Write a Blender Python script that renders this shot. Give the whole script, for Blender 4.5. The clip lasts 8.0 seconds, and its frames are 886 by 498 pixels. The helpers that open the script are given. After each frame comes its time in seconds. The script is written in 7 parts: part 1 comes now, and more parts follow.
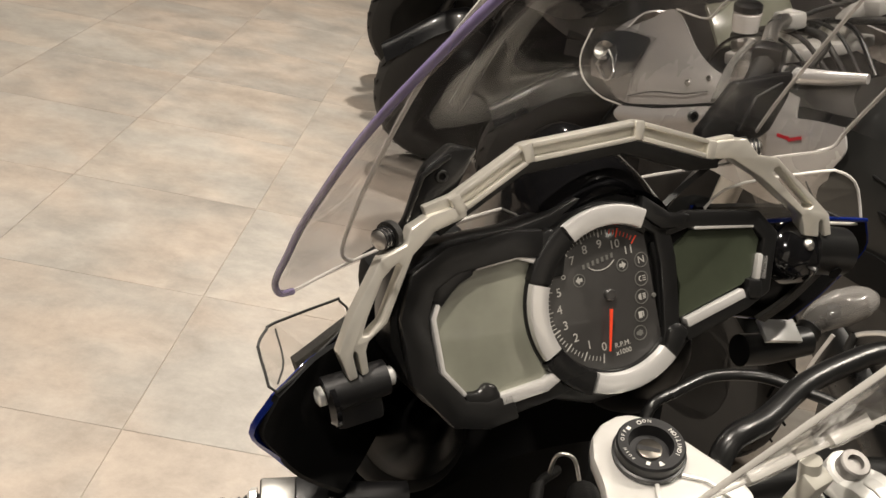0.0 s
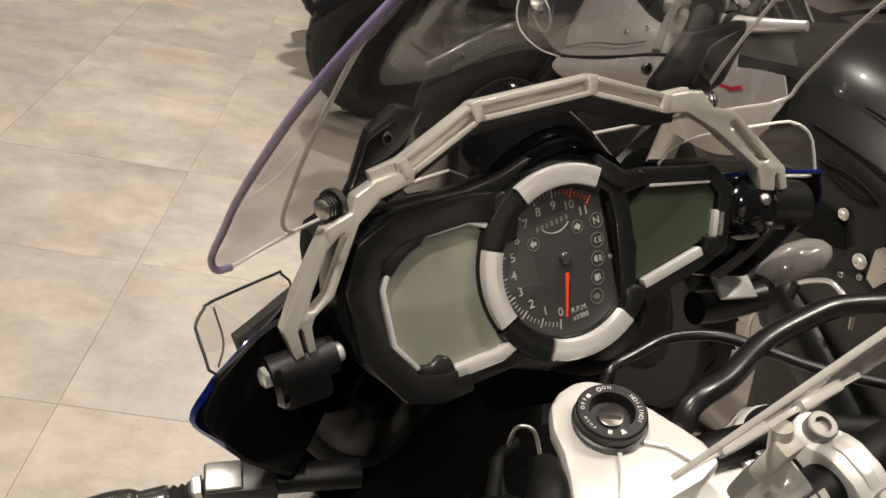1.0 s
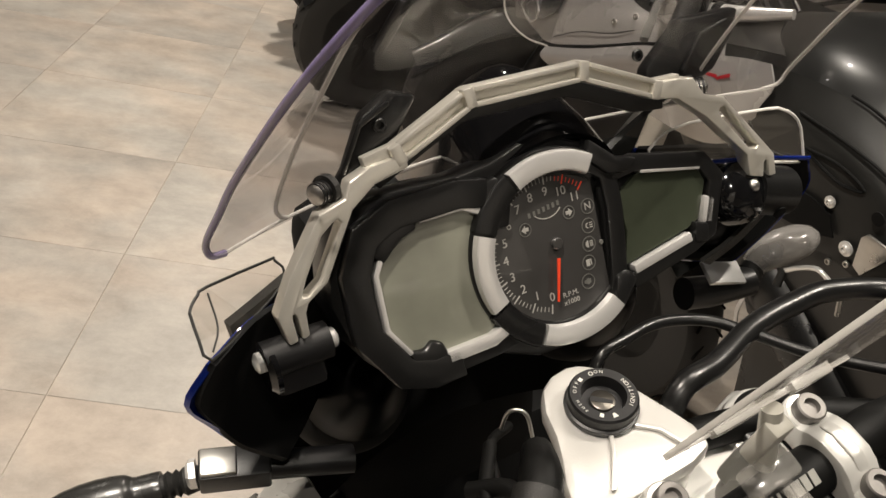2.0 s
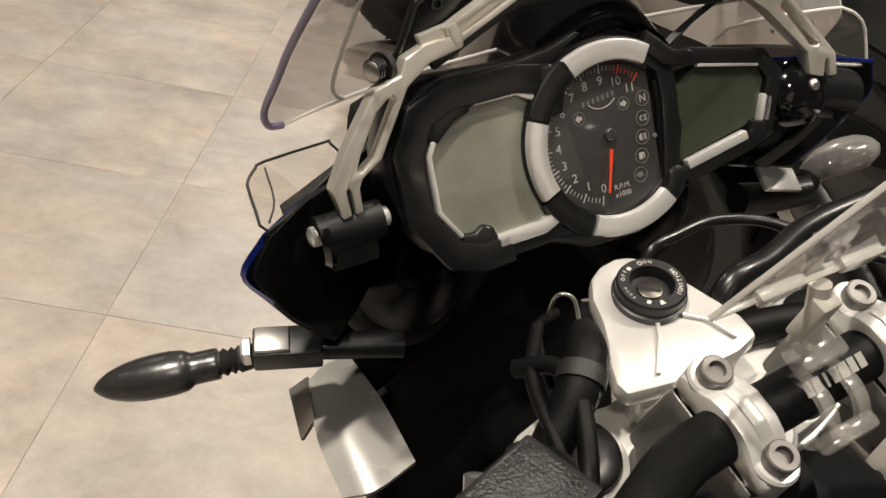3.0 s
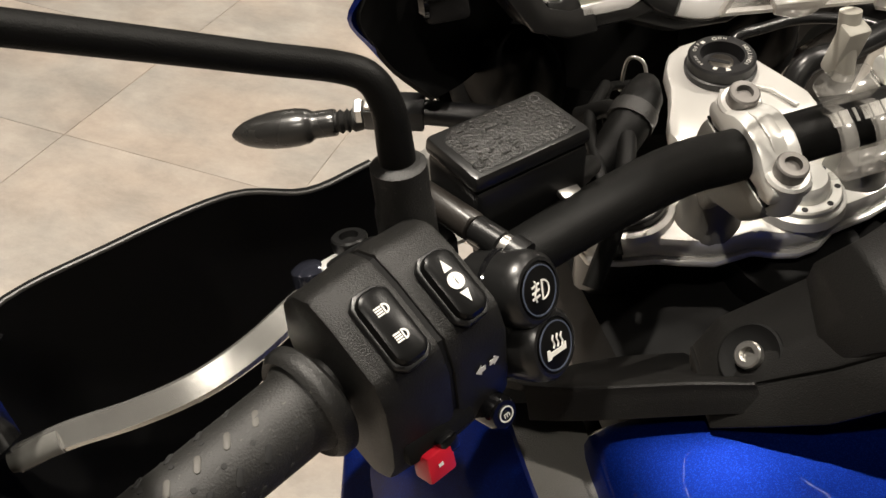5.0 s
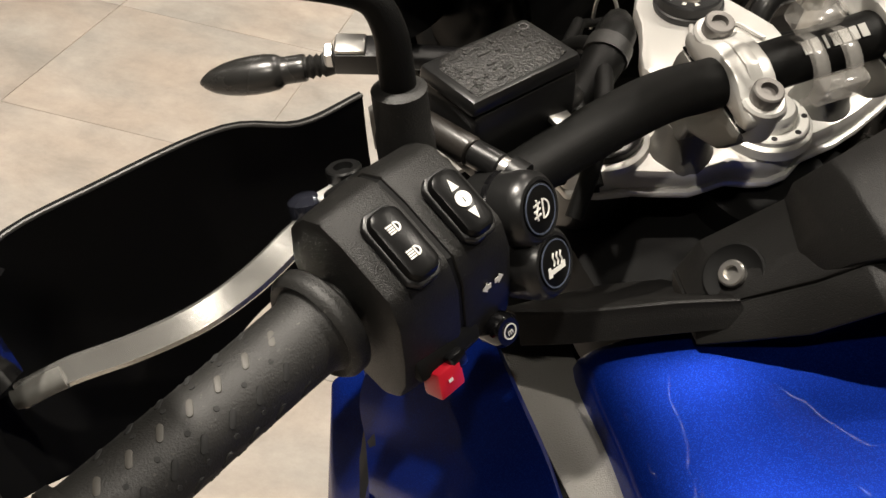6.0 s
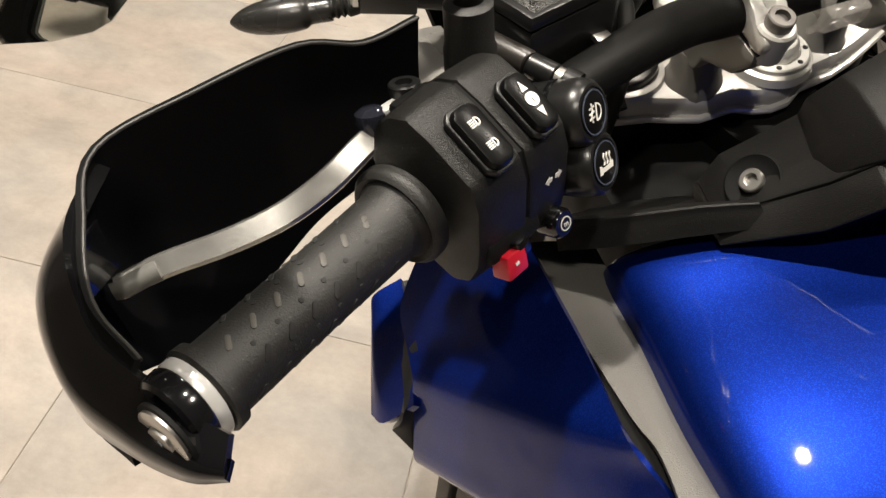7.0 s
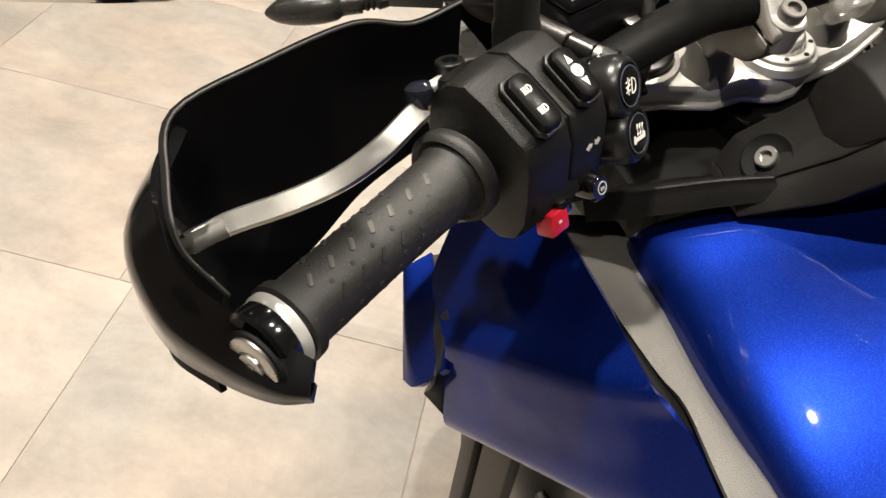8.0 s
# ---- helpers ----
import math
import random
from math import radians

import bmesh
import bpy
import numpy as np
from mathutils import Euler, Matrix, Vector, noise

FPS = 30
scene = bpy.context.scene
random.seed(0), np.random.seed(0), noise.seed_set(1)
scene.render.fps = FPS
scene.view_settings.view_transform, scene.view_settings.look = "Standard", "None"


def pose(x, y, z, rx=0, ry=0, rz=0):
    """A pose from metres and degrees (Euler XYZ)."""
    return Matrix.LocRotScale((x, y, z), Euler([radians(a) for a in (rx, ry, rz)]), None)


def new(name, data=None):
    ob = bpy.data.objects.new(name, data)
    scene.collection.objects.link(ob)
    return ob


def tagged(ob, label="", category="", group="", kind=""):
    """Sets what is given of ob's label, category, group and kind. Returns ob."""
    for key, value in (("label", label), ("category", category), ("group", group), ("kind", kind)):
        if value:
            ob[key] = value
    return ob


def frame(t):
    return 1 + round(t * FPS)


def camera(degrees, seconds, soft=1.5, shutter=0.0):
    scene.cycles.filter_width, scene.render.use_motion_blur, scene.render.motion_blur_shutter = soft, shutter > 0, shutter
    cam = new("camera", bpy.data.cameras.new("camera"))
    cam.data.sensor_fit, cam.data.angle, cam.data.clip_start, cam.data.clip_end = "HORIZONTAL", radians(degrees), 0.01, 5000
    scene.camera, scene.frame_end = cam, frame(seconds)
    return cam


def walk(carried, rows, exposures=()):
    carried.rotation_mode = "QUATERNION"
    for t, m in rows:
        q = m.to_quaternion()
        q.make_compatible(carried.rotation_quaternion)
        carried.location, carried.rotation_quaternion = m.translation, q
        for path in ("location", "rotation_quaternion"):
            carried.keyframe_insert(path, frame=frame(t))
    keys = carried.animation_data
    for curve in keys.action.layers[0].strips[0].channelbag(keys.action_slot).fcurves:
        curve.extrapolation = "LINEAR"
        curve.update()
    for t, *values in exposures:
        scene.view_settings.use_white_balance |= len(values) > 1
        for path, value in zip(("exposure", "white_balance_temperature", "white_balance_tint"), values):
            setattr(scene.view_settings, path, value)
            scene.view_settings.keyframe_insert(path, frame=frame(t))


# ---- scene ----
cam = camera(49.40, 8.0)
ROWS = [
    (0.0, -0.6095, -0.2471, 1.3453, 63.95, -10.21, -24.22),
    (0.5, -0.6022, -0.2139, 1.3355, 62.45, -10.74, -26.27),
    (1.0, -0.5999, -0.2170, 1.3362, 62.03, -10.30, -28.35),
    (2.5, -0.6085, -0.2220, 1.3304, 60.63, -10.80, -29.12),
    (3.0, -0.6111, -0.2452, 1.3041, 58.14, -10.27, -25.59),
    (3.5, -0.5923, -0.2991, 1.2846, 56.58, -8.93, -18.97),
    (4.0, -0.5778, -0.3522, 1.2757, 56.15, -7.44, -14.48),
    (4.5, -0.5708, -0.3819, 1.2548, 55.10, -7.41, -12.42),
    (4.7, -0.5680, -0.3897, 1.2497, 54.55, -7.47, -12.03),
    (6.0, -0.5958, -0.4073, 1.2316, 52.51, -8.47, -16.23),
    (6.5, -0.6266, -0.4240, 1.2251, 51.24, -8.87, -17.27),
    (7.0, -0.6561, -0.4473, 1.2257, 51.25, -9.59, -18.38),
    (7.5, -0.6830, -0.4659, 1.2214, 50.89, -10.41, -19.03),
    (8.0, -0.7014, -0.4819, 1.2235, 52.18, -10.73, -18.83),
]
walk(cam, [(t, pose(x, y, z, a, b, c)) for t, x, y, z, a, b, c in ROWS],
     [(0.0, 0.1), (1.0, 0.0), (2.5, -0.1), (3.5, -0.02), (4.5, 0.0), (6.0, 0.12), (7.0, 0.18), (8.0, 0.40)])

# ---- world and light ----
world = bpy.data.worlds.new("showroom_dim")
scene.world = world
world.use_nodes = True
world.node_tree.nodes["Background"].inputs[0].default_value = (1.0, 0.93, 0.82, 1)
world.node_tree.nodes["Background"].inputs[1].default_value = 0.035


# ---- materials ----
def surf(name, color, rough=0.5, metal=0.0, var=0.12, vscale=6.0, bump=0.0, bscale=400.0, coat=0.0, rvar=0.1,
         flake=0.0, flake_color=None, trans=0.0, ior=1.5, alpha=1.0, spec=0.5, dust=0.0):
    """A principled surface with large and fine variation of colour, gloss and relief, in metres of the thing's own space."""
    m = bpy.data.materials.new(name)
    m.use_nodes = True
    nt = m.node_tree
    b = nt.nodes["Principled BSDF"]
    tc = nt.nodes.new("ShaderNodeTexCoord")
    big = nt.nodes.new("ShaderNodeTexNoise")
    big.inputs["Scale"].default_value, big.inputs["Detail"].default_value = vscale, 5
    nt.links.new(tc.outputs["Object"], big.inputs["Vector"])
    ramp = nt.nodes.new("ShaderNodeMapRange")
    ramp.inputs["From Min"].default_value, ramp.inputs["From Max"].default_value = 0.3, 0.7
    ramp.inputs["To Min"].default_value, ramp.inputs["To Max"].default_value = 1 - var, 1 + var
    nt.links.new(big.outputs["Fac"], ramp.inputs["Value"])
    mul = nt.nodes.new("ShaderNodeVectorMath")
    mul.operation = "SCALE"
    mul.inputs[0].default_value = color[:3]
    nt.links.new(ramp.outputs[0], mul.inputs["Scale"])
    out = mul.outputs[0]
    if flake:
        vo = nt.nodes.new("ShaderNodeTexVoronoi")
        vo.inputs["Scale"].default_value = 2200
        nt.links.new(tc.outputs["Object"], vo.inputs["Vector"])
        mr = nt.nodes.new("ShaderNodeMapRange")
        mr.inputs["From Min"].default_value, mr.inputs["From Max"].default_value = 0.55, 1.0
        mr.inputs["To Max"].default_value = flake
        sep = nt.nodes.new("ShaderNodeSeparateColor")
        nt.links.new(vo.outputs["Color"], sep.inputs[0])
        nt.links.new(sep.outputs[0], mr.inputs["Value"])
        mx = nt.nodes.new("ShaderNodeMix")
        mx.data_type = "RGBA"
        nt.links.new(mr.outputs[0], mx.inputs["Factor"])
        nt.links.new(out, mx.inputs["A"])
        mx.inputs["B"].default_value = (*flake_color, 1)
        out = mx.outputs["Result"]
    if dust:
        dn = nt.nodes.new("ShaderNodeTexNoise")
        dn.inputs["Scale"].default_value, dn.inputs["Detail"].default_value = 700, 2
        nt.links.new(tc.outputs["Object"], dn.inputs["Vector"])
        dr = nt.nodes.new("ShaderNodeMapRange")
        dr.inputs["From Min"].default_value, dr.inputs["From Max"].default_value = 0.66, 0.76
        dr.inputs["To Max"].default_value = dust
        nt.links.new(dn.outputs["Fac"], dr.inputs["Value"])
        dm = nt.nodes.new("ShaderNodeMix")
        dm.data_type = "RGBA"
        nt.links.new(dr.outputs[0], dm.inputs["Factor"])
        nt.links.new(out, dm.inputs["A"])
        dm.inputs["B"].default_value = (0.35, 0.32, 0.28, 1)
        out = dm.outputs["Result"]
    nt.links.new(out, b.inputs["Base Color"])
    rr = nt.nodes.new("ShaderNodeMapRange")
    rr.inputs["To Min"].default_value, rr.inputs["To Max"].default_value = max(rough - rvar, 0.02), min(rough + rvar, 1)
    nt.links.new(big.outputs["Fac"], rr.inputs["Value"])
    nt.links.new(rr.outputs[0], b.inputs["Roughness"])
    b.inputs["Metallic"].default_value = metal
    b.inputs["IOR"].default_value = ior
    b.inputs["Specular IOR Level"].default_value = spec
    b.inputs["Transmission Weight"].default_value = trans
    b.inputs["Alpha"].default_value = alpha
    b.inputs["Coat Weight"].default_value = coat
    b.inputs["Coat Roughness"].default_value = 0.03
    if bump:
        fine = nt.nodes.new("ShaderNodeTexNoise")
        fine.inputs["Scale"].default_value, fine.inputs["Detail"].default_value = bscale, 4
        nt.links.new(tc.outputs["Object"], fine.inputs["Vector"])
        bp = nt.nodes.new("ShaderNodeBump")
        bp.inputs["Strength"].default_value, bp.inputs["Distance"].default_value = bump, 0.001
        nt.links.new(fine.outputs["Fac"], bp.inputs["Height"])
        nt.links.new(bp.outputs[0], b.inputs["Normal"])
    return m


def glow(name, color, strength):
    m = bpy.data.materials.new(name)
    m.use_nodes = True
    b = m.node_tree.nodes["Principled BSDF"]
    b.inputs["Base Color"].default_value = (*color, 1)
    b.inputs["Emission Color"].default_value = (*color, 1)
    b.inputs["Emission Strength"].default_value = strength
    return m


def clear(name, color, rough=0.02, weight=0.75, spec=0.5, tint=None):
    """Thin clear plastic: light passes straight through, with a gloss on top."""
    m = bpy.data.materials.new(name)
    m.use_nodes = True
    nt = m.node_tree
    out = nt.nodes["Material Output"]
    b = nt.nodes["Principled BSDF"]
    b.inputs["Base Color"].default_value = (*color, 1)
    b.inputs["Roughness"].default_value = rough
    b.inputs["Specular IOR Level"].default_value = spec
    tr = nt.nodes.new("ShaderNodeBsdfTransparent")
    tr.inputs[0].default_value = (*(tint or (0.96, 0.955, 0.95)), 1)
    tc = nt.nodes.new("ShaderNodeTexCoord")
    nz = nt.nodes.new("ShaderNodeTexNoise")
    nz.inputs["Scale"].default_value, nz.inputs["Detail"].default_value = 25, 6
    nt.links.new(tc.outputs["Object"], nz.inputs["Vector"])
    mr = nt.nodes.new("ShaderNodeMapRange")
    mr.inputs["From Min"].default_value, mr.inputs["From Max"].default_value = 0.35, 0.75
    mr.inputs["To Min"].default_value, mr.inputs["To Max"].default_value = 1 - weight, min(1, 1.25 * (1 - weight))
    nt.links.new(nz.outputs["Fac"], mr.inputs["Value"])
    mix = nt.nodes.new("ShaderNodeMixShader")
    nt.links.new(mr.outputs[0], mix.inputs[0])
    nt.links.new(tr.outputs[0], mix.inputs[1])
    nt.links.new(b.outputs[0], mix.inputs[2])
    gl = nt.nodes.new("ShaderNodeBsdfGlossy")
    gl.inputs["Roughness"].default_value = rough
    lw = nt.nodes.new("ShaderNodeLayerWeight")
    lw.inputs["Blend"].default_value = 0.5
    pw = nt.nodes.new("ShaderNodeMath")
    pw.operation = "POWER"
    pw.inputs[1].default_value = 4.0
    nt.links.new(lw.outputs["Facing"], pw.inputs[0])
    fr = nt.nodes.new("ShaderNodeMath")
    fr.operation = "MULTIPLY_ADD"
    fr.inputs[1].default_value, fr.inputs[2].default_value = 0.22, 0.018
    nt.links.new(pw.outputs[0], fr.inputs[0])
    mix2 = nt.nodes.new("ShaderNodeMixShader")
    nt.links.new(fr.outputs[0], mix2.inputs[0])
    nt.links.new(mix.outputs[0], mix2.inputs[1])
    nt.links.new(gl.outputs[0], mix2.inputs[2])
    nt.links.new(mix2.outputs[0], out.inputs[0])
    return m


BLACK = surf("black_plastic", (0.0055, 0.0055, 0.006), 0.4, bump=0.1, bscale=900, vscale=9, dust=0.015)
SATIN = surf("satin_black_plastic", (0.0075, 0.0075, 0.0075), 0.3, bump=0.03, bscale=1200, vscale=8)
POWDER = surf("powder_coated_black", (0.0042, 0.0042, 0.0040), 0.48, bump=0.25, bscale=1500, vscale=9, spec=0.13, rvar=0.05)
ROCKER = surf("black_switch_plastic", (0.004, 0.004, 0.004), 0.3, vscale=20, spec=0.12, rvar=0.05)
BOLT = surf("grey_bolt_steel", (0.20, 0.19, 0.18), 0.6, metal=0.9, vscale=60, var=0.1, rvar=0.04)
COVERMAT = surf("grained_black_cover", (0.0065, 0.0063, 0.0060), 0.46, bump=0.3, bscale=1500, vscale=10, dust=0.06, spec=0.2)
# Blacker than the plastic: in cavities the deep shade is put into the colour.
MATT = surf("matt_black_and_shade", (0.003, 0.003, 0.003), 0.7, spec=0.15, vscale=9)
GLOSSBLACK = surf("gloss_black_plastic", (0.004, 0.004, 0.0045), 0.1, coat=0.5, vscale=5, rvar=0.05)
GRAINED = surf("grained_grey_black_plastic", (0.0075, 0.0073, 0.0068), 0.48, bump=0.35, bscale=1500, vscale=10, dust=0.08, spec=0.28)
RUBBER = surf("black_rubber", (0.0085, 0.0082, 0.0075), 0.55, bump=0.3, bscale=1100, vscale=14, dust=0.12)
TYRE = surf("tyre_rubber", (0.02, 0.019, 0.018), 0.7, bump=0.4, bscale=300, vscale=10)
CAST = surf("dark_cast_cover", (0.0050, 0.0048, 0.0044), 0.42, bump=1.0, bscale=650, vscale=60, dust=0.3, var=0.3)
SILVER = surf("silver_painted_alloy", (0.66, 0.65, 0.62), 0.36, metal=0.45, bump=0.08, bscale=700, vscale=12, var=0.06)
SATINALU = surf("satin_anodised_alloy", (0.74, 0.715, 0.645), 0.34, metal=0.65, bump=0.1, bscale=900, vscale=15, var=0.05)
CHROME = surf("satin_silver_trim", (0.82, 0.81, 0.79), 0.25, metal=0.62, vscale=20, var=0.04, rvar=0.02)
STEEL = surf("polished_steel", (0.52, 0.505, 0.48), 0.3, metal=0.95, vscale=40, var=0.1)
LEVER = surf("polished_lever_alloy", (0.56, 0.55, 0.52), 0.22, metal=0.85, vscale=30, var=0.06, bump=0.05, bscale=500)
BLUE = surf("metallic_blue_paint", (0.0025, 0.0132, 0.148), 0.44, metal=0.85, spec=0.1, coat=1.0, vscale=3, var=0.08, rvar=0.04,
            flake=0.38, flake_color=(0.009, 0.050, 0.38))
GREYPANEL = surf("grained_grey_panel", (0.045, 0.0435, 0.0405), 0.5, metal=0.25, bump=0.5, bscale=1400, vscale=12)
INFILL = surf("pale_grained_grey_panel", (0.100, 0.096, 0.088), 0.48, metal=0.2, bump=0.5, bscale=1400, vscale=12)
WHITEPAINT = surf("white_fairing_paint", (0.62, 0.60, 0.58), 0.25, coat=0.8, vscale=4, var=0.04)
REDSW = surf("red_switch_plastic", (0.42, 0.008, 0.02), 0.35, vscale=60, var=0.08)
# Uneven tone of displays and dial stands in for reflections lying on them.
LCD = surf("lcd_grey_green", (0.185, 0.19, 0.152), 0.22, coat=0.9, vscale=14, var=0.28)
LCDDARK = surf("lcd_dark_green", (0.034, 0.040, 0.027), 0.18, coat=0.9, vscale=22, var=0.25)
DIAL = surf("dial_black_face", (0.03, 0.029, 0.028), 0.3, coat=0.7, vscale=14, var=0.4)
INK = surf("white_printing", (0.62, 0.61, 0.57), 0.5, vscale=80, var=0.08)
DASHINK = surf("pale_dial_printing", (0.34, 0.335, 0.31), 0.5, vscale=80, var=0.1)
INKDIM = surf("grey_printing", (0.12, 0.12, 0.11), 0.5, vscale=80, var=0.1)
NEEDLE = surf("orange_red_needle", (0.75, 0.06, 0.02), 0.4, vscale=50, var=0.05)
# Pale diffuse share stands in for the veil of ceiling light on the screen.
SCREEN = clear("veiled_clear_screen", (0.30, 0.285, 0.275), 0.03, 0.955, tint=(0.86, 0.85, 0.85))
SCREENEDGE = surf("violet_screen_edge", (0.20, 0.165, 0.30), 0.2, vscale=20, alpha=0.72)
DEFLECT = clear("grey_clear_deflector", (0.3, 0.28, 0.25), 0.03, 0.95, tint=(0.93, 0.91, 0.89))
# Milky share stands in for ceiling light reflected in the clear sheet.
ACRYLIC = clear("clear_acrylic_haze", (0.6, 0.57, 0.53), 0.06, 0.66)
ACRYLICEDGE = clear("acrylic_cut_edge", (0.8, 0.78, 0.74), 0.2, 0.45)
GLASSDIM = clear("clear_lens_glass", (0.4, 0.4, 0.4), 0.02, 0.975, tint=(0.9, 0.89, 0.88))
MIRROR = surf("mirror_glass", (0.70, 0.72, 0.66), 0.02, metal=1.0, var=0.0, rvar=0.0)


# ---- building tools ----
def part(name, bm, material, parent=None, label="", sharp=38, recalc=True):
    """One mesh object from a bmesh, under its thing or part."""
    if recalc:
        bmesh.ops.recalc_face_normals(bm, faces=bm.faces)
    me = bpy.data.meshes.new(name)
    bm.to_mesh(me)
    bm.free()
    me.materials.append(material)
    me.shade_smooth()
    me.set_sharp_from_angle(angle=radians(sharp))
    ob = new(name, me)
    ob.parent = parent
    if label:
        ob["label"] = label
    return ob


def thing(name, label, category, m=None, group="", kind=""):
    ob = new(name)
    ob.empty_display_size = 0.05
    if m is not None:
        ob.matrix_basis = m
    return tagged(ob, label, category, group, kind)


def basis(o, x, z):
    """A frame at o whose x runs along x and whose z is nearest to z."""
    x = Vector(x).normalized()
    y = Vector(z).cross(x).normalized()
    z = x.cross(y)
    return Matrix(((x.x, y.x, z.x, o[0]), (x.y, y.y, z.y, o[1]), (x.z, y.z, z.z, o[2]), (0, 0, 0, 1)))


def join(*bms):
    out = bmesh.new()
    for b in bms:
        me = bpy.data.meshes.new("tmp")
        b.to_mesh(me)
        out.from_mesh(me)
        b.free()
        bpy.data.meshes.remove(me)
    return out


def soften(bm, width, segments=2, angle=25):
    edges = [ed for ed in bm.edges if len(ed.link_faces) == 2 and ed.calc_face_angle(0) > radians(angle)]
    if width and edges:
        bmesh.ops.bevel(bm, geom=edges, offset=width, segments=segments, affect="EDGES", profile=0.5, clamp_overlap=True)
    return bm


def prism(poly, height, m=Matrix(), bevel=0.0, taper=0.0, base=0.0):
    """A flat outline raised along z; taper shrinks its top towards the middle."""
    bm = bmesh.new()
    cx, cy = sum(p[0] for p in poly) / len(poly), sum(p[1] for p in poly) / len(poly)
    lo = [bm.verts.new((p[0], p[1], base)) for p in poly]
    hi = [bm.verts.new((p[0] + (cx - p[0]) * taper, p[1] + (cy - p[1]) * taper, base + height)) for p in poly]
    k = len(poly)
    bm.faces.new(lo[::-1]), bm.faces.new(hi)
    for i in range(k):
        bm.faces.new((lo[i], lo[(i + 1) % k], hi[(i + 1) % k], hi[i]))
    bmesh.ops.recalc_face_normals(bm, faces=bm.faces)
    soften(bm, bevel)
    bm.transform(m)
    return bm


def box(sx, sy, sz, m=Matrix(), bevel=0.0, segments=2):
    bm = bmesh.new()
    bmesh.ops.create_cube(bm, size=1)
    bm.transform(Matrix.Diagonal((sx, sy, sz, 1)))
    soften(bm, bevel, segments)
    bm.transform(m)
    return bm


def spin(profile, m=Matrix(), n=32):
    """A body turned round z from (radius, height) pairs; closed where the radius is 0."""
    bm = bmesh.new()
    rings = []
    for r, h in profile:
        if r <= 1e-6:
            rings.append([bm.verts.new((0, 0, h))])
        else:
            rings.append([bm.verts.new((r * math.cos(2 * math.pi * i / n), r * math.sin(2 * math.pi * i / n), h)) for i in range(n)])
    for a, b in zip(rings, rings[1:]):
        for i in range(n):
            f = [a[i % len(a)], a[(i + 1) % len(a)], b[(i + 1) % len(b)], b[i % len(b)]]
            f = list(dict.fromkeys(f))
            if len(f) > 2:
                bm.faces.new(f)
    for ring in (rings[0], rings[-1]):
        if len(ring) > 1:
            bm.faces.new(ring)
    bm.transform(m)
    return bm


def glide(pts, steps):
    """A smooth line through points (Catmull-Rom)."""
    pts = [Vector(p) for p in pts]
    p = [2 * pts[0] - pts[1], *pts, 2 * pts[-1] - pts[-2]]
    out = []
    for i in range(1, len(p) - 2):
        a, b, c, d = p[i - 1:i + 3]
        for s in range(steps):
            t = s / steps
            out.append(0.5 * ((2 * b) + (c - a) * t + (2 * a - 5 * b + 4 * c - d) * t * t + (3 * b - a - 3 * c + d) * t ** 3))
    return out + [pts[-1]]


def tube(pts, r, n=14, steps=6, flat=1.0, up=(0, 0, 1), cap=True):
    """A pipe along a smooth line; r is one radius or one for each point; flat squashes it along the up side."""
    line = glide(pts, steps) if steps > 1 else [Vector(p) for p in pts]
    rs = r if isinstance(r, (list, tuple)) else [r] * len(pts)
    k = steps if steps > 1 else 1
    rad = []
    for i in range(len(line)):
        j, f = min(i // k, len(rs) - 1), (i % k) / k
        rad.append(rs[j] + (rs[min(j + 1, len(rs) - 1)] - rs[j]) * f)
    bm = bmesh.new()
    rings = []
    side = None
    for i, p in enumerate(line):
        d = (line[min(i + 1, len(line) - 1)] - line[max(i - 1, 0)]).normalized()
        if side is None:
            side = d.cross(Vector(up))
            if side.length < 1e-3:
                side = d.cross(Vector((1, 0, 0)))
        side = (side - d * side.dot(d)).normalized()
        top = d.cross(side)
        rings.append([bm.verts.new(p + rad[i] * (math.cos(a) * side + flat * math.sin(a) * top))
                      for a in [2 * math.pi * j / n for j in range(n)]])
    for a, b in zip(rings, rings[1:]):
        for j in range(n):
            bm.faces.new((a[j], a[(j + 1) % n], b[(j + 1) % n], b[j]))
    if cap:
        bm.faces.new(rings[0][::-1]), bm.faces.new(rings[-1])
    return bm


def sheet(rows, thick=0.003, steps=5, smooth=True, out=(0, 0, 1)):
    """A curved skin through rows of points, with its thickness behind the side that faces out."""
    if smooth:
        across = [glide(r, steps) for r in rows]
        cols = [glide([r[i] for r in across], steps) for i in range(len(across[0]))]
    else:
        cols = [[Vector(r[i]) for r in rows] for i in range(len(rows[0]))]
    nu, nv = len(cols), len(cols[0])
    bm = bmesh.new()
    g = [[bm.verts.new(p) for p in c] for c in cols]
    for i in range(nu - 1):
        for j in range(nv - 1):
            bm.faces.new((g[i][j], g[i + 1][j], g[i + 1][j + 1], g[i][j + 1]))
    bm.normal_update()
    mean = Vector((0, 0, 0))
    for f in bm.faces:
        mean += f.normal * f.calc_area()
    if mean.dot(Vector(out)) < 0:
        thick = -thick
    if thick:
        low = [[bm.verts.new(v.co - v.normal * thick) for v in c] for c in g]
        for i in range(nu - 1):
            for j in range(nv - 1):
                bm.faces.new((low[i][j], low[i][j + 1], low[i + 1][j + 1], low[i + 1][j]))
        rim = [(i, 0) for i in range(nu)] + [(nu - 1, j) for j in range(1, nv)] + [(i, nv - 1) for i in range(nu - 2, -1, -1)] + [(0, j) for j in range(nv - 2, 0, -1)]
        for (a, b), (c, d) in zip(rim, rim[1:] + rim[:1]):
            bm.faces.new((g[a][b], low[a][b], low[c][d], g[c][d]))
    return bm


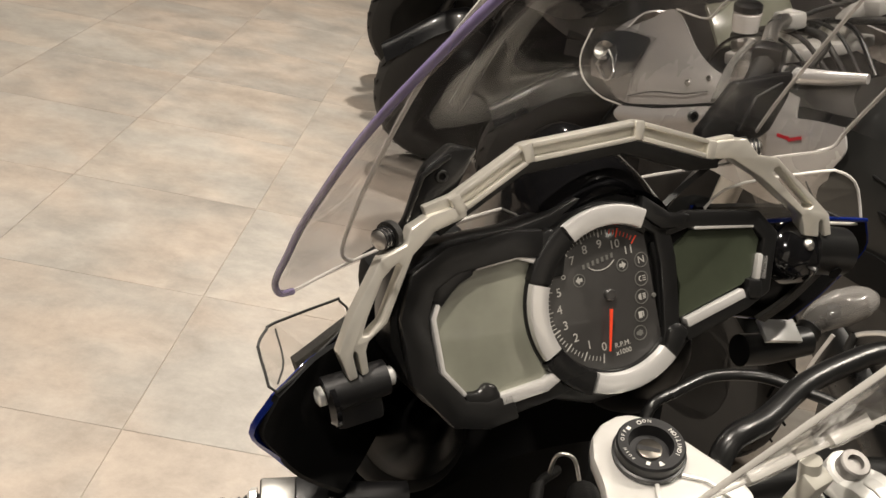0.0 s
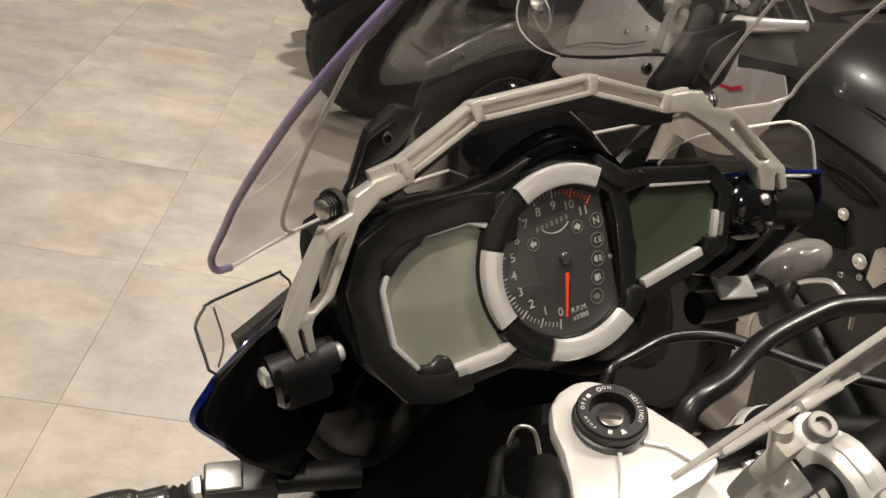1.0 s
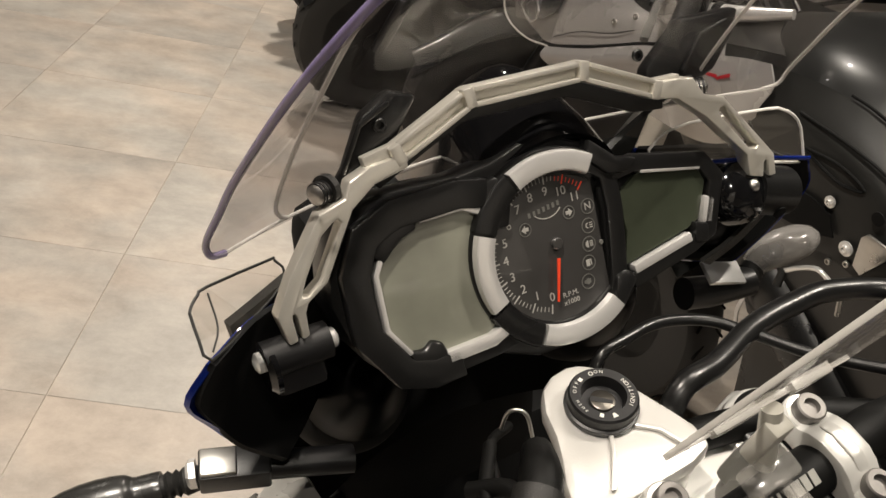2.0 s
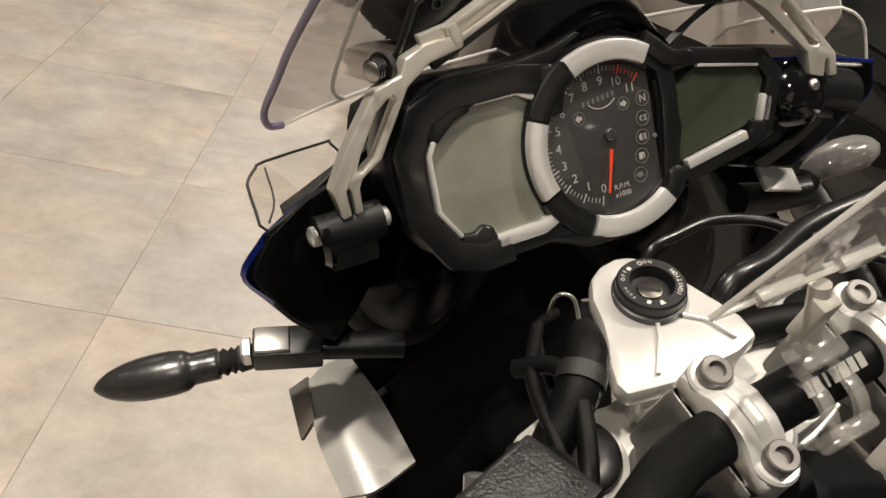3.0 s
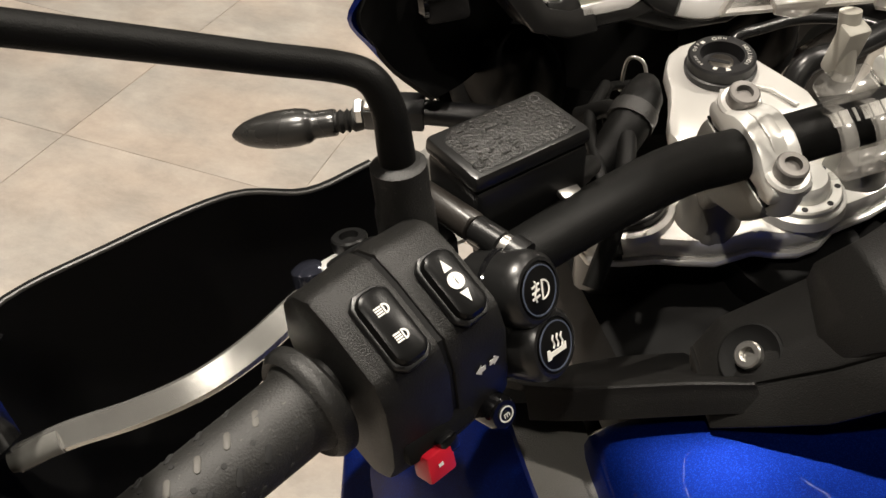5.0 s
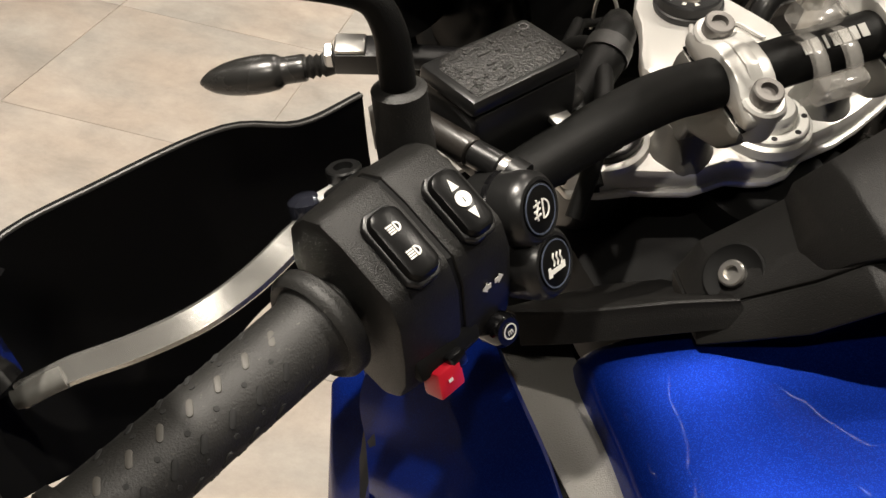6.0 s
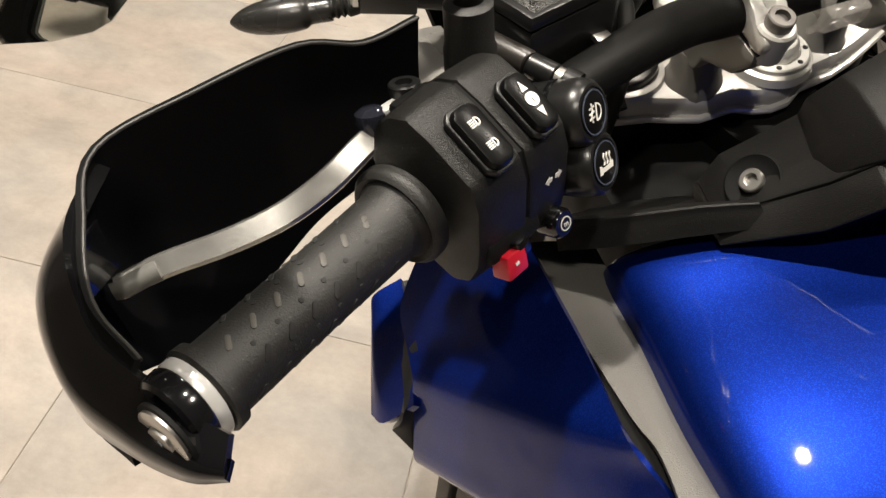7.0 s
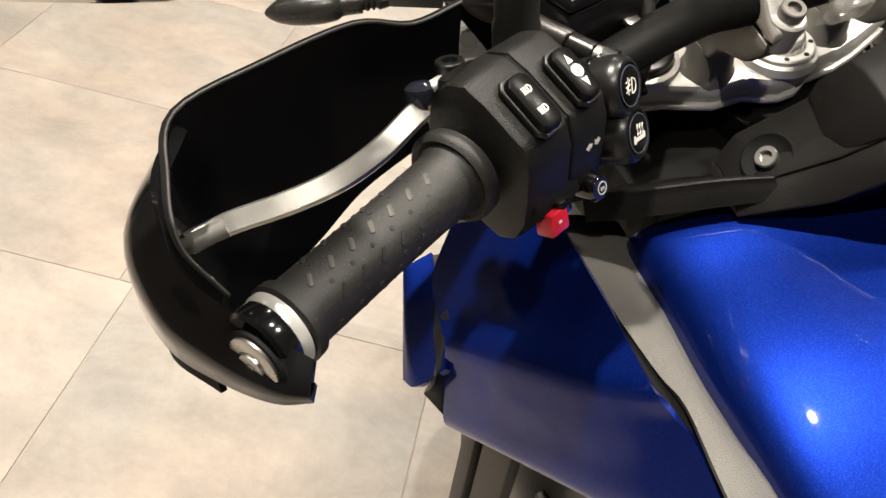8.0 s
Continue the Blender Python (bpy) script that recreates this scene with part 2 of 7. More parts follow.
def ring(r0, r1, a0, a1, h, m=Matrix(), bevel=0.0, n=24, base=0.0):
    """A piece of a flat ring between two angles (degrees), its top edges chamfered; closed when it runs all the way round."""
    top, b = base + h, min(bevel, (r1 - r0) / 3, h / 2)
    sec = [(r0, base), (r0, top - b), (r0 + b * 0.3, top - b * 0.3), (r0 + b, top), (r1 - b, top), (r1 - b * 0.3, top - b * 0.3), (r1, top - b), (r1, base)] if b else [(r0, base), (r0, top), (r1, top), (r1, base)]
    whole = a1 - a0 > 358
    bm = bmesh.new()
    rows = []
    for i in range(n if whole else n + 1):
        c, s = math.cos(radians(a0 + (a1 - a0) * i / n)), math.sin(radians(a0 + (a1 - a0) * i / n))
        rows.append([bm.verts.new((r * c, r * s, z)) for r, z in sec])
    for i in range(n):
        p, q = rows[i], rows[(i + 1) % len(rows)]
        for k in range(len(sec)):
            bm.faces.new((p[k], q[k], q[(k + 1) % len(sec)], p[(k + 1) % len(sec)]))
    if not whole:
        bm.faces.new(rows[0]), bm.faces.new(rows[-1][::-1])
    bmesh.ops.recalc_face_normals(bm, faces=bm.faces)
    bm.transform(m)
    return bm


def strip(pts, width, height, m=Matrix(), bevel=0.0, base=0.0):
    """A flat band of even width along a broken line in a plane."""
    pts = [Vector((p[0], p[1])) for p in pts]
    left, right = [], []
    for i, p in enumerate(pts):
        d1 = (p - pts[i - 1]).normalized() if i else (pts[1] - p).normalized()
        d2 = (pts[i + 1] - p).normalized() if i + 1 < len(pts) else d1
        nrm = Vector((-(d1 + d2).y, (d1 + d2).x)).normalized()
        k = width / 2 / max(nrm.dot(Vector((-d1.y, d1.x))), 0.4)
        left.append(p + nrm * k), right.append(p - nrm * k)
    bm = bmesh.new()
    lo = [[bm.verts.new((q.x, q.y, base)) for q in s] for s in (left, right)]
    hi = [[bm.verts.new((q.x, q.y, base + height)) for q in s] for s in (left, right)]
    for i in range(len(pts) - 1):
        bm.faces.new((hi[0][i], hi[1][i], hi[1][i + 1], hi[0][i + 1]))
        bm.faces.new((lo[0][i], lo[0][i + 1], lo[1][i + 1], lo[1][i]))
        bm.faces.new((lo[0][i], hi[0][i], hi[0][i + 1], lo[0][i + 1]))
        bm.faces.new((lo[1][i], lo[1][i + 1], hi[1][i + 1], hi[1][i]))
    for i in (0, len(pts) - 1):
        bm.faces.new((lo[0][i], lo[1][i], hi[1][i], hi[0][i]))
    bmesh.ops.recalc_face_normals(bm, faces=bm.faces)
    soften(bm, bevel)
    bm.transform(m)
    return bm


def letters(text, size, m, deep=0.0002):
    """Raised lettering in the built-in font, centred on the frame m."""
    cu = bpy.data.curves.new("letters", "FONT")
    cu.body, cu.size, cu.align_x, cu.align_y = text, size, "CENTER", "CENTER"
    cu.extrude, cu.resolution_u = deep, 3
    ob = bpy.data.objects.new("letters", cu)
    me = bpy.data.meshes.new_from_object(ob)
    bm = bmesh.new()
    bm.from_mesh(me)
    bm.transform(m)
    bpy.data.objects.remove(ob)
    bpy.data.curves.remove(cu)
    bpy.data.meshes.remove(me)
    return bm


def hexbolt(m, r=0.0055, h=0.005, socket=True):
    """A socket-head bolt that stands on z = 0 of its frame."""
    prof = [(0, 0), (r, 0), (r, h - 0.0008), (r - 0.0008, h)]
    if socket:
        prof += [(r * 0.55, h), (r * 0.5, h - 0.003), (0, h - 0.003)]
    else:
        prof += [(r * 0.5, h + 0.0012), (0, h + 0.0014)]
    return spin(prof, m, 20)


def plate(outer, holes, height, m=Matrix(), bevel=0.0, base=0.0):
    """A flat plate with openings through it."""
    bm = bmesh.new()
    edges = []
    for loop in [outer, *holes]:
        vs = [bm.verts.new((p[0], p[1], base)) for p in loop]
        edges += [bm.edges.new((vs[i], vs[(i + 1) % len(vs)])) for i in range(len(vs))]
    bmesh.ops.triangle_fill(bm, edges=edges, use_beauty=True)
    bmesh.ops.dissolve_limit(bm, angle_limit=0.02, verts=bm.verts, edges=bm.edges)
    up = bmesh.ops.extrude_face_region(bm, geom=bm.faces[:])
    for v in up["geom"]:
        if isinstance(v, bmesh.types.BMVert):
            v.co.z += height
    bmesh.ops.recalc_face_normals(bm, faces=bm.faces)
    soften(bm, bevel)
    bm.transform(m)
    return bm


# ---- the room ----
TILE, ORIGIN, TURN_TILES = 0.6, (-1.1454, 1.2130), radians(-27.91)
TILEMATS = []
for k, (r, g, b) in enumerate(((0.306, 0.276, 0.243), (0.292, 0.262, 0.230), (0.32, 0.290, 0.255))):
    m = surf("grey_beige_stone_tile", (r, g, b), 0.42, var=0.30, vscale=4.2, bump=0.12, bscale=160, rvar=0.12)
    nt = m.node_tree
    big = [nd for nd in nt.nodes if nd.type == "TEX_NOISE"][0]
    tc = [nd for nd in nt.nodes if nd.type == "TEX_COORD"][0]
    mp = nt.nodes.new("ShaderNodeMapping")
    mp.inputs["Scale"].default_value = (1.15, 1.35, 1.0)
    info = nt.nodes.new("ShaderNodeObjectInfo")
    sc = nt.nodes.new("ShaderNodeMath")
    sc.operation = "MULTIPLY"
    sc.inputs[1].default_value = 37.0
    nt.links.new(info.outputs["Random"], sc.inputs[0])
    nt.links.new(sc.outputs[0], mp.inputs["Location"])
    nt.links.new(tc.outputs["Object"], mp.inputs["Vector"])
    nt.links.new(mp.outputs[0], big.inputs["Vector"])
    big.inputs["Roughness"].default_value = 0.76
    big.inputs["Detail"].default_value = 11
    big.inputs["Distortion"].default_value = 0.15
    # broad rosy and grey clouds in the stone
    cloud = nt.nodes.new("ShaderNodeTexNoise")
    cloud.inputs["Scale"].default_value, cloud.inputs["Detail"].default_value = 2.6, 6
    nt.links.new(mp.outputs[0], cloud.inputs["Vector"])
    span = nt.nodes.new("ShaderNodeMapRange")
    span.inputs["From Min"].default_value, span.inputs["From Max"].default_value = 0.38, 0.62
    nt.links.new(cloud.outputs["Fac"], span.inputs["Value"])
    tone = nt.nodes.new("ShaderNodeMix")
    tone.data_type = "RGBA"
    tone.inputs["A"].default_value, tone.inputs["B"].default_value = (0.93, 0.95, 0.97, 1), (1.07, 1.01, 0.97, 1)
    nt.links.new(span.outputs[0], tone.inputs["Factor"])
    shade = nt.nodes.new("ShaderNodeVectorMath")
    shade.operation = "MULTIPLY"
    base = nt.nodes["Principled BSDF"].inputs["Base Color"]
    nt.links.new(base.links[0].from_socket, shade.inputs[0])
    nt.links.new(tone.outputs["Result"], shade.inputs[1])
    nt.links.new(shade.outputs[0], base)
    TILEMATS.append(m)
GROUT = surf("brown_grey_grout", (0.36, 0.32, 0.27), 0.8, vscale=15, var=0.2)
WALL = surf("warm_white_wall", (0.55, 0.52, 0.47), 0.7, vscale=1.5, var=0.05, bump=0.1, bscale=200)
CEIL = surf("dark_grey_ceiling", (0.05, 0.05, 0.05), 0.8, vscale=1.5, var=0.1)

floor = tagged(part("floor", box(13, 17, 0.1, Matrix.Translation((0.75, 0.75, -0.0522)), 0.0), GROUT),
               "grey beige stone tiled showroom floor with thin joints", "floor", kind="structure")
ROOM = (-5.5, 7.0, -7.5, 9.0, 3.4)
x0, x1, y0, y1, h = ROOM
for nm, sx, sy, cx, cy in (("wall_west", 0.15, y1 - y0, x0 - 0.075, (y0 + y1) / 2), ("wall_east", 0.15, y1 - y0, x1 + 0.075, (y0 + y1) / 2),
                           ("wall_south", x1 - x0 + 0.3, 0.15, (x0 + x1) / 2, y0 - 0.075), ("wall_north", x1 - x0 + 0.3, 0.15, (x0 + x1) / 2, y1 + 0.075)):
    tagged(part(nm, box(sx, sy, h, Matrix.Translation((cx, cy, h / 2)), 0.0), WALL), "plain warm white painted showroom wall", "wall", kind="structure")
tagged(part("ceiling", box(x1 - x0 + 0.3, y1 - y0 + 0.3, 0.15, Matrix.Translation(((x0 + x1) / 2, (y0 + y1) / 2, h + 0.076)), 0.0), CEIL),
       "dark painted showroom ceiling", "ceiling", kind="structure")

# round ceiling spots, each with its lamp
LAMPGLOW = glow("warm_lamp_disc", (1.0, 0.92, 0.8), 16.0)
HOUSING = surf("white_lamp_housing", (0.7, 0.7, 0.68), 0.4)
# Added unseen, for brightness alone: (0.3, 0.22), (-3.2, 1.6), (1.3, 4.6), (0.35, 2.3).
SPOTS = [(-1.4, -1.5, 150), (-1.3, 3.6, 290), (-1.32, 0.20, 500), (0.3, 0.22, 120), (1.0, -0.3, 250), (1.0, -4.85, 240), (1.85, -4.65, 240), (3.0, -6.4, 240),
         (-3.2, 1.6, 60), (1.3, 4.6, 600), (0.35, 2.3, 170), (-2.6, -4.6, 60)]
for k, (lx, ly, power) in enumerate(SPOTS):
    lt = thing("ceiling_spot", "round white ceiling spotlight out of view, switched on", "ceiling light", pose(lx, ly, h - 0.001), "ceiling spotlights")
    part("housing", spin([(0.05, 0), (0.055, -0.004), (0.055, -0.06), (0.045, -0.065), (0.040, -0.05), (0.0, -0.05)], n=28), HOUSING, lt)
    part("lamp", spin([(0, -0.051), (0.036, -0.051), (0.033, -0.056), (0, -0.057)], n=24), LAMPGLOW, lt, "glowing warm lamp disc")
    ld = bpy.data.lights.new("spot_light", "SPOT")
    ld.energy, ld.color, ld.spot_size, ld.spot_blend, ld.shadow_soft_size = power, (1.0, 0.915, 0.80), radians(120), 0.7, 0.055
    lo = new("spot_light", ld)
    lo.matrix_basis = pose(lx, ly, h - 0.075)

# ---- the motorcycle ----
LEAN = -13.62
bike = thing("motorcycle", "blue and black adventure motorcycle leaning on its side stand", "motorcycle", pose(0, 0, 0, 0, LEAN, 0))
MIR = Matrix.Diagonal((-1, 1, 1, 1))


def both(name, make, material, parent=None, label=""):
    """The same part on the left and, mirrored, on the right."""
    out = []
    for s in (0, 1):
        bm = make()
        if s:
            bm.transform(MIR)
        out.append(part(name, bm, material, parent or bike, label))
    return out


def mm(pts):
    return [tuple(c / 1000 for c in p) for p in pts]


# -- instrument cluster --
DF = basis((0.004, 0.177, 1.094), (1, 0, 0), (0, -0.915, 0.403))


def df(u, v, d=0.0):
    return DF @ Matrix.Translation((u / 1000, v / 1000, d / 1000))


OUTLINE = [(-134, 36), (-124, 60), (-106, 69), (-44, 65), (-21, 67), (0, 73), (22, 72), (46, 62), (60, 48), (128, 32), (142, 17), (131, -26),
           (65, -40), (50, -52), (24, -61), (-14, -60), (-45, -47), (-92, -49), (-116, -35), (-132, -9), (-138, 14)]
dash = part("instrument_panel", prism(mm(OUTLINE), 0.032, DF @ Matrix.Translation((0, 0, -0.034)), 0.004), SATIN, bike,
            "black instrument cluster with silver trim and red needle")
LEFTLCD = [(-100, 40), (-109, 26), (-110, 0), (-111, -10), (-99, -26), (-77, -33), (-48, -32), (-34, -26), (-45, -8), (-47, 12), (-43, 30), (-34, 38), (-48, 46), (-78, 46)]
RIGHTLCD = [(58, 24), (76, 34), (124, 24), (128, 15), (118, -8), (108, -12), (56, -21), (62, 0)]
part("lcd_display", prism(mm(LEFTLCD), 0.003, DF @ Matrix.Translation((0, 0, -0.0015))), LCD, dash, "blank grey green display")
part("lcd_display", prism(mm(RIGHTLCD), 0.003, DF @ Matrix.Translation((0, 0, -0.0015))), LCDDARK, dash, "blank dark green display")


def band(pts, w, hgt, mat, nm, label="", base=-0.003, bev=0.0012):
    return part(nm, strip(mm(pts), w / 1000, hgt / 1000, DF, bev, base), mat, dash, label)


# black rims round the displays
band([(-32, 52), (-50, 56), (-92, 56), (-112, 48), (-122, 28), (-123, -8), (-106, -36), (-88, -42), (-70, -41)], 17, 10, SATIN, "rim")
band([(-74, -42), (-46, -41), (-26, -38)], 10, 8, SATIN, "rim")
band([(54, 40), (74, 42), (126, 30), (136, 16), (124, -17), (108, -23), (58, -32)], 11, 8, SATIN, "rim")
# silver strips
band([(-101, 40), (-110, 25), (-111, -8), (-100, -26)], 3.5, 9, CHROME, "trim_strip", "silver trim strip")
band([(-78, 48.5), (-50, 48.5), (-34, 40)], 4.5, 9, CHROME, "trim_strip", "silver trim strip")
band([(-79, -35.5), (-48, -35), (-33, -29)], 8, 10, CHROME, "trim_strip", "silver trim strip")
band([(60, -25), (108, -17)], 6.5, 9, CHROME, "trim_strip", "silver trim strip")
band([(122.5, -12), (128, 5)], 9, 8, CHROME, "trim_strip", "silver trim strip")
band([(77, 35.5), (124, 25.5)], 3, 8, CHROME, "trim_strip", "silver trim strip")
# claws that hold the left strip
for poly in ([(-112, 38), (-104, 30), (-97, 36), (-90, 41), (-80, 44), (-79, 52), (-104, 52)], [(-101, -24), (-92, -26), (-86, -22), (-80, -25), (-77, -34), (-82, -44), (-100, -40)],
             [(-36, 30), (-22, 28), (-16, 46), (-24, 60), (-38, 56), (-33, 43)]):
    part("claw", prism(mm(poly), 0.0085, DF @ Matrix.Translation((0, 0, -0.002)), 0.0022), SATIN, dash)
part("claw", prism(mm([(44, -24), (54, -22), (60, -30), (46, -46), (38, -45)]), 0.0115, DF @ Matrix.Translation((0, 0, -0.003)), 0.003), SATIN, dash)
part("claw", prism(mm([(112, -8), (123, -12), (121, -24), (110, -22)]), 0.0095, DF @ Matrix.Translation((0, 0, -0.003)), 0.002), SATIN, dash)

# tachometer
TC = (10, 5)
TF = df(*TC)
part("bezel", ring(0.046, 0.062, 50, 312, 0.007, TF, 0.0015, 48, -0.003), SATIN, dash)
for a0, a1 in ((58, 117), (156, 204), (244, 306)):
    part("bezel_segment", ring(0.0475, 0.0605, a0, a1, 0.0125, TF, 0.002, 20, -0.003), CHROME, dash, "satin silver bezel segment")
for a0, a1 in ((119, 154), (206, 242)):
    part("bezel_claw", ring(0.0465, 0.0625, a0, a1, 0.0115, TF, 0.003, 14, -0.003), SATIN, dash)
face = [(0.047 * math.cos(radians(a)), 0.047 * math.sin(radians(a))) for a in range(48, 317, 6)]
face = [(min(x, 0.040), y) for x, y in face]
band([(40, 52), (53, 42), (54, 20), (51, -8), (48, -28), (42, -42)], 12, 8, SATIN, "dial_wall", "black wall beside the dial")
band([(47, 33), (47.5, 18), (45.5, -8), (43, -24)], 4, 5, MATT, "dial_wall")
part("hood_corner", prism(mm([(42, 66), (60, 50), (76, 45), (66, 38), (52, 40), (38, 53)]), 0.012, DF @ Matrix.Translation((0, 0, -0.004)), 0.003), SATIN, dash)
dial = part("dial_face", prism(face, 0.003, TF @ Matrix.Translation((0, 0, -0.0015))), DIAL, dash, "black dial face")
NC = (6, 8)
for n in range(12):
    a = radians(258 - n * 19.1)
    m = df(NC[0] + 33 * math.cos(a), NC[1] + 33 * math.sin(a), 1.6)
    part("numeral", letters(str(n), 0.0078, m), DASHINK, dash)
for n in range(56):
    a = 258 - n * 210 / 55
    long = n % 5 == 0
    m = df(*NC, 1.6) @ pose(0, 0, 0, 0, 0, a) @ Matrix.Translation((0.0405, 0, 0))
    red = n >= 48
    part("tick", box(0.006 if long else 0.003, 0.0008 if long else 0.0004, 0.0004, m), NEEDLE if red else DASHINK, dash)
part("needle_hub", spin([(0, 0), (0.0038, 0), (0.0038, 0.0022), (0.003, 0.003), (0, 0.003)], df(9, 8, 1.6), 20), DIAL, dash)
NA = math.atan2(-35, -8)
nm_ = df(9, 8, 4.5) @ pose(0, 0, 0, 0, 0, math.degrees(NA))
part("needle", prism([(0.009, -0.0010), (0.036, -0.0005), (0.036, 0.0005), (0.009, 0.0010)], 0.0010, nm_), NEEDLE, dash, "orange red needle")

# warning lamps, printing and bars in place of the maker's mark
for k, (u, v) in enumerate(((36, 24), (34, 12), (32, 0.5), (29.5, -11), (26.5, -22.5), (22, 24), (-10, 22))):
    rr = 4.9 if k < 5 else 4.2
    part("lamp_ring", ring((rr - 0.5) / 1000, rr / 1000, 0, 359.9, 0.0003, df(u, v, 1.6), 0, 28), INKDIM, dash)
    if k == 0:
        part("lamp_symbol", letters("N", 0.0066, df(u, v, 1.7)), DASHINK, dash)
    elif k in (5, 6):
        sg = 1 if k == 5 else -1
        part("lamp_symbol", prism(mm([(sg * 2.6, 0), (0, 2.6), (0, 1.1), (-sg * 2.2, 1.1), (-sg * 2.2, -1.1), (0, -1.1), (0, -2.6)]), 0.0003, df(u, v, 1.6)), DASHINK, dash)
    elif k == 1:
        part("lamp_symbol", join(ring(0.0012, 0.0018, 90, 270, 0.0003, df(u - 0.2, v, 1.6), 0, 10), *[box(0.0022, 0.0005, 0.0003, df(u + 2, v + d, 1.7)) for d in (-1.4, 0, 1.4)]), DASHINK, dash)
    elif k == 2:
        part("lamp_symbol", join(ring(0.0, 0.0022, 90, 270, 0.0003, df(u - 0.3, v, 1.6), 0, 12), *[box(0.0022, 0.0006, 0.0003, df(u + 1.9, v + d, 1.7)) for d in (-1.5, -0.5, 0.5, 1.5)]), DASHINK, dash)
    elif k == 3:
        part("lamp_symbol", join(box(0.0026, 0.0042, 0.0003, df(u - 0.6, v, 1.7)), box(0.0007, 0.0034, 0.0003, df(u + 1.7, v, 1.7)), box(0.0016, 0.0006, 0.0003, df(u + 1.2, v + 1.6, 1.7))), DASHINK, dash)
    else:
        part("lamp_symbol", join(box(0.0038, 0.0026, 0.0003, df(u, v, 1.7)), box(0.0014, 0.0038, 0.0003, df(u, v, 1.75)), box(0.0008, 0.0018, 0.0003, df(u - 2.4, v, 1.7))), INKDIM, dash)
part("printing", letters("R.P.M.", 0.0046, df(12.5, -26, 1.6)), DASHINK, dash)
part("printing", letters("x1000", 0.0046, df(12.5, -31, 1.6)), DASHINK, dash)
for k in range(7):
    part("mark_bar", box(0.0017, 0.0030, 0.0003, df(-5.5 + 3.5 * k, 29.6 + 0.4 * k, 1.7)), INKDIM, dash)
part("mark_arc", ring(0.0125, 0.0131, 225, 318, 0.0003, df(7, 37.5, 1.6), 0, 16), DASHINK, dash)
part("dial_sensor", spin([(0, 0), (0.0017, 0), (0.0014, 0.0006), (0, 0.0007)], df(41, -1, 1.6), 12), INKDIM, dash)


# -- windscreen bracket: a silver alloy hoop with recessed ribs --
HF = basis((0, 0.174, 1.099), (1, 0, 0), (0, -0.957, 0.29))
HTOP = [(-101, 84), (-82, 87), (-34, 107), (42, 105), (93, 82), (114, 81)]
hoop = part("screen_bracket", strip(mm(HTOP), 0.012, 0.007, HF, 0.001, -0.006), SATINALU, bike, "cast silver alloy screen bracket with recessed ribs")
for a, b in ((1, 2), (2, 3), (3, 4)):
    pa, pb = Vector(HTOP[a]), Vector(HTOP[b])
    d = (pb - pa).normalized()
    nrm = Vector((-d.y, d.x))
    for s in (-1, 1):
        part("bracket_rail", strip(mm([pa + d * 3 + nrm * s * 4.4, pb - d * 3 + nrm * s * 4.4]), 0.003, 0.0075, HF, 0.0008, -0.002), SATINALU, hoop)
for k in (1, 2, 3, 4):
    d = (Vector(HTOP[min(k + 1, 5)]) - Vector(HTOP[k - 1])).normalized()
    part("bracket_knuckle", box(0.007, 0.0118, 0.0115, HF @ Matrix.Translation((HTOP[k][0] / 1000, HTOP[k][1] / 1000, 0.0)) @ pose(0, 0, 0, 0, 0, math.degrees(math.atan2(d.y, d.x))), 0.001), SATINALU, hoop)
ARML = [(-77, 87), (-100, 85), (-113, 80.5), (-117, 72), (-133, 68), (-156, 39), (-167.5, 20), (-164, 2), (-158.8, 3), (-159.4, 17), (-158, 19), (-156.6, 17),
        (-156.4, 3), (-152, 4), (-151.5, 17), (-149, 22), (-136, 30), (-114, 65), (-99, 75), (-78, 79)]
SLOTL = [(-127, 61), (-134, 56), (-147, 36), (-152, 26), (-148.5, 25.5), (-143.5, 29), (-139.5, 31.5), (-121.5, 60), (-123.5, 62.5)]
ARMR = [(92, 86.5), (113.6, 84.5), (121, 83.5), (129, 71), (144.7, 65.5), (184, 18), (185, 3), (179, 3), (178.5, 14), (176.5, 15.5), (175, 14), (174, 4), (162, 8), (161, 22.7), (129.5, 56), (108, 73), (93, 76)]
SLOTR = [(145, 59.5), (171, 27), (169, 25.5), (163, 27), (139.5, 56), (141, 59.5)]
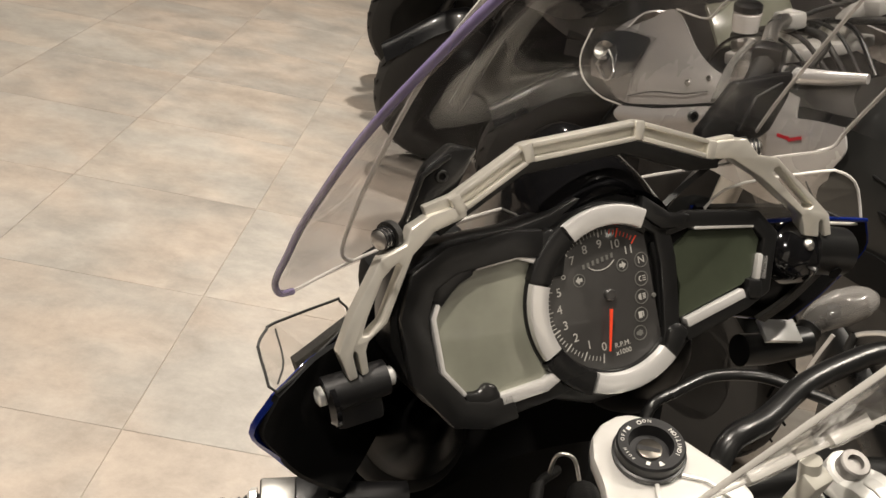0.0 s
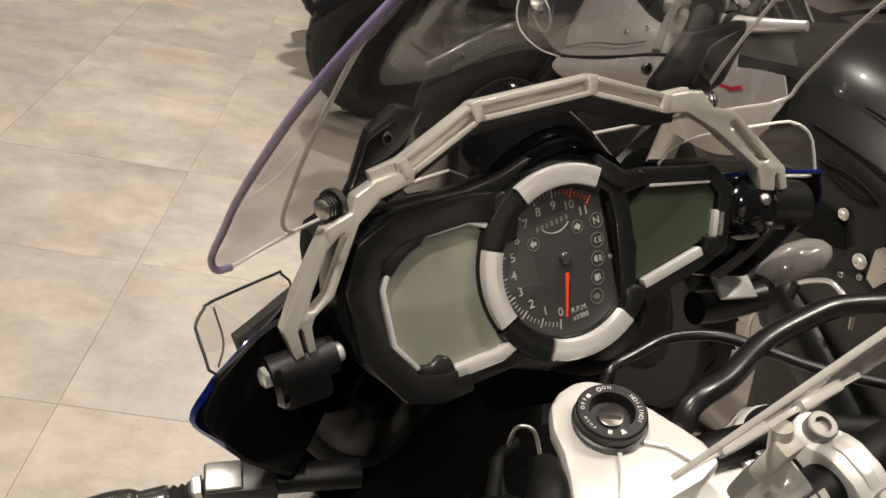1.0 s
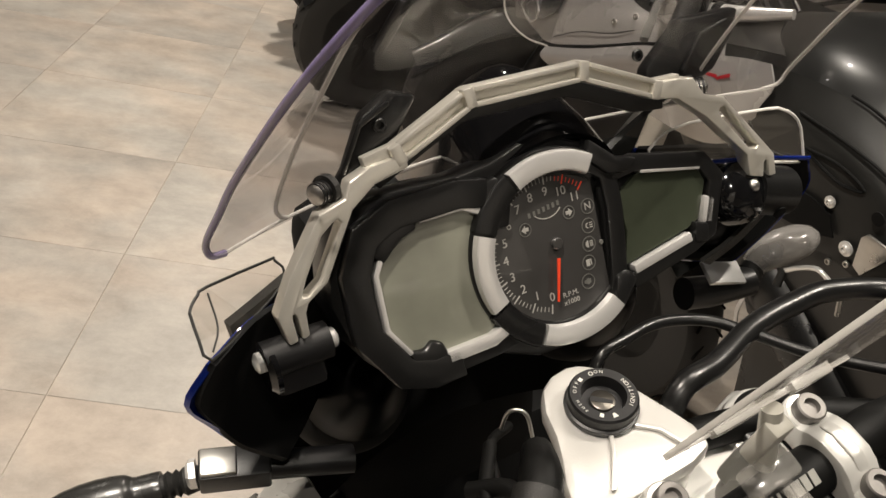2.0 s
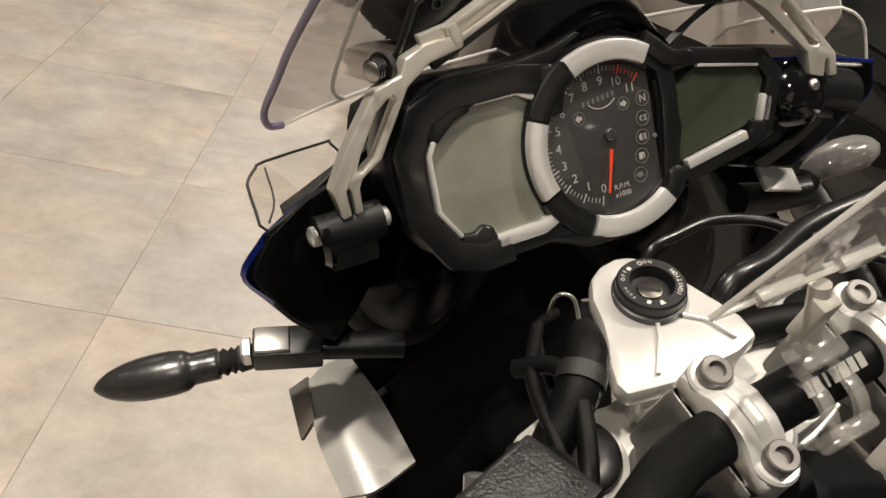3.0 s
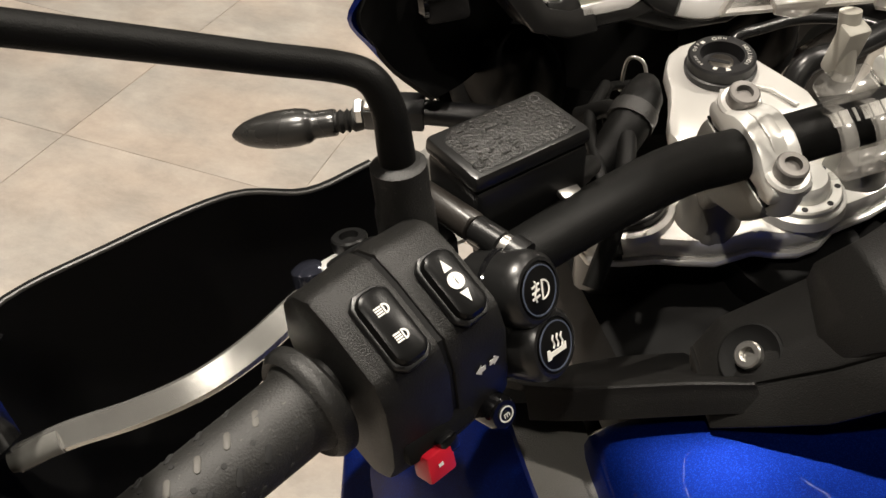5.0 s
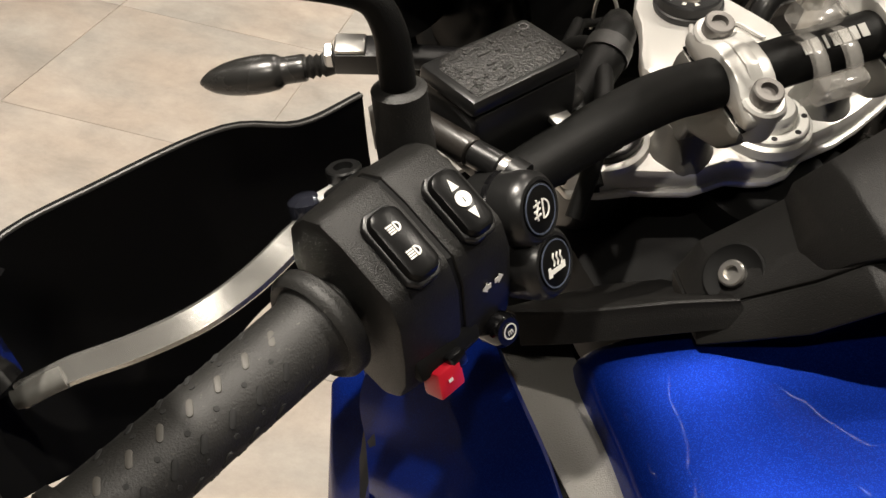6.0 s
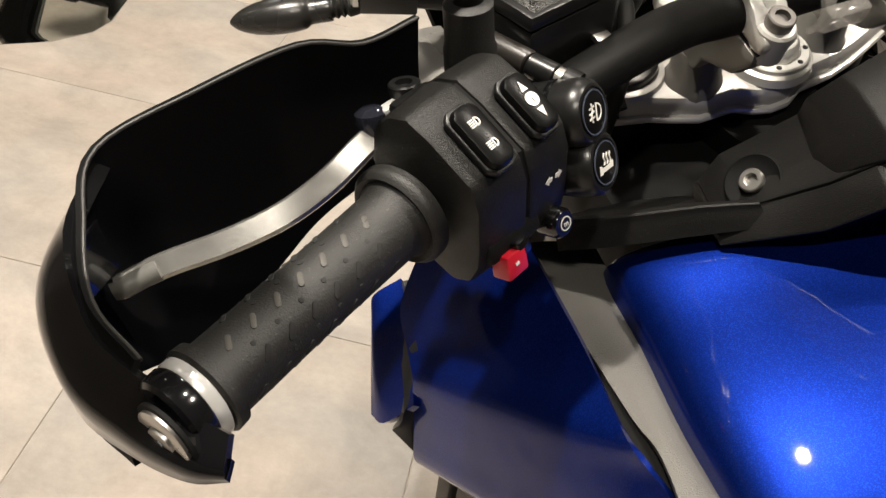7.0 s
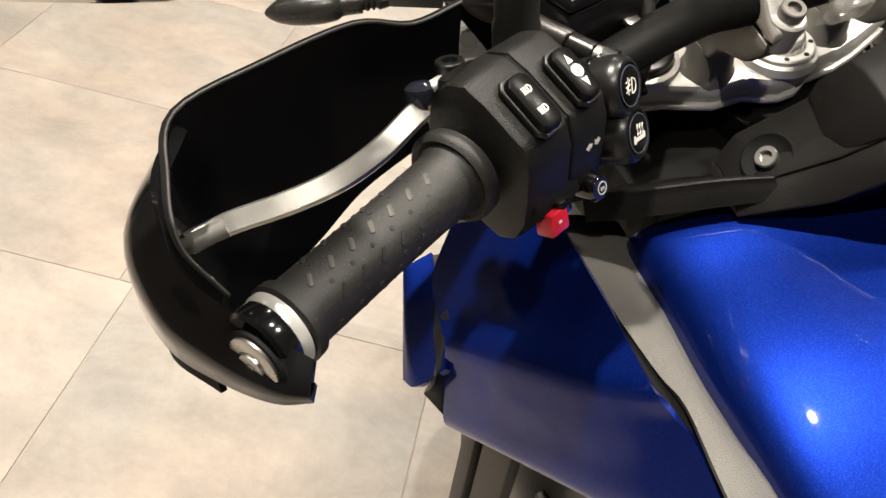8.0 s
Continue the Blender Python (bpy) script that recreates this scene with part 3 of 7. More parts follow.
for s, outer, hole, fx in ((-1, ARML, SLOTL, -0.159), (1, ARMR, SLOTR, 0.175)):
    part("bracket_arm", plate(mm(outer), [mm(hole)], 0.012, HF, 0.0014, -0.0065), SATINALU, hoop, "slotted alloy arm with a forked foot")
    if s < 0:
        # lug, black clamp and bolts at the foot
        foot = part("bracket_foot", join(tube([HF @ Vector((fx - 0.019, -0.006, -0.006)), HF @ Vector((fx + 0.019, -0.006, -0.006))], 0.0108, 20, 1),
                                         box(0.030, 0.026, 0.016, HF @ Matrix.Translation((fx, -0.018, -0.012)), 0.004)), BLACK, bike, "black clamp at the foot of the screen bracket")
        for q in (-1, 1):
            part("foot_bolt", hexbolt(HF @ Matrix.Translation((fx + q * 0.0195, -0.006, -0.006)) @ pose(0, 0, 0, 0, q * 90), 0.006, 0.004, False), CHROME, foot)
        part("foot_flange", spin([(0, 0), (0.015, 0), (0.015, 0.003), (0.012, 0.006), (0, 0.006)], HF @ Matrix.Translation((fx - 0.014, -0.012, -0.006)) @ pose(0, 0, 0, 0, -90), 24), GLOSSBLACK, foot)
    else:
        # the far foot shows its domed cover and the half-round lug
        foot = part("bracket_foot", tube([(0.172, 0.181, 1.0895), (0.207, 0.181, 1.0775)], 0.0175, 24, 1), SATIN, bike, "black half-round lug at the foot of the screen bracket")
        part("foot_cover", spin([(0, 0.012), (0.010, 0.011), (0.019, 0.007), (0.0235, 0.0), (0.0235, -0.012), (0, -0.012)], basis((0.163, 0.178, 1.094), (0.9, 0.3, 0.1), (-0.35, -0.80, 0.45)), 36), GLOSSBLACK, foot, "glossy black domed cover")
        part("foot_bolt", hexbolt(basis((0.163, 0.178, 1.094), (0.9, 0.3, 0.1), (-0.35, -0.80, 0.45)) @ Matrix.Translation((0, 0, 0.0100)), 0.0042, 0.0035, False), STEEL, foot)
        part("lug_hole", spin([(0, 0), (0.0048, 0), (0.0048, 0.0012), (0, 0.0012)], basis((0.1905, 0.1655, 1.0735), (1, 0, -0.3), (0.1, -0.85, -0.25)), 16), MATT, foot)
part("screen_crossbar", strip(mm([(-92, 72), (-78, 78), (-32, 97), (42, 95), (90, 73), (112, 70)]), 0.013, 0.006, HF @ Matrix.Translation((0, 0, -0.020)), 0.001), SATIN, bike, "black bar behind the alloy bracket")
# black screen arms with their bolts
SCREENARMS = {-1: [(-120, 68), (-115, 77), (-109, 84), (-94, 110), (-75, 120), (-59, 113), (-76, 93), (-98, 78)],
              1: [(100, 82), (102, 91), (134, 116.5), (180, 115), (174, 99), (156, 79), (130, 70)]}
for s in (-1, 1):
    arm_ = part("screen_arm", prism(mm(SCREENARMS[s]), 0.012, HF @ Matrix.Translation((0, 0, -0.020 if s < 0 else -0.027)), 0.003), SATIN, bike, "black plastic screen arm")
    bx = -0.121 if s < 0 else 0.124
    part("arm_rib", strip(mm([(s * 112, 82), (s * 97, 106), (s * 78, 114)] if s < 0 else [(128, 84), (146, 104), (168, 109)]), 0.003, 0.003, HF @ Matrix.Translation((0, 0, -0.008 if s < 0 else -0.015)), 0.001), SATIN, arm_)
    part("arm_bolt", hexbolt(HF @ Matrix.Translation((bx, 0.077 if s < 0 else 0.074, -0.006)) @ pose(0, 0, 0, 0, s * 62), 0.0058, 0.012, False), STEEL, arm_)
    part("arm_washer", spin([(0, 0), (0.0088, 0), (0.0088, 0.004), (0, 0.004)], HF @ Matrix.Translation((bx, 0.077 if s < 0 else 0.074, -0.006)) @ pose(0, 0, 0, 0, s * 62), 20), RUBBER, arm_)
    for q in range(3):
        part("bolt_thread", spin([(0, 0), (0.0066, 0), (0.0066, 0.0014), (0, 0.0014)], HF @ Matrix.Translation((bx, 0.077 if s < 0 else 0.074, -0.006)) @ pose(0, 0, 0, 0, s * 62) @ Matrix.Translation((0, 0, 0.0045 + q * 0.0024)), 18), BLACK, arm_)
    part("arm_screw", hexbolt(HF @ Matrix.Translation((-s * -0.085 if s < 0 else 0.09, 0.103, -0.008)), 0.004, 0.002), SATIN, arm_)

# -- windscreen --
def screen_rows(grow=0.0):
    edge = [(0.184, 0.195, 1.1555), (0.1925, 0.189, 1.1605), (0.1945, 0.184, 1.172), (0.190, 0.165, 1.1975), (0.1842, 0.14, 1.2295), (0.170, 0.085, 1.291), (0.148, 0.038, 1.343), (0.118, 0.01, 1.382)]
    mid = [(0.272, 1.126), (0.268, 1.135), (0.261, 1.148), (0.24, 1.187), (0.218, 1.222), (0.168, 1.298), (0.115, 1.36), (0.082, 1.40)]
    rows = []
    for (x, y, z), (my, mz) in zip(edge, mid):
        row = []
        for f in (-1, -0.75, -0.4, 0, 0.4, 0.75, 1):
            w = 1 - abs(f) ** 2.2
            row.append((f * (x + grow), y + (my - y) * w, z + (mz - z) * w))
        rows.append(row)
    return rows


SR = screen_rows()
wind = part("windscreen", sheet(SR, 0.003, 4), SCREEN, bike, "large clear touring windscreen with a violet tinted edge")
for s in (0, -1):
    line = [r[s] for r in SR]
    part("screen_edge", tube(line, 0.0020 if s == 0 else 0.0014, 10, 6, 1.0), SCREENEDGE if s == 0 else ACRYLICEDGE, wind, "violet tinted screen edge" if s == 0 else "clear screen edge")

part("screen_edge", tube(SR[0], 0.0011, 8, 6), ACRYLICEDGE, wind, "clear lower screen edge")
for c in (1, -2):
    part("screen_fold", tube([tuple(Vector(r[c]) + Vector((0, -0.0012, 0.0008))) for r in SR], 0.0013, 8, 5), ACRYLICEDGE, wind, "moulded fold of the screen")

# -- cowl, clear deflectors, inner panels --
INNER = [[(-0.2060, 0.1800, 1.1015), (-0.165, 0.212, 1.099), (-0.10, 0.240, 1.085)],
         [(-0.2180, 0.1815, 1.0765), (-0.165, 0.215, 1.063), (-0.10, 0.245, 1.05)],
         [(-0.2095, 0.1812, 1.0525), (-0.165, 0.220, 1.038), (-0.10, 0.255, 1.02)],
         [(-0.1985, 0.1805, 1.0325), (-0.160, 0.222, 1.016), (-0.12, 0.265, 1.01)],
         [(-0.175, 0.186, 1.004), (-0.150, 0.222, 0.992), (-0.12, 0.262, 0.985)]]
EDGE = [(-0.2075, 0.1815, 1.1005), (-0.2235, 0.183, 1.0770), (-0.2115, 0.182, 1.0530), (-0.1990, 0.1815, 1.0325)]
COWL = [[e_] + [tuple(Vector(p) + Vector((0, 0.005, -0.004))) for p in r[1:]] for e_, r in zip(EDGE, INNER)]
INNER_R = [[(0.231, 0.184, 1.0935), (0.180, 0.205, 1.108), (0.120, 0.235, 1.110)],
           [(0.236, 0.184, 1.0690), (0.180, 0.212, 1.066), (0.110, 0.245, 1.060)],
           [(0.206, 0.182, 1.0500), (0.165, 0.215, 1.036), (0.100, 0.255, 1.020)],
           [(0.168, 0.180, 1.0340), (0.150, 0.215, 1.018), (0.110, 0.260, 1.005)]]
COWL_R = [[tuple(Vector(r[0]) + Vector((0.003, 0.001, -0.001)))] + [tuple(Vector(p) + Vector((0, 0.005, -0.004))) for p in r[1:]] for r in INNER_R]
DEFL = [(-0.2076, 0.1974, 1.1235), (-0.2050, 0.2015, 1.1252), (-0.1995, 0.2075, 1.1262), (-0.1935, 0.2128, 1.1255), (-0.1500, 0.2410, 1.1100), (-0.1455, 0.2428, 1.1075),
        (-0.1420, 0.2360, 1.0970), (-0.1733, 0.2065, 1.0988), (-0.2045, 0.1785, 1.1035), (-0.2078, 0.1860, 1.1130)]
DEFL_R = [(0.234, 0.190, 1.090), (0.230, 0.195, 1.115), (0.222, 0.197, 1.126), (0.212, 0.199, 1.132), (0.200, 0.202, 1.134), (0.150, 0.222, 1.128), (0.128, 0.226, 1.120), (0.120, 0.222, 1.108), (0.160, 0.200, 1.106), (0.222, 0.187, 1.093)]
for s in (0, 1):
    flip = MIR if s else Matrix()
    cw = sheet(COWL_R if s else COWL, 0.004, 4)
    cowl = part("cowl", cw, BLUE, bike, "metallic blue front cowl side")
    inn = sheet(INNER_R if s else INNER, 0.004, 4)
    part("cowl_lining", inn, MATT, cowl, "black inner lining of the cowl")
    bm = bmesh.new()
    outline = DEFL_R if s else DEFL
    bm.faces.new([bm.verts.new(p) for p in outline])
    bmesh.ops.solidify(bm, geom=bm.faces[:], thickness=0.0026)
    de = part("wind_deflector", bm, DEFLECT, bike, "small clear grey wind deflector")
    ed = tube(outline + outline[:1], 0.0011 if s else 0.0009, 8, 2)
    part("deflector_edge", ed, ACRYLICEDGE if s else RUBBER, de, "bright edge of the deflector" if s else "dark edge of the deflector")
    fold = tube([(-0.194, 0.2098, 1.1236), (-0.1950, 0.1951, 1.1104), (-0.2025, 0.182, 1.1062)], 0.0006, 8, 3)
    fold.transform(flip)
    part("deflector_fold", fold, RUBBER, de, "moulded fold of the deflector")
part("cowl_lip", tube([(0.120, 0.186, 1.122), (0.180, 0.185, 1.1095), (0.2325, 0.1845, 1.0945)], 0.0017, 10, 4), BLUE, bike, "thin blue upper lip of the cowl")
# Grey strip stands in for light falling on one facet of the lining.
part("lit_lining_facet", sheet([[(0.184, 0.176, 1.070), (0.196, 0.178, 1.067)], [(0.160, 0.177, 1.052), (0.172, 0.179, 1.047)], [(0.140, 0.180, 1.040), (0.150, 0.182, 1.033)]], 0.003, 4, out=(0, -1, 0)), GREYPANEL, bike, "lit facet of the black cowl lining, drawn in grey")
part("dash_shroud", sheet([[(-0.030, 0.205, 1.132), (-0.014, 0.205, 1.150), (0.03, 0.205, 1.160), (0.065, 0.205, 1.145), (0.085, 0.205, 1.11)],
                           [(-0.024, 0.235, 1.120), (-0.008, 0.240, 1.156), (0.032, 0.242, 1.174), (0.068, 0.238, 1.150), (0.088, 0.235, 1.10)],
                           [(-0.020, 0.285, 1.105), (-0.004, 0.285, 1.153), (0.032, 0.288, 1.174), (0.066, 0.282, 1.148), (0.085, 0.28, 1.10)],
                           [(-0.016, 0.36, 1.06), (0.004, 0.36, 1.09), (0.032, 0.37, 1.10), (0.066, 0.36, 1.09), (0.08, 0.36, 1.06)]], 0.004, 5), GLOSSBLACK, bike, "glossy black dome of the front cowl")
part("cowl_wing", sheet([[(0.045, 0.222, 1.100), (0.090, 0.228, 1.130), (0.135, 0.222, 1.162)], [(0.075, 0.25, 1.078), (0.115, 0.252, 1.118), (0.150, 0.24, 1.154)], [(0.095, 0.28, 1.05), (0.135, 0.278, 1.10), (0.160, 0.26, 1.145)]], 0.004, 5), SATIN, bike, "black inner wing of the cowl")
# Filler sheet for the cavity; its shade is put into the matt black.
part("inner_cowl", sheet([[(-0.175, 0.262, 1.055), (-0.09, 0.285, 1.075), (0.0, 0.295, 1.08), (0.09, 0.285, 1.075), (0.175, 0.262, 1.055)],
                          [(-0.160, 0.285, 0.97), (-0.09, 0.31, 0.98), (0.0, 0.32, 0.98), (0.09, 0.31, 0.98), (0.160, 0.285, 0.97)],
                          [(-0.130, 0.265, 0.86), (-0.07, 0.29, 0.86), (0.0, 0.30, 0.86), (0.07, 0.29, 0.86), (0.130, 0.265, 0.86)]], 0.006, 5, out=(0, -1, 0)), MATT, bike, "black inside of the front cowl")
part("dash_back", box(0.19, 0.05, 0.10, DF @ Matrix.Translation((0.0, 0.0, -0.055)), 0.015), MATT, bike)
for s in (-1, 1):
    # The cowl's shade is put into the blacks of lamp back and boot.
    boot = part("head_lamp_back", spin([(0, -0.055), (0.030, -0.050), (0.044, -0.030), (0.048, -0.008), (0.0455, 0.006), (0.0395, 0.015), (0.0375, 0.0165)], pose(s * 0.099, 0.268, 0.963, 45, 0, 0), 40), MATT, bike, "rounded black back of the head lamp")
    part("lamp_boot", spin([(0.0385, 0.0155), (0.0395, 0.0175), (0.0380, 0.0205), (0.0350, 0.030), (0.0300, 0.043), (0.0200, 0.062), (0.0130, 0.072), (0, 0.076)], pose(s * 0.099, 0.268, 0.963, 45, 0, 0), 40), surf("shaded_boot_rubber", (0.0015, 0.0015, 0.0015), 0.3, spec=0.10, vscale=12), boot, "smooth black rubber boot")
part("front_frame", box(0.20, 0.06, 0.34, pose(0, 0.34, 0.90), 0.02), MATT, bike)
part("radiator", box(0.26, 0.04, 0.36, pose(0, 0.30, 0.62, -12), 0.01), MATT, bike)

# -- indicators --
def indicator():
    a, b = Vector((-0.178, 0.205, 0.985)), Vector((-0.228, 0.220, 0.990))
    arm = (b - a).normalized()
    stalk = join(tube([a + Vector((0.05, -0.012, -0.01)), a, a + arm * 0.018, a + arm * 0.035], [0.010, 0.010, 0.010, 0.010], 12, 1, 0.9),
                 box(0.044, 0.022, 0.020, basis(a + arm * 0.022, arm, (0, -0.3, 1)), 0.002))
    n0, tip = Vector((-0.2326, 0.2247, 0.9790)), Vector((-0.3166, 0.2455, 0.9734))
    ax = tip - n0
    neck = tube([a + arm * 0.030, n0 - ax * 0.12, n0 - ax * 0.05, n0 - ax * 0.02, n0, n0 + ax * 0.03, n0 + ax * 0.06, n0 + ax * 0.09, n0 + ax * 0.14], [0.0075, 0.0080, 0.0090, 0.0068, 0.0090, 0.0068, 0.0092, 0.0075, 0.0090], 18, 1)
    body = tube([n0 + ax * f for f in (0.11, 0.125, 0.29, 0.32, 0.36, 0.45, 0.56, 0.68, 0.80, 0.91, 0.99, 1.03)], [0.0095, 0.0108, 0.0108, 0.0118, 0.0138, 0.0150, 0.0152, 0.0146, 0.0128, 0.0096, 0.0052, 0.0015], 24, 3, 0.93)
    return stalk, neck, body


stalk, neck, body = indicator()
# Paler than the other black parts: soft reflections are put into the base colour.
ind = part("indicator", body, surf("indicator_black_with_sheen", (0.020, 0.0195, 0.0185), 0.27, vscale=18, spec=0.6), bike, "pointed black indicator on a short stalk")
part("indicator_stalk", stalk, BLACK, ind)
part("indicator_neck", neck, RUBBER, ind, "ribbed rubber neck")
part("indicator_plate", box(0.022, 0.018, 0.0045, basis((-0.2085, 0.2105, 0.9985), (-0.95, 0.285, 0.095), (0, -0.3, 1)), 0.0012), STEEL, ind, "bright metal plate")
part("indicator_nut", spin([(0, 0), (0.0095, 0), (0.0095, 0.004), (0.007, 0.006), (0, 0.006)], basis((-0.2215, 0.218, 0.9885), (0, 0, 1), (-0.95, 0.28, 0.1)), 6), CHROME, ind)
# the far indicator has a smoky clear lens
SMOKY = clear("smoky_clear_lens", (0.20, 0.19, 0.18), 0.12, 0.45, tint=(0.75, 0.73, 0.7))
ind = part("indicator", tube([(0.221, 0.206, 0.9905), (0.232, 0.205, 0.997), (0.248, 0.203, 1.001), (0.264, 0.201, 1.003), (0.275, 0.200, 1.004), (0.280, 0.1995, 1.005)], [0.010, 0.014, 0.0165, 0.015, 0.010, 0.004], 20, 4, 0.85), SMOKY, bike, "pointed indicator with a smoky clear lens")
part("indicator_bulb", spin([(0, 0), (0.006, 0.002), (0.007, 0.010), (0, 0.017)], basis((0.234, 0.205, 0.997), (0, 1, 0), (0.95, -0.05, 0.2)), 16), GREYPANEL, ind)
part("indicator_stalk", tube([(0.150, 0.203, 0.993), (0.172, 0.201, 0.988), (0.212, 0.199, 0.984)], [0.0125, 0.0125, 0.0120], 18, 1), SATIN, ind)
part("indicator_neck", tube([(0.212, 0.201, 0.987), (0.2145, 0.202, 0.9875), (0.216, 0.203, 0.988), (0.219, 0.204, 0.989), (0.2215, 0.205, 0.990)], [0.008, 0.0105, 0.008, 0.0105, 0.009], 16, 1), RUBBER, ind, "ribbed rubber neck")
part("indicator_plate", box(0.036, 0.020, 0.004, basis((0.182, 0.198, 1.004), (0.95, -0.05, -0.30), (0.05, -0.45, 0.9)), 0.001), CHROME, ind, "bright metal plate")
# grey guard plate under the indicator
part("shroud_plate", sheet([[(-0.186, 0.229, 0.935), (-0.170, 0.236, 0.938), (-0.152, 0.238, 0.936)],
                            [(-0.196, 0.185, 0.925), (-0.176, 0.185, 0.932), (-0.146, 0.192, 0.930)],
                            [(-0.196, 0.140, 0.915), (-0.176, 0.132, 0.92), (-0.144, 0.142, 0.92)]], 0.004, 4), surf("grey_satin_plate", (0.32, 0.31, 0.29), 0.3, 0.4, vscale=10), bike, "satin grey shroud plate")
part("shroud_plate", sheet([[(-0.200, 0.232, 0.930), (-0.186, 0.231, 0.937)], [(-0.204, 0.20, 0.912), (-0.193, 0.198, 0.93)]], 0.003, 4), STEEL, bike, "bright edge of the shroud")

# Darker copy of the silver casting: the bar's shadow is in its colour.
RISER = surf("shaded_silver_riser", (0.20, 0.195, 0.18), 0.45, metal=0.5, vscale=12, bump=0.15, bscale=800)
# -- handlebar, clamps and top yoke --
# the steering stands turned a little to the left
ST = pose(0.0125, -0.0097, 0, 0, 0, 6.4)
SWAP = ST @ MIR @ ST.inverted()
BAR = [Vector(p) for p in ((-0.384, -0.204, 1.0685), (-0.34, -0.173, 1.070), (-0.275, -0.131, 1.075), (-0.2, -0.095, 1.080), (-0.152, -0.0700, 1.0785), (-0.107, -0.0425, 1.070), (-0.078, -0.0250, 1.0615), (-0.052, -0.0172, 1.0562))]
RAD = [0.011, 0.011, 0.011, 0.0118, 0.0126, 0.0136, 0.0139, 0.0139, 0.0139]
BAR = BAR + [ST @ Vector((0, 0, 1.0555))] + [SWAP @ p for p in BAR[::-1]]
bar = part("handlebar", tube(BAR, RAD + RAD[-2::-1], 24, 6), POWDER, bike, "tapered satin black handlebar")
for k, w in enumerate((0.0046, 0.0050, 0.0018, 0.0048, 0.0058, 0.0046, 0.0048)):
    part("mark_bar", box(w, 0.0076, 0.0005, ST @ Matrix.Translation((-0.0125 + k * 0.0062, 0, 1.0555)) @ pose(0, 0, 0, 37) @ Matrix.Translation((0, 0, 0.0139)), 0.0), DASHINK, bar)
for s in (-1, 1):
    CF = ST @ Matrix.Translation((s * 0.0508, 0, 1.0555)) @ basis((0, 0, 0), (0, 0.937, 0.35), (1, 0, 0))
    capbm = prism([(-0.032, -0.004), (-0.034, 0.004), (-0.031, 0.0085), (-0.021, 0.0105), (-0.0145, 0.0155), (-0.007, 0.0185), (0.007, 0.0185), (0.0145, 0.0155), (0.021, 0.0105), (0.031, 0.0085), (0.034, 0.004), (0.032, -0.004)],
                  0.024, CF @ Matrix.Translation((0, 0, -0.012)), 0.003)
    rib = prism([(-0.020, 0.0095), (-0.0135, 0.0168), (-0.007, 0.0200), (0.007, 0.0200), (0.0135, 0.0168), (0.020, 0.0095)], 0.0085, CF @ Matrix.Translation((0, 0, -0.0042)), 0.0015)
    cl = part("bar_clamp", join(capbm, rib), SILVER, bike, "silver cast handlebar clamp")
    part("clamp_gap", box(0.062, 0.0012, 0.0235, CF @ Matrix.Translation((0, -0.0045, 0)), 0.0), MATT, cl)
    foot = ST @ Matrix.Translation((s * 0.0508, 0.046, 0.984))
    part("clamp_riser", join(prism([(-0.031, -0.005), (-0.032, -0.014), (-0.022, -0.032), (0.002, -0.046), (0.008, -0.072), (0.036, -0.072), (0.036, -0.046), (0.034, -0.014), (0.032, -0.005)], 0.027, CF @ Matrix.Translation((0, 0, -0.0135)), 0.005),
                             spin([(0, -0.004), (0.020, -0.004), (0.0195, 0.002), (0.0175, 0.005), (0.0165, 0.020), (0.0145, 0.026), (0, 0.027)], foot @ pose(0, -0.006, 0, 8), 28)), RISER, cl)
    for a in (-0.0243, 0.0243):
        bm_ = CF @ Matrix.Translation((a, 0.0085, 0)) @ pose(0, 0, 0, -90)
        part("bolt_boss", spin([(0, -0.020), (0.0118, -0.020), (0.0118, 0.0012), (0.0105, 0.0026), (0, 0.0026)], bm_, 24), SILVER, cl)
        part("clamp_bolt", hexbolt(bm_ @ Matrix.Translation((0, 0, 0.0022)), 0.0082, 0.0080), BOLT, cl, "socket head bolt")

# cast yoke in two levels: the tower that carries the lock and the plate over the forks
YF = basis((0, 0, 1.0175), (1, 0, 0), (0, -0.139, 1))
TOWER = [(0, 143), (-12, 141), (-23, 134), (-31, 119), (-35, 101), (-41, 86), (-48, 72), (-52, 60), (-50, 50), (-20, 46), (26, 50), (44, 56), (44, 72), (39, 86), (32, 104), (26, 119), (18, 134), (9, 141)]
yoke = part("top_yoke", prism(mm(TOWER), 0.015, YF @ Matrix.Translation((-0.002, 0, -0.015)), 0.0045), SILVER, bike, "silver painted cast top yoke in two levels")
part("yoke_core", prism(mm([(x * 0.78, 50 + (y - 50) * 0.80) for x, y in TOWER]), 0.026, YF @ Matrix.Translation((-0.002, 0, -0.038)), 0.003), SILVER, yoke)
PLATE = [(-117, 22), (-98, 15), (-77, 11), (-62, 5), (-45, -1), (-32, 0), (-20, 1), (-8, -5), (4, -8), (18, -6), (33, 4), (60, 9), (80, 16), (103, 27), (128, 40), (142, 64), (134, 90), (108, 102), (80, 92), (58, 72), (0, 80), (-50, 70), (-64, 76), (-87, 80), (-108, 73), (-122, 50)]
part("yoke_plate", prism(mm(PLATE), 0.018, YF @ Matrix.Translation((0, 0, -0.054)), 0.0050), SILVER, yoke)
part("plate_lip", prism(mm([(x, y - 2.5) if y < 60 else (x, y) for x, y in PLATE]), 0.006, YF @ Matrix.Translation((0, 0, -0.0575)), 0.0025), SILVER, yoke)
part("yoke_rib", strip(mm([(-30, 54), (-14, 76), (-8, 88)]), 0.003, 0.003, YF, 0.001), SILVER, yoke)
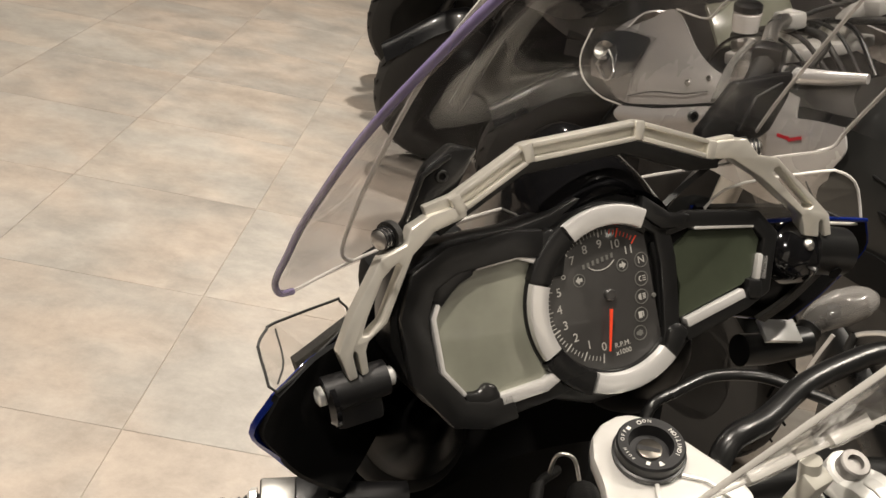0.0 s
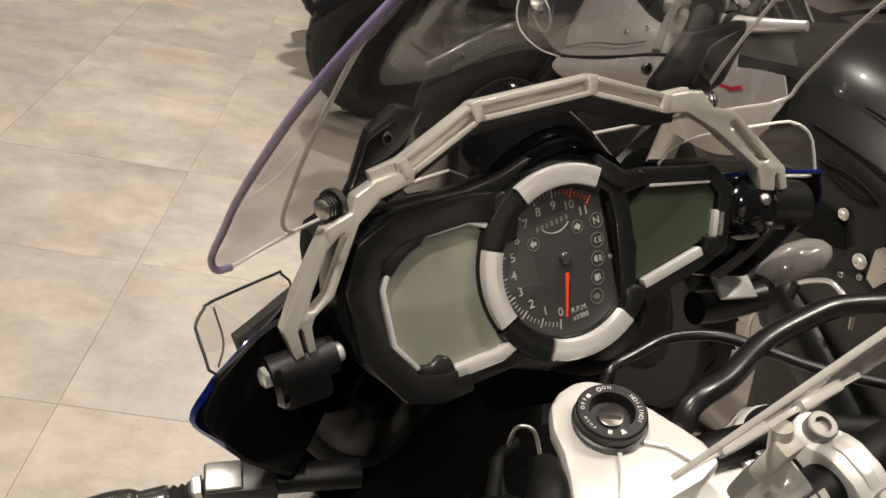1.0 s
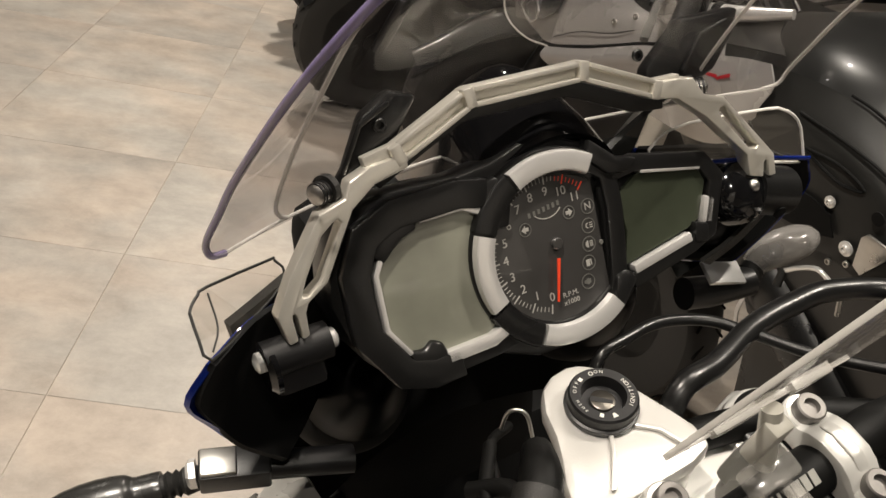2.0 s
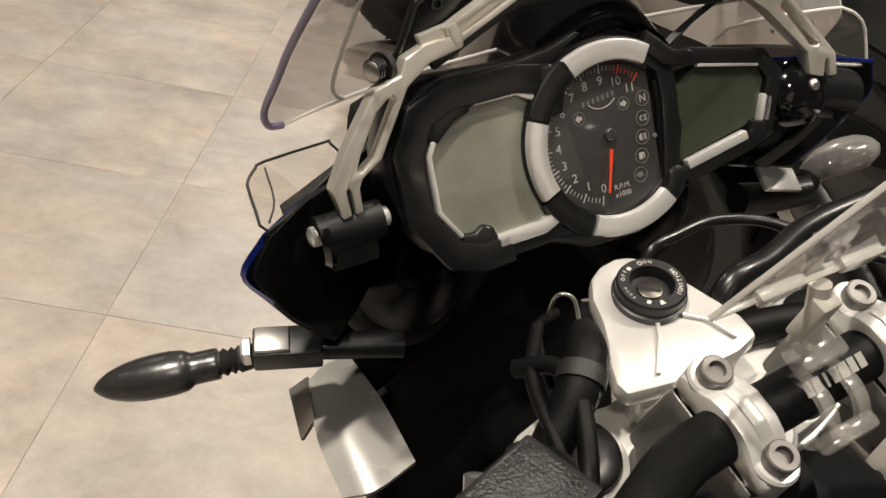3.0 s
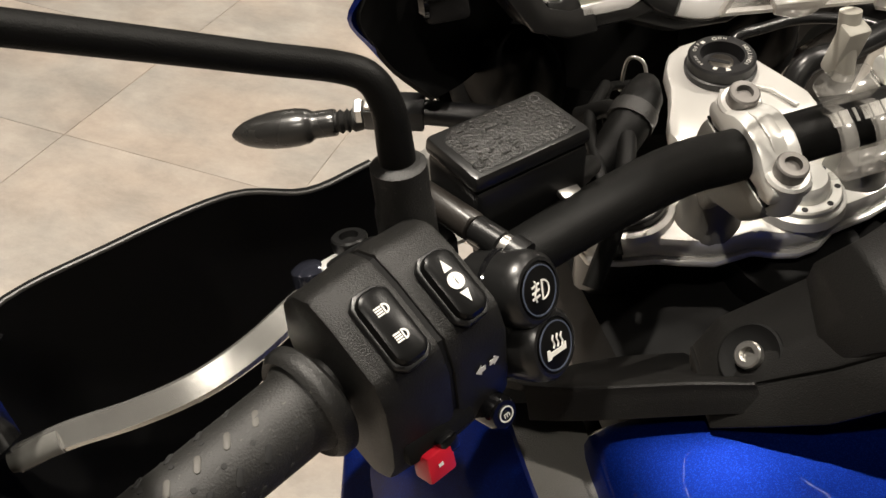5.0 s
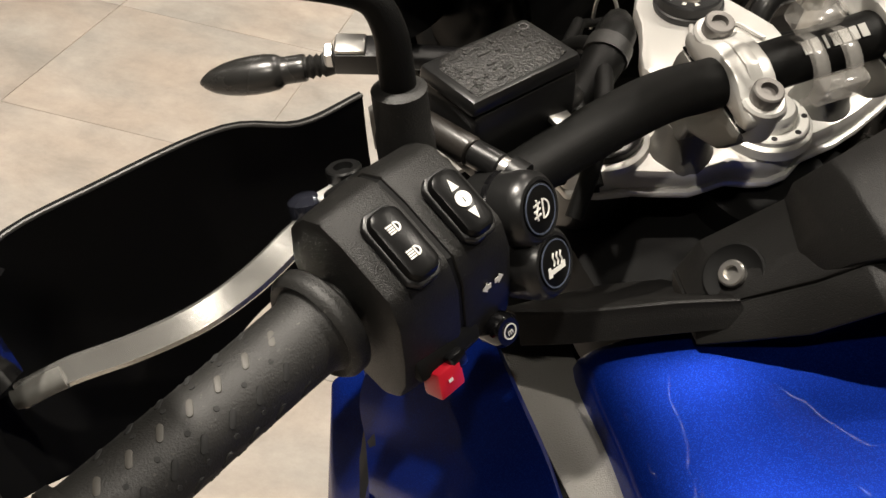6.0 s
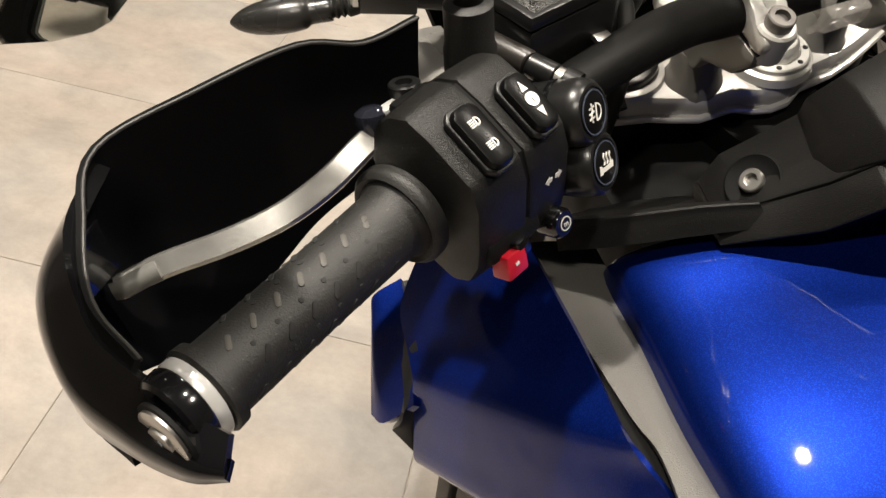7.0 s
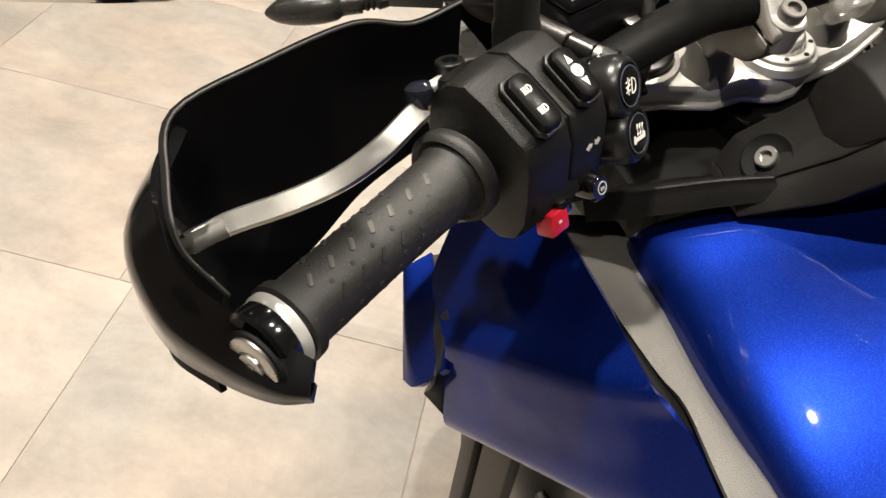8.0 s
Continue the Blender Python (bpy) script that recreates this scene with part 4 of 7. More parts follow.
part("yoke_rib", strip(mm([(27, 58), (20, 76), (8, 86)]), 0.003, 0.003, YF, 0.001), SILVER, yoke)
for fx, fy in ((-0.087, 0.042), (0.107, 0.064)):
    fm = YF @ Matrix.Translation((fx, fy, -0.036))
    part("yoke_boss", spin([(0, 0), (0.032, 0), (0.031, 0.004), (0.029, 0.005), (0, 0.005)], fm, 36), SILVER, yoke)
    part("fork_cap", spin([(0, 0.005), (0.026, 0.005), (0.026, 0.010), (0.024, 0.0115), (0.012, 0.0115), (0.011, 0.015), (0, 0.015)], fm, 36), SATIN, bike, "black fork cap")
NF = YF @ Matrix.Translation((0.0135, 0.018, -0.036))
part("stem_boss", spin([(0, 0), (0.0285, 0), (0.0275, 0.006), (0.0255, 0.0075), (0, 0.0075)], NF, 40), SILVER, yoke)
nut = part("stem_nut", spin([(0, 0.0075), (0.0245, 0.0075), (0.0245, 0.0105), (0.0235, 0.0115), (0.0185, 0.0115), (0.0180, 0.0100), (0.0165, 0.0100), (0.0160, 0.0175), (0.0140, 0.0200), (0, 0.0205)], NF, 40), SILVER, yoke, "round silver steering stem nut")
for k in range(8):
    a = radians(k * 45 - 20)
    part("nut_hole", spin([(0, 0), (0.0019, 0), (0.0019, 0.0006), (0, 0.0006)], NF @ Matrix.Translation((0.0212 * math.cos(a), 0.0212 * math.sin(a), 0.0113)), 10), BLACK, yoke)
LF = YF @ Matrix.Translation((-0.0015, 0.1060, 0)) @ Matrix.Diagonal((0.86, 0.86, 0.54, 1))
lock = part("ignition_lock", spin([(0.0255, 0), (0.0262, 0.004), (0.0262, 0.008), (0.0245, 0.009), (0.0245, 0.021), (0.0232, 0.0235), (0.0160, 0.0235), (0.0145, 0.0130), (0.0140, 0.0100), (0, 0.0100)], LF, 48), BLACK, bike, "round black ignition lock with white lettering")
part("lock_barrel", spin([(0, -0.003), (0.0088, -0.003), (0.0088, 0.0005), (0.008, 0.0012), (0, 0.0012)], LF @ Matrix.Translation((0, 0, 0.0130)), 28), surf("worn_dark_steel", (0.13, 0.12, 0.105), 0.35, metal=0.9, vscale=80, var=0.25), lock, "steel key barrel")
part("key_slot", prism([(-0.0014, -0.0078), (0.0014, -0.0078), (0.0020, 0.0078), (-0.0026, 0.0078)], 0.0005, LF @ Matrix.Translation((-0.001, 0, 0.0141)) @ pose(0, 0, 0, 0, 0, 50)), BLACK, lock)


def round_text(text, r, mid, size, step, host, fr, flip=False):
    for i, ch in enumerate(text):
        a = mid + (i - (len(text) - 1) / 2) * (step if flip else -step)
        m = fr @ Matrix.Translation((r * math.cos(radians(a)), r * math.sin(radians(a)), 0)) @ pose(0, 0, 0, 0, 0, a + (90 if flip else -90))
        part("letter", letters(ch, size, m, 0.00015), INK, host)


LT = LF @ Matrix.Translation((0, 0, 0.0237))
round_text("IGNITION", 0.0197, -22, 0.0044, 9.5, lock, LT, True)
round_text("ON", 0.0197, 66, 0.0038, 11, lock, LT)
round_text("OFF", 0.0197, 136, 0.0038, 11, lock, LT)
round_text("PUSH", 0.0197, 186, 0.0030, 9, lock, LT)
part("lock_symbol", ring(0.0012, 0.0018, 0, 359, 0.0003, LT @ Matrix.Translation((0.0022, 0.019, 0)), 0, 14), INK, lock)
part("lock_symbol", box(0.003, 0.0028, 0.0003, LT @ Matrix.Translation((-0.0075, 0.0175, 0.0001)) @ pose(0, 0, 0, 0, 0, 25)), INK, lock)
part("lock_symbol", box(0.003, 0.0028, 0.0003, LT @ Matrix.Translation((-0.012, -0.0145, 0.0001)) @ pose(0, 0, 0, 0, 0, 45)), INK, lock)
part("lock_symbol", prism([(-0.002, -0.0015), (0.002, -0.0015), (0.0008, 0.002), (-0.0008, 0.002)], 0.0003, LT @ Matrix.Translation((-0.004, -0.0185, 0))), INK, lock)

# -- left grip with its slots --
GA, GB = Vector((-0.279, -0.132, 1.0715)), Vector((-0.387, -0.206, 1.0685))
GD = (GB - GA).normalized()
GE = GB - GD * 0.009
grip = part("hand_grip", tube([GA, GA + GD * 0.002, GA + GD * 0.007, GA + GD * 0.010, GA + GD * 0.013, GA + GD * 0.06, GE - GD * 0.008, GE - GD * 0.006, GE - GD * 0.001, GE],
                              [0.022, 0.0245, 0.0245, 0.022, 0.0172, 0.0165, 0.0168, 0.0192, 0.0196, 0.018], 32, 2), RUBBER, bike, "black rubber hand grip with rows of slots")
GF = basis(GA, GD, (0, 0, 1))
LOZENGE = [(0.0024 + 0.0013 * math.cos(radians(a)), 0.0013 * math.sin(radians(a))) for a in range(-90, 91, 45)]
LOZENGE += [(-x, -y) for x, y in LOZENGE]
# Paler slot for the top row: the glint from above is in its colour.
LITSLOT = surf("lit_rubber_slot", (0.05, 0.046, 0.040), 0.55, vscale=60)
SLOT = surf("dark_slot", (0.008, 0.008, 0.008), 0.8)
for rw in range(16):
    ang = rw * 22.5 - 12
    for k in range(8):
        s = 0.0165 + k * 0.0129 + (0.0065 if rw % 2 else (0.0045 if rw % 4 else 0))
        m = GF @ Matrix.Translation((s, 0, 0)) @ pose(0, 0, 0, ang) @ Matrix.Translation((0, 0, 0.0163)) @ pose(0, 0, 0, 0, 0, 52)
        if s > 0.107:
            continue
        if rw % 2 == 0:
            part("grip_slot", prism(LOZENGE, 0.0009, m @ Matrix.Translation((0, 0, -0.0003)), 0.0003), LITSLOT if rw == 0 else SLOT, grip)
        else:
            part("grip_dimple", spin([(0, 0), (0.0013, 0), (0.0011, 0.0005), (0, 0.0005)], m, 8), SLOT, grip)
part("bar_end", spin([(0, 0), (0.0165, 0), (0.0182, 0.0012), (0.0182, 0.0050), (0.0170, 0.0068), (0, 0.0068)], basis(GE, (0, 0, 1), GD), 32), CHROME, bike, "polished silver bar end collar")
part("bar_end_sleeve", spin([(0, 0.006), (0.0172, 0.006), (0.0182, 0.0075), (0.0178, 0.0150), (0.0160, 0.0165), (0, 0.0165)], basis(GE, (0, 0, 1), GD), 32), GLOSSBLACK, bike, "glossy black sleeve behind the bar end collar")
part("right_grip", tube([SWAP @ GA, SWAP @ GB], 0.0168, 24, 1), RUBBER, bike)

# -- switch housing on the left bar --
SX = Vector((0.87, 0.49, 0.02)).normalized()
SF = basis((-0.250, -0.118, 1.075), SX, (0, 0, 1))
PROFILE = [(0.026, 0.030), (0.015, 0.0405), (0.003, 0.0440), (-0.010, 0.0385), (-0.034, 0.0235), (-0.038, 0.010), (-0.037, -0.012), (-0.035, -0.026), (-0.029, -0.038), (-0.018, -0.043), (0.0, -0.036), (0.016, -0.028), (0.026, -0.012), (0.030, 0.010)]


def housing(s0, s1, k0, k1, bev=0.003):
    bm = bmesh.new()
    rings = [[bm.verts.new((s, f * k, z * k)) for f, z in PROFILE] for s, k in ((s0, k0), (s1, k1))]
    k = len(PROFILE)
    bm.faces.new(rings[0]), bm.faces.new(rings[1][::-1])
    for i in range(k):
        bm.faces.new((rings[0][i], rings[1][i], rings[1][(i + 1) % k], rings[0][(i + 1) % k]))
    bmesh.ops.recalc_face_normals(bm, faces=bm.faces)
    soften(bm, bev, 2, 30)
    bm.transform(SF)
    return bm


sw = part("switch_housing", housing(-0.027, 0.0035, 0.94, 1.0), GRAINED, bike, "grained black plastic switch housing in two halves")
part("housing_half", housing(0.0047, 0.034, 1.0, 0.97), GRAINED, sw)
part("housing_seam", housing(0.003, 0.0052, 0.955, 0.955, 0.0), MATT, sw)
# top face of the housing
UF = basis((0, 0, 0), (0.87, 0.49, 0.02), (0.25, -0.478, 0.84))


def onface(x, y, z, lift=0.0):
    m = UF.copy()
    m.translation = Vector((x, y, z)) + UF.to_3x3() @ Vector((0, 0, lift))
    return m


def rocker(c, w, l, name, label, turn=0):
    m = onface(*c) @ pose(0, 0, 0, 0, 0, turn)
    k = 0.0035
    poly = [(-w / 2 + k, -l / 2), (w / 2 - k, -l / 2), (w / 2, -l / 2 + k), (w / 2, l / 2 - k), (w / 2 - k, l / 2), (-w / 2 + k, l / 2), (-w / 2, l / 2 - k), (-w / 2, -l / 2 + k)]
    part("switch_well", prism([(x * 1.12, y * 1.06) for x, y in poly], 0.004, m @ Matrix.Translation((0, 0, -0.004)), 0.001), BLACK, sw)
    ob = part(name, prism(poly, 0.007, m @ Matrix.Translation((0, 0, -0.003)), 0.002, 0.06), ROCKER, sw, label)
    return m @ Matrix.Translation((0, 0, 0.0042)), ob


m, ob = rocker((-0.2475, -0.1430, 1.1085), 0.0155, 0.032, "beam_switch", "glossy black beam switch with white symbols", 0)
for dy, a in ((0.006, 1), (-0.0055, 1)):
    for q in range(4):
        part("symbol", box(0.0030, 0.0006, 0.0003, m @ Matrix.Translation((-0.0018, dy - 0.0015 + q * 0.0010, 0))), INK, sw)
    part("symbol", ring(0.0014, 0.0021, -90, 90, 0.0003, m @ Matrix.Translation((0.0004, dy, 0)), 0, 14), INK, sw)
    part("symbol", box(0.0006, 0.0040, 0.0003, m @ Matrix.Translation((0.0004, dy, 0))), INK, sw)
m, ob = rocker((-0.2215, -0.1300, 1.1100), 0.0150, 0.030, "info_switch", "glossy black info switch with white arrows", 0)
part("symbol", spin([(0, 0), (0.0034, 0), (0.0034, 0.0003), (0, 0.0003)], m, 24), INK, sw)
part("symbol", letters("i", 0.0052, m @ Matrix.Translation((0, 0, 0.0003)) @ pose(0, 0, 0, 0, 0, 0)), BLACK, sw)
for sg in (-1, 1):
    part("symbol", prism([(-0.0019, sg * 0.0046), (0.0019, sg * 0.0046), (0, sg * 0.0096)], 0.0003, m), INK, sw)
# rider's face of the housing
VF = basis((0, 0, 0), (0.87, 0.49, 0), (0.46, -0.84, 0.28))


def rider(x, y, z):
    m = VF.copy()
    m.translation = Vector((x, y, z))
    return m


am = basis((-0.2138, -0.140, 1.0755), (0.85, 0.52, 0), (0.52, -0.85, -0.04)) @ Matrix.Translation((0, 0, -0.0014))
for sg in (-1, 1):
    part("symbol", prism([(sg * 0.0062, 0), (sg * 0.0034, 0.0026), (sg * 0.0034, 0.0012), (sg * 0.0012, 0.0012), (sg * 0.0012, -0.0012), (sg * 0.0034, -0.0012), (sg * 0.0034, -0.0026)], 0.0003, am @ Matrix.Translation((0, 0, 0.002))), INK, sw)
part("slider_slot", box(0.034, 0.011, 0.006, rider(-0.2375, -0.1500, 1.0565), 0.002), MATT, sw)
part("indicator_slider", box(0.009, 0.008, 0.010, rider(-0.236, -0.1530, 1.0530), 0.0015), GLOSSBLACK, sw)
rs = part("horn_switch", prism([(-0.0070, -0.0058), (0.0064, -0.0058), (0.0078, 0.006), (-0.0052, 0.006)], 0.011, rider(-0.2440, -0.1525, 1.0468), 0.0014), REDSW, sw, "red switch")
part("switch_mark", box(0.0022, 0.0014, 0.0003, rider(-0.2390, -0.1621, 1.0508)), INK, sw)
part("mode_button", spin([(0, -0.006), (0.0075, -0.006), (0.0075, 0.003), (0.006, 0.005), (0, 0.005)], rider(-0.2115, -0.1400, 1.0480), 24), GLOSSBLACK, sw)
part("mode_ring", ring(0.0030, 0.0036, 0, 359, 0.0003, rider(-0.2085, -0.1442, 1.0495), 0, 18), INK, sw)
part("symbol", letters("m", 0.0042, rider(-0.2085, -0.1443, 1.0495) @ Matrix.Translation((0, 0, 0.0003))), INK, sw)

RINGMAT = surf("blue_grey_ring", (0.05, 0.06, 0.085), 0.3)
# -- two-button pod --
PF = basis((-0.1915, -0.1200, 1.0762), (0.76, 0.60, -0.1), (0.60, -0.72, 0.34))
POD = [(0, -0.020), (0.0150, -0.020), (0.0160, -0.006), (0.0160, 0.004), (0.0152, 0.0078), (0.0132, 0.0102), (0.0118, 0.0105), (0.0114, 0.0096), (0, 0.0096)]
pod = part("button_pod", join(spin(POD, PF @ Matrix.Translation((0, 0.0129, 0)), 40), box(0.026, 0.034, 0.018, PF @ Matrix.Translation((0, 0.001, -0.009)), 0.005)), SATIN, bike, "black pod with fog lamp and heated grip buttons")
part("lower_pod", spin(POD, PF @ Matrix.Translation((0.001, -0.0129, -0.001)), 40), SATIN, pod)
part("pod_band", spin([(0.0158, -0.009), (0.0166, -0.008), (0.0166, -0.006), (0.0158, -0.005)], PF @ Matrix.Translation((0, 0.0129, 0)), 40), GLOSSBLACK, pod)
for k, v in enumerate((0.0129, -0.0129)):
    m = PF @ Matrix.Translation((0.001 * k, v, 0.0086 - 0.001 * k))
    part("round_button", spin([(0, 0), (0.0108, 0), (0.0106, 0.0016), (0.0094, 0.0022), (0, 0.0016)], m, 36), ROCKER, pod)
    part("button_ring", ring(0.0098, 0.0104, 0, 359, 0.0004, m @ Matrix.Translation((0, 0, 0.0019)), 0, 36), RINGMAT, pod)
    m = m @ Matrix.Translation((0, 0, 0.0023)) @ pose(0, 0, 0, 0, 0, -14)
    if k == 0:
        part("symbol", ring(0.0034, 0.0041, -90, 90, 0.0003, m @ Matrix.Translation((0.0016, 0, 0)), 0, 14), INK, pod)
        part("symbol", box(0.0008, 0.0082, 0.0003, m @ Matrix.Translation((0.0014, 0, 0))), INK, pod)
        for q in (-1, 0, 1):
            part("symbol", box(0.0048, 0.0008, 0.0003, m @ Matrix.Translation((-0.0026, q * 0.0024, 0)) @ pose(0, 0, 0, 0, 0, 14)), INK, pod)
        part("symbol", tube([m @ Vector((-0.0030, 0.0042, 0.0001)), m @ Vector((-0.0022, 0.0014, 0.0001)), m @ Vector((-0.0034, -0.0014, 0.0001)), m @ Vector((-0.0026, -0.0042, 0.0001))], 0.0004, 6, 4), INK, pod)
    else:
        part("symbol", prism([(-0.0062, -0.0050), (-0.0040, -0.0050), (-0.0036, -0.0040), (0.0060, -0.0028), (0.0060, 0.0002), (0.0050, 0.0002), (0.0046, -0.0008), (-0.0040, -0.0020), (-0.0046, -0.0008), (-0.0062, -0.0008)], 0.0003, m), INK, pod)
        for q in (-1, 0, 1):
            o_ = m @ Vector((q * 0.0027 + 0.0008, 0, 0.0001))
            ax_, ay_ = m.to_3x3() @ Vector((1, 0, 0)), m.to_3x3() @ Vector((0, 1, 0))
            part("symbol", tube([o_ - ay_ * 0.0008, o_ + ay_ * 0.0010 + ax_ * 0.0006, o_ + ay_ * 0.0028 - ax_ * 0.0004, o_ + ay_ * 0.0048 + ax_ * 0.0003], 0.0004, 6, 3), INK, pod)
# Brownish base colour stands in for the soft sheen on the black sleeve.
SLEEVE = surf("sheen_brown_black_sleeve", (0.017, 0.0148, 0.0130), 0.33, vscale=40, var=0.25, bump=0.08, bscale=900)
adj = part("cable_adjuster", tube([(-0.2225, -0.056, 1.1035), (-0.2205, -0.058, 1.1032), (-0.2035, -0.085, 1.0995), (-0.2030, -0.086, 1.0994)], [0.0062, 0.0068, 0.0066, 0.0058], 18, 1), SLEEVE, bike, "black sleeved cable adjuster with a brownish sheen")
part("adjuster_barrel", tube([(-0.2030, -0.086, 1.0994), (-0.2025, -0.0868, 1.0993), (-0.1950, -0.098, 1.0975), (-0.1945, -0.0988, 1.0974)], [0.0050, 0.0062, 0.0062, 0.0054], 18, 1), SATIN, adj)
part("adjuster_ring", tube([(-0.1945, -0.0988, 1.0974), (-0.1925, -0.1015, 1.0969)], 0.0056, 18, 1), STEEL, adj, "bright ring")
part("adjuster_tail", tube([(-0.1925, -0.1015, 1.0969), (-0.188, -0.107, 1.095)], 0.0075, 16, 1), SATIN, adj)

# -- clutch lever, perch and fluid reservoir --
LV = [(-0.266, -0.054, 1.062), (-0.282, -0.062, 1.058), (-0.305, -0.079, 1.0545), (-0.330, -0.089, 1.0495), (-0.358, -0.092, 1.0445), (-0.385, -0.091, 1.040), (-0.398, -0.091, 1.037), (-0.412, -0.093, 1.034)]
def blade(line, wide, thick, face, steps=5):
    """A flat bar along a smooth line, its broad side turned to face."""
    pts = glide(line, steps)
    bm = bmesh.new()
    rings = []
    for i, p in enumerate(pts):
        d = (pts[min(i + 1, len(pts) - 1)] - pts[max(i - 1, 0)]).normalized()
        n = Vector(face)
        n = (n - d * n.dot(d)).normalized()
        w = n.cross(d)
        k = wide[0] + (wide[1] - wide[0]) * i / (len(pts) - 1)
        sec = [(-k, -thick * 0.6), (-k, thick * 0.4), (-k + 0.0012, thick), (k - 0.0016, thick), (k, thick * 0.3), (k, -thick * 0.6), (k - 0.002, -thick), (-k + 0.002, -thick)]
        rings.append([bm.verts.new(p + w * a + n * b) for a, b in sec])
    for a, b in zip(rings, rings[1:]):
        for q in range(8):
            bm.faces.new((a[q], a[(q + 1) % 8], b[(q + 1) % 8], b[q]))
    bm.faces.new(rings[0]), bm.faces.new(rings[-1][::-1])
    return bm


lever = part("clutch_lever", blade(LV, (0.0068, 0.0060), 0.0040, (-0.15, -0.72, 0.68)), LEVER, bike, "flat polished alloy clutch lever", sharp=20)
part("lever_tip", tube([(-0.392, -0.091, 1.0385), (-0.400, -0.0915, 1.0368), (-0.410, -0.0925, 1.0345), (-0.415, -0.0932, 1.0335)], [0.0070, 0.0068, 0.0072, 0.0055], 14, 2, 0.8), surf("grey_ribbed_plastic", (0.10, 0.098, 0.09), 0.4, vscale=60, var=0.3), lever, "ribbed grey lever tip")
part("pivot_knob", spin([(0, 0.009), (0.005, 0.0085), (0.0085, 0.006), (0.009, 0.001), (0.008, -0.006), (0, -0.006)], pose(-0.2745, -0.0535, 1.0640, -15, 0, 0), 24), surf("dark_glossy_knob", (0.03, 0.032, 0.045), 0.08, metal=0.6, coat=1.0, vscale=40), lever, "dark glossy round adjuster knob")
part("pivot_bolt", tube([(-0.2700, -0.060, 1.063), (-0.2690, -0.0625, 1.050)], 0.0042, 12, 1), surf("gold_passivated_steel", (0.42, 0.33, 0.16), 0.3, metal=0.9, vscale=60), lever, "gold pivot bolt")
part("pivot_plate", box(0.014, 0.008, 0.004, pose(-0.2640, -0.0520, 1.070, -10, 0, 28), 0.001), CHROME, lever, "bright pivot plate")
part("lever_perch", join(box(0.030, 0.020, 0.020, pose(-0.250, -0.062, 1.070, -10, 0, 28), 0.004), box(0.05, 0.018, 0.016, pose(-0.233, -0.073, 1.078, 0, 0, 28), 0.004)), SATIN, bike, "black lever perch")
part("perch_bolt", hexbolt(pose(-0.254, -0.044, 1.071, -10), 0.0085, 0.006), SATIN, bike, "black bolt of the lever perch")
RF = basis((-0.179, -0.0505, 1.104), (0.905, 0.36, -0.02), (0.03, -0.08, 1))
res = part("fluid_reservoir", box(0.0605, 0.0385, 0.034, RF @ Matrix.Translation((0, 0, -0.009)), 0.003), SATIN, bike, "black clutch fluid reservoir with a rough lid")
lid = part("reservoir_lid", prism([(-0.0315, -0.0195), (0.0315, -0.0195), (0.0315, 0.0195), (-0.0315, 0.0195)], 0.008, RF @ Matrix.Translation((0, 0, 0.0085)), 0.0022, 0.03), SATIN, res, "dark lid with a smooth border and a rough cast field")
part("lid_field", prism([(-0.0265, -0.0165), (0.0200, -0.0165), (0.0275, -0.0100), (0.0275, 0.0165), (-0.0200, 0.0165), (-0.0265, 0.0100)], 0.0010, RF @ Matrix.Translation((0, 0, 0.0158)), 0.0004), CAST, lid)
for u, v in ((-0.024, -0.012), (0.0245, 0.013)):
    part("lid_screw", hexbolt(RF @ Matrix.Translation((u, v, 0.0158)), 0.0034, 0.0012), SATIN, res)
lidrng = random.Random(11)
for k in range(46):
    u_, v_ = lidrng.uniform(-0.0245, 0.0245), lidrng.uniform(-0.0145, 0.0145)
    if abs(v_ + 0.35 * u_) < 0.003:
        continue
    part("raised_mark", box(lidrng.uniform(0.0012, 0.0045), lidrng.uniform(0.0008, 0.0018), 0.0006, RF @ Matrix.Translation((u_, v_, 0.0169)) @ pose(0, 0, 0, 0, 0, lidrng.choice((0, 0, 90, 12)))), CAST, res)
part("perch_clip", box(0.012, 0.006, 0.003, pose(-0.1545, -0.062, 1.089, 20, 10, 25), 0.0008), STEEL, bike, "bright clip")

part("banjo_bolt", join(spin([(0, 0), (0.0065, 0), (0.0065, 0.009), (0.0045, 0.010), (0, 0.010)], pose(-0.172, -0.006, 1.070, -35, 25, 0), 6), spin([(0, 0), (0.0085, 0), (0.0085, -0.004), (0, -0.004)], pose(-0.172, -0.006, 1.070, -35, 25, 0), 20)), STEEL, bike, "bright hose bolt")
# -- mirror --
stem = part("mirror_stem", tube([(-0.230, -0.080, 1.10), (-0.2300, -0.0797, 1.140), (-0.2303, -0.0787, 1.158), (-0.2350, -0.0772, 1.1715), (-0.2460, -0.0768, 1.1787), (-0.270, -0.0867, 1.192), (-0.300, -0.0998, 1.2092), (-0.330, -0.1130, 1.2263), (-0.370, -0.1306, 1.2491), (-0.385, -0.138, 1.2575)], [0.0074, 0.0074, 0.0068, 0.0062, 0.0060, 0.0058, 0.0058, 0.0058, 0.0058, 0.0058], 18, 6), POWDER, bike, "black bent mirror stem")
part("stem_collar", spin([(0, 0), (0.0125, 0), (0.0125, 0.020), (0.0115, 0.024), (0.0115, 0.042), (0.0085, 0.044), (0, 0.044)], pose(-0.2300, -0.080, 1.092), 26), RUBBER, stem, "black rubber stem collar")
MF = basis((-0.414, -0.158, 1.2560), (1, 0.02, -0.03), (0.12, -0.95, -0.26))
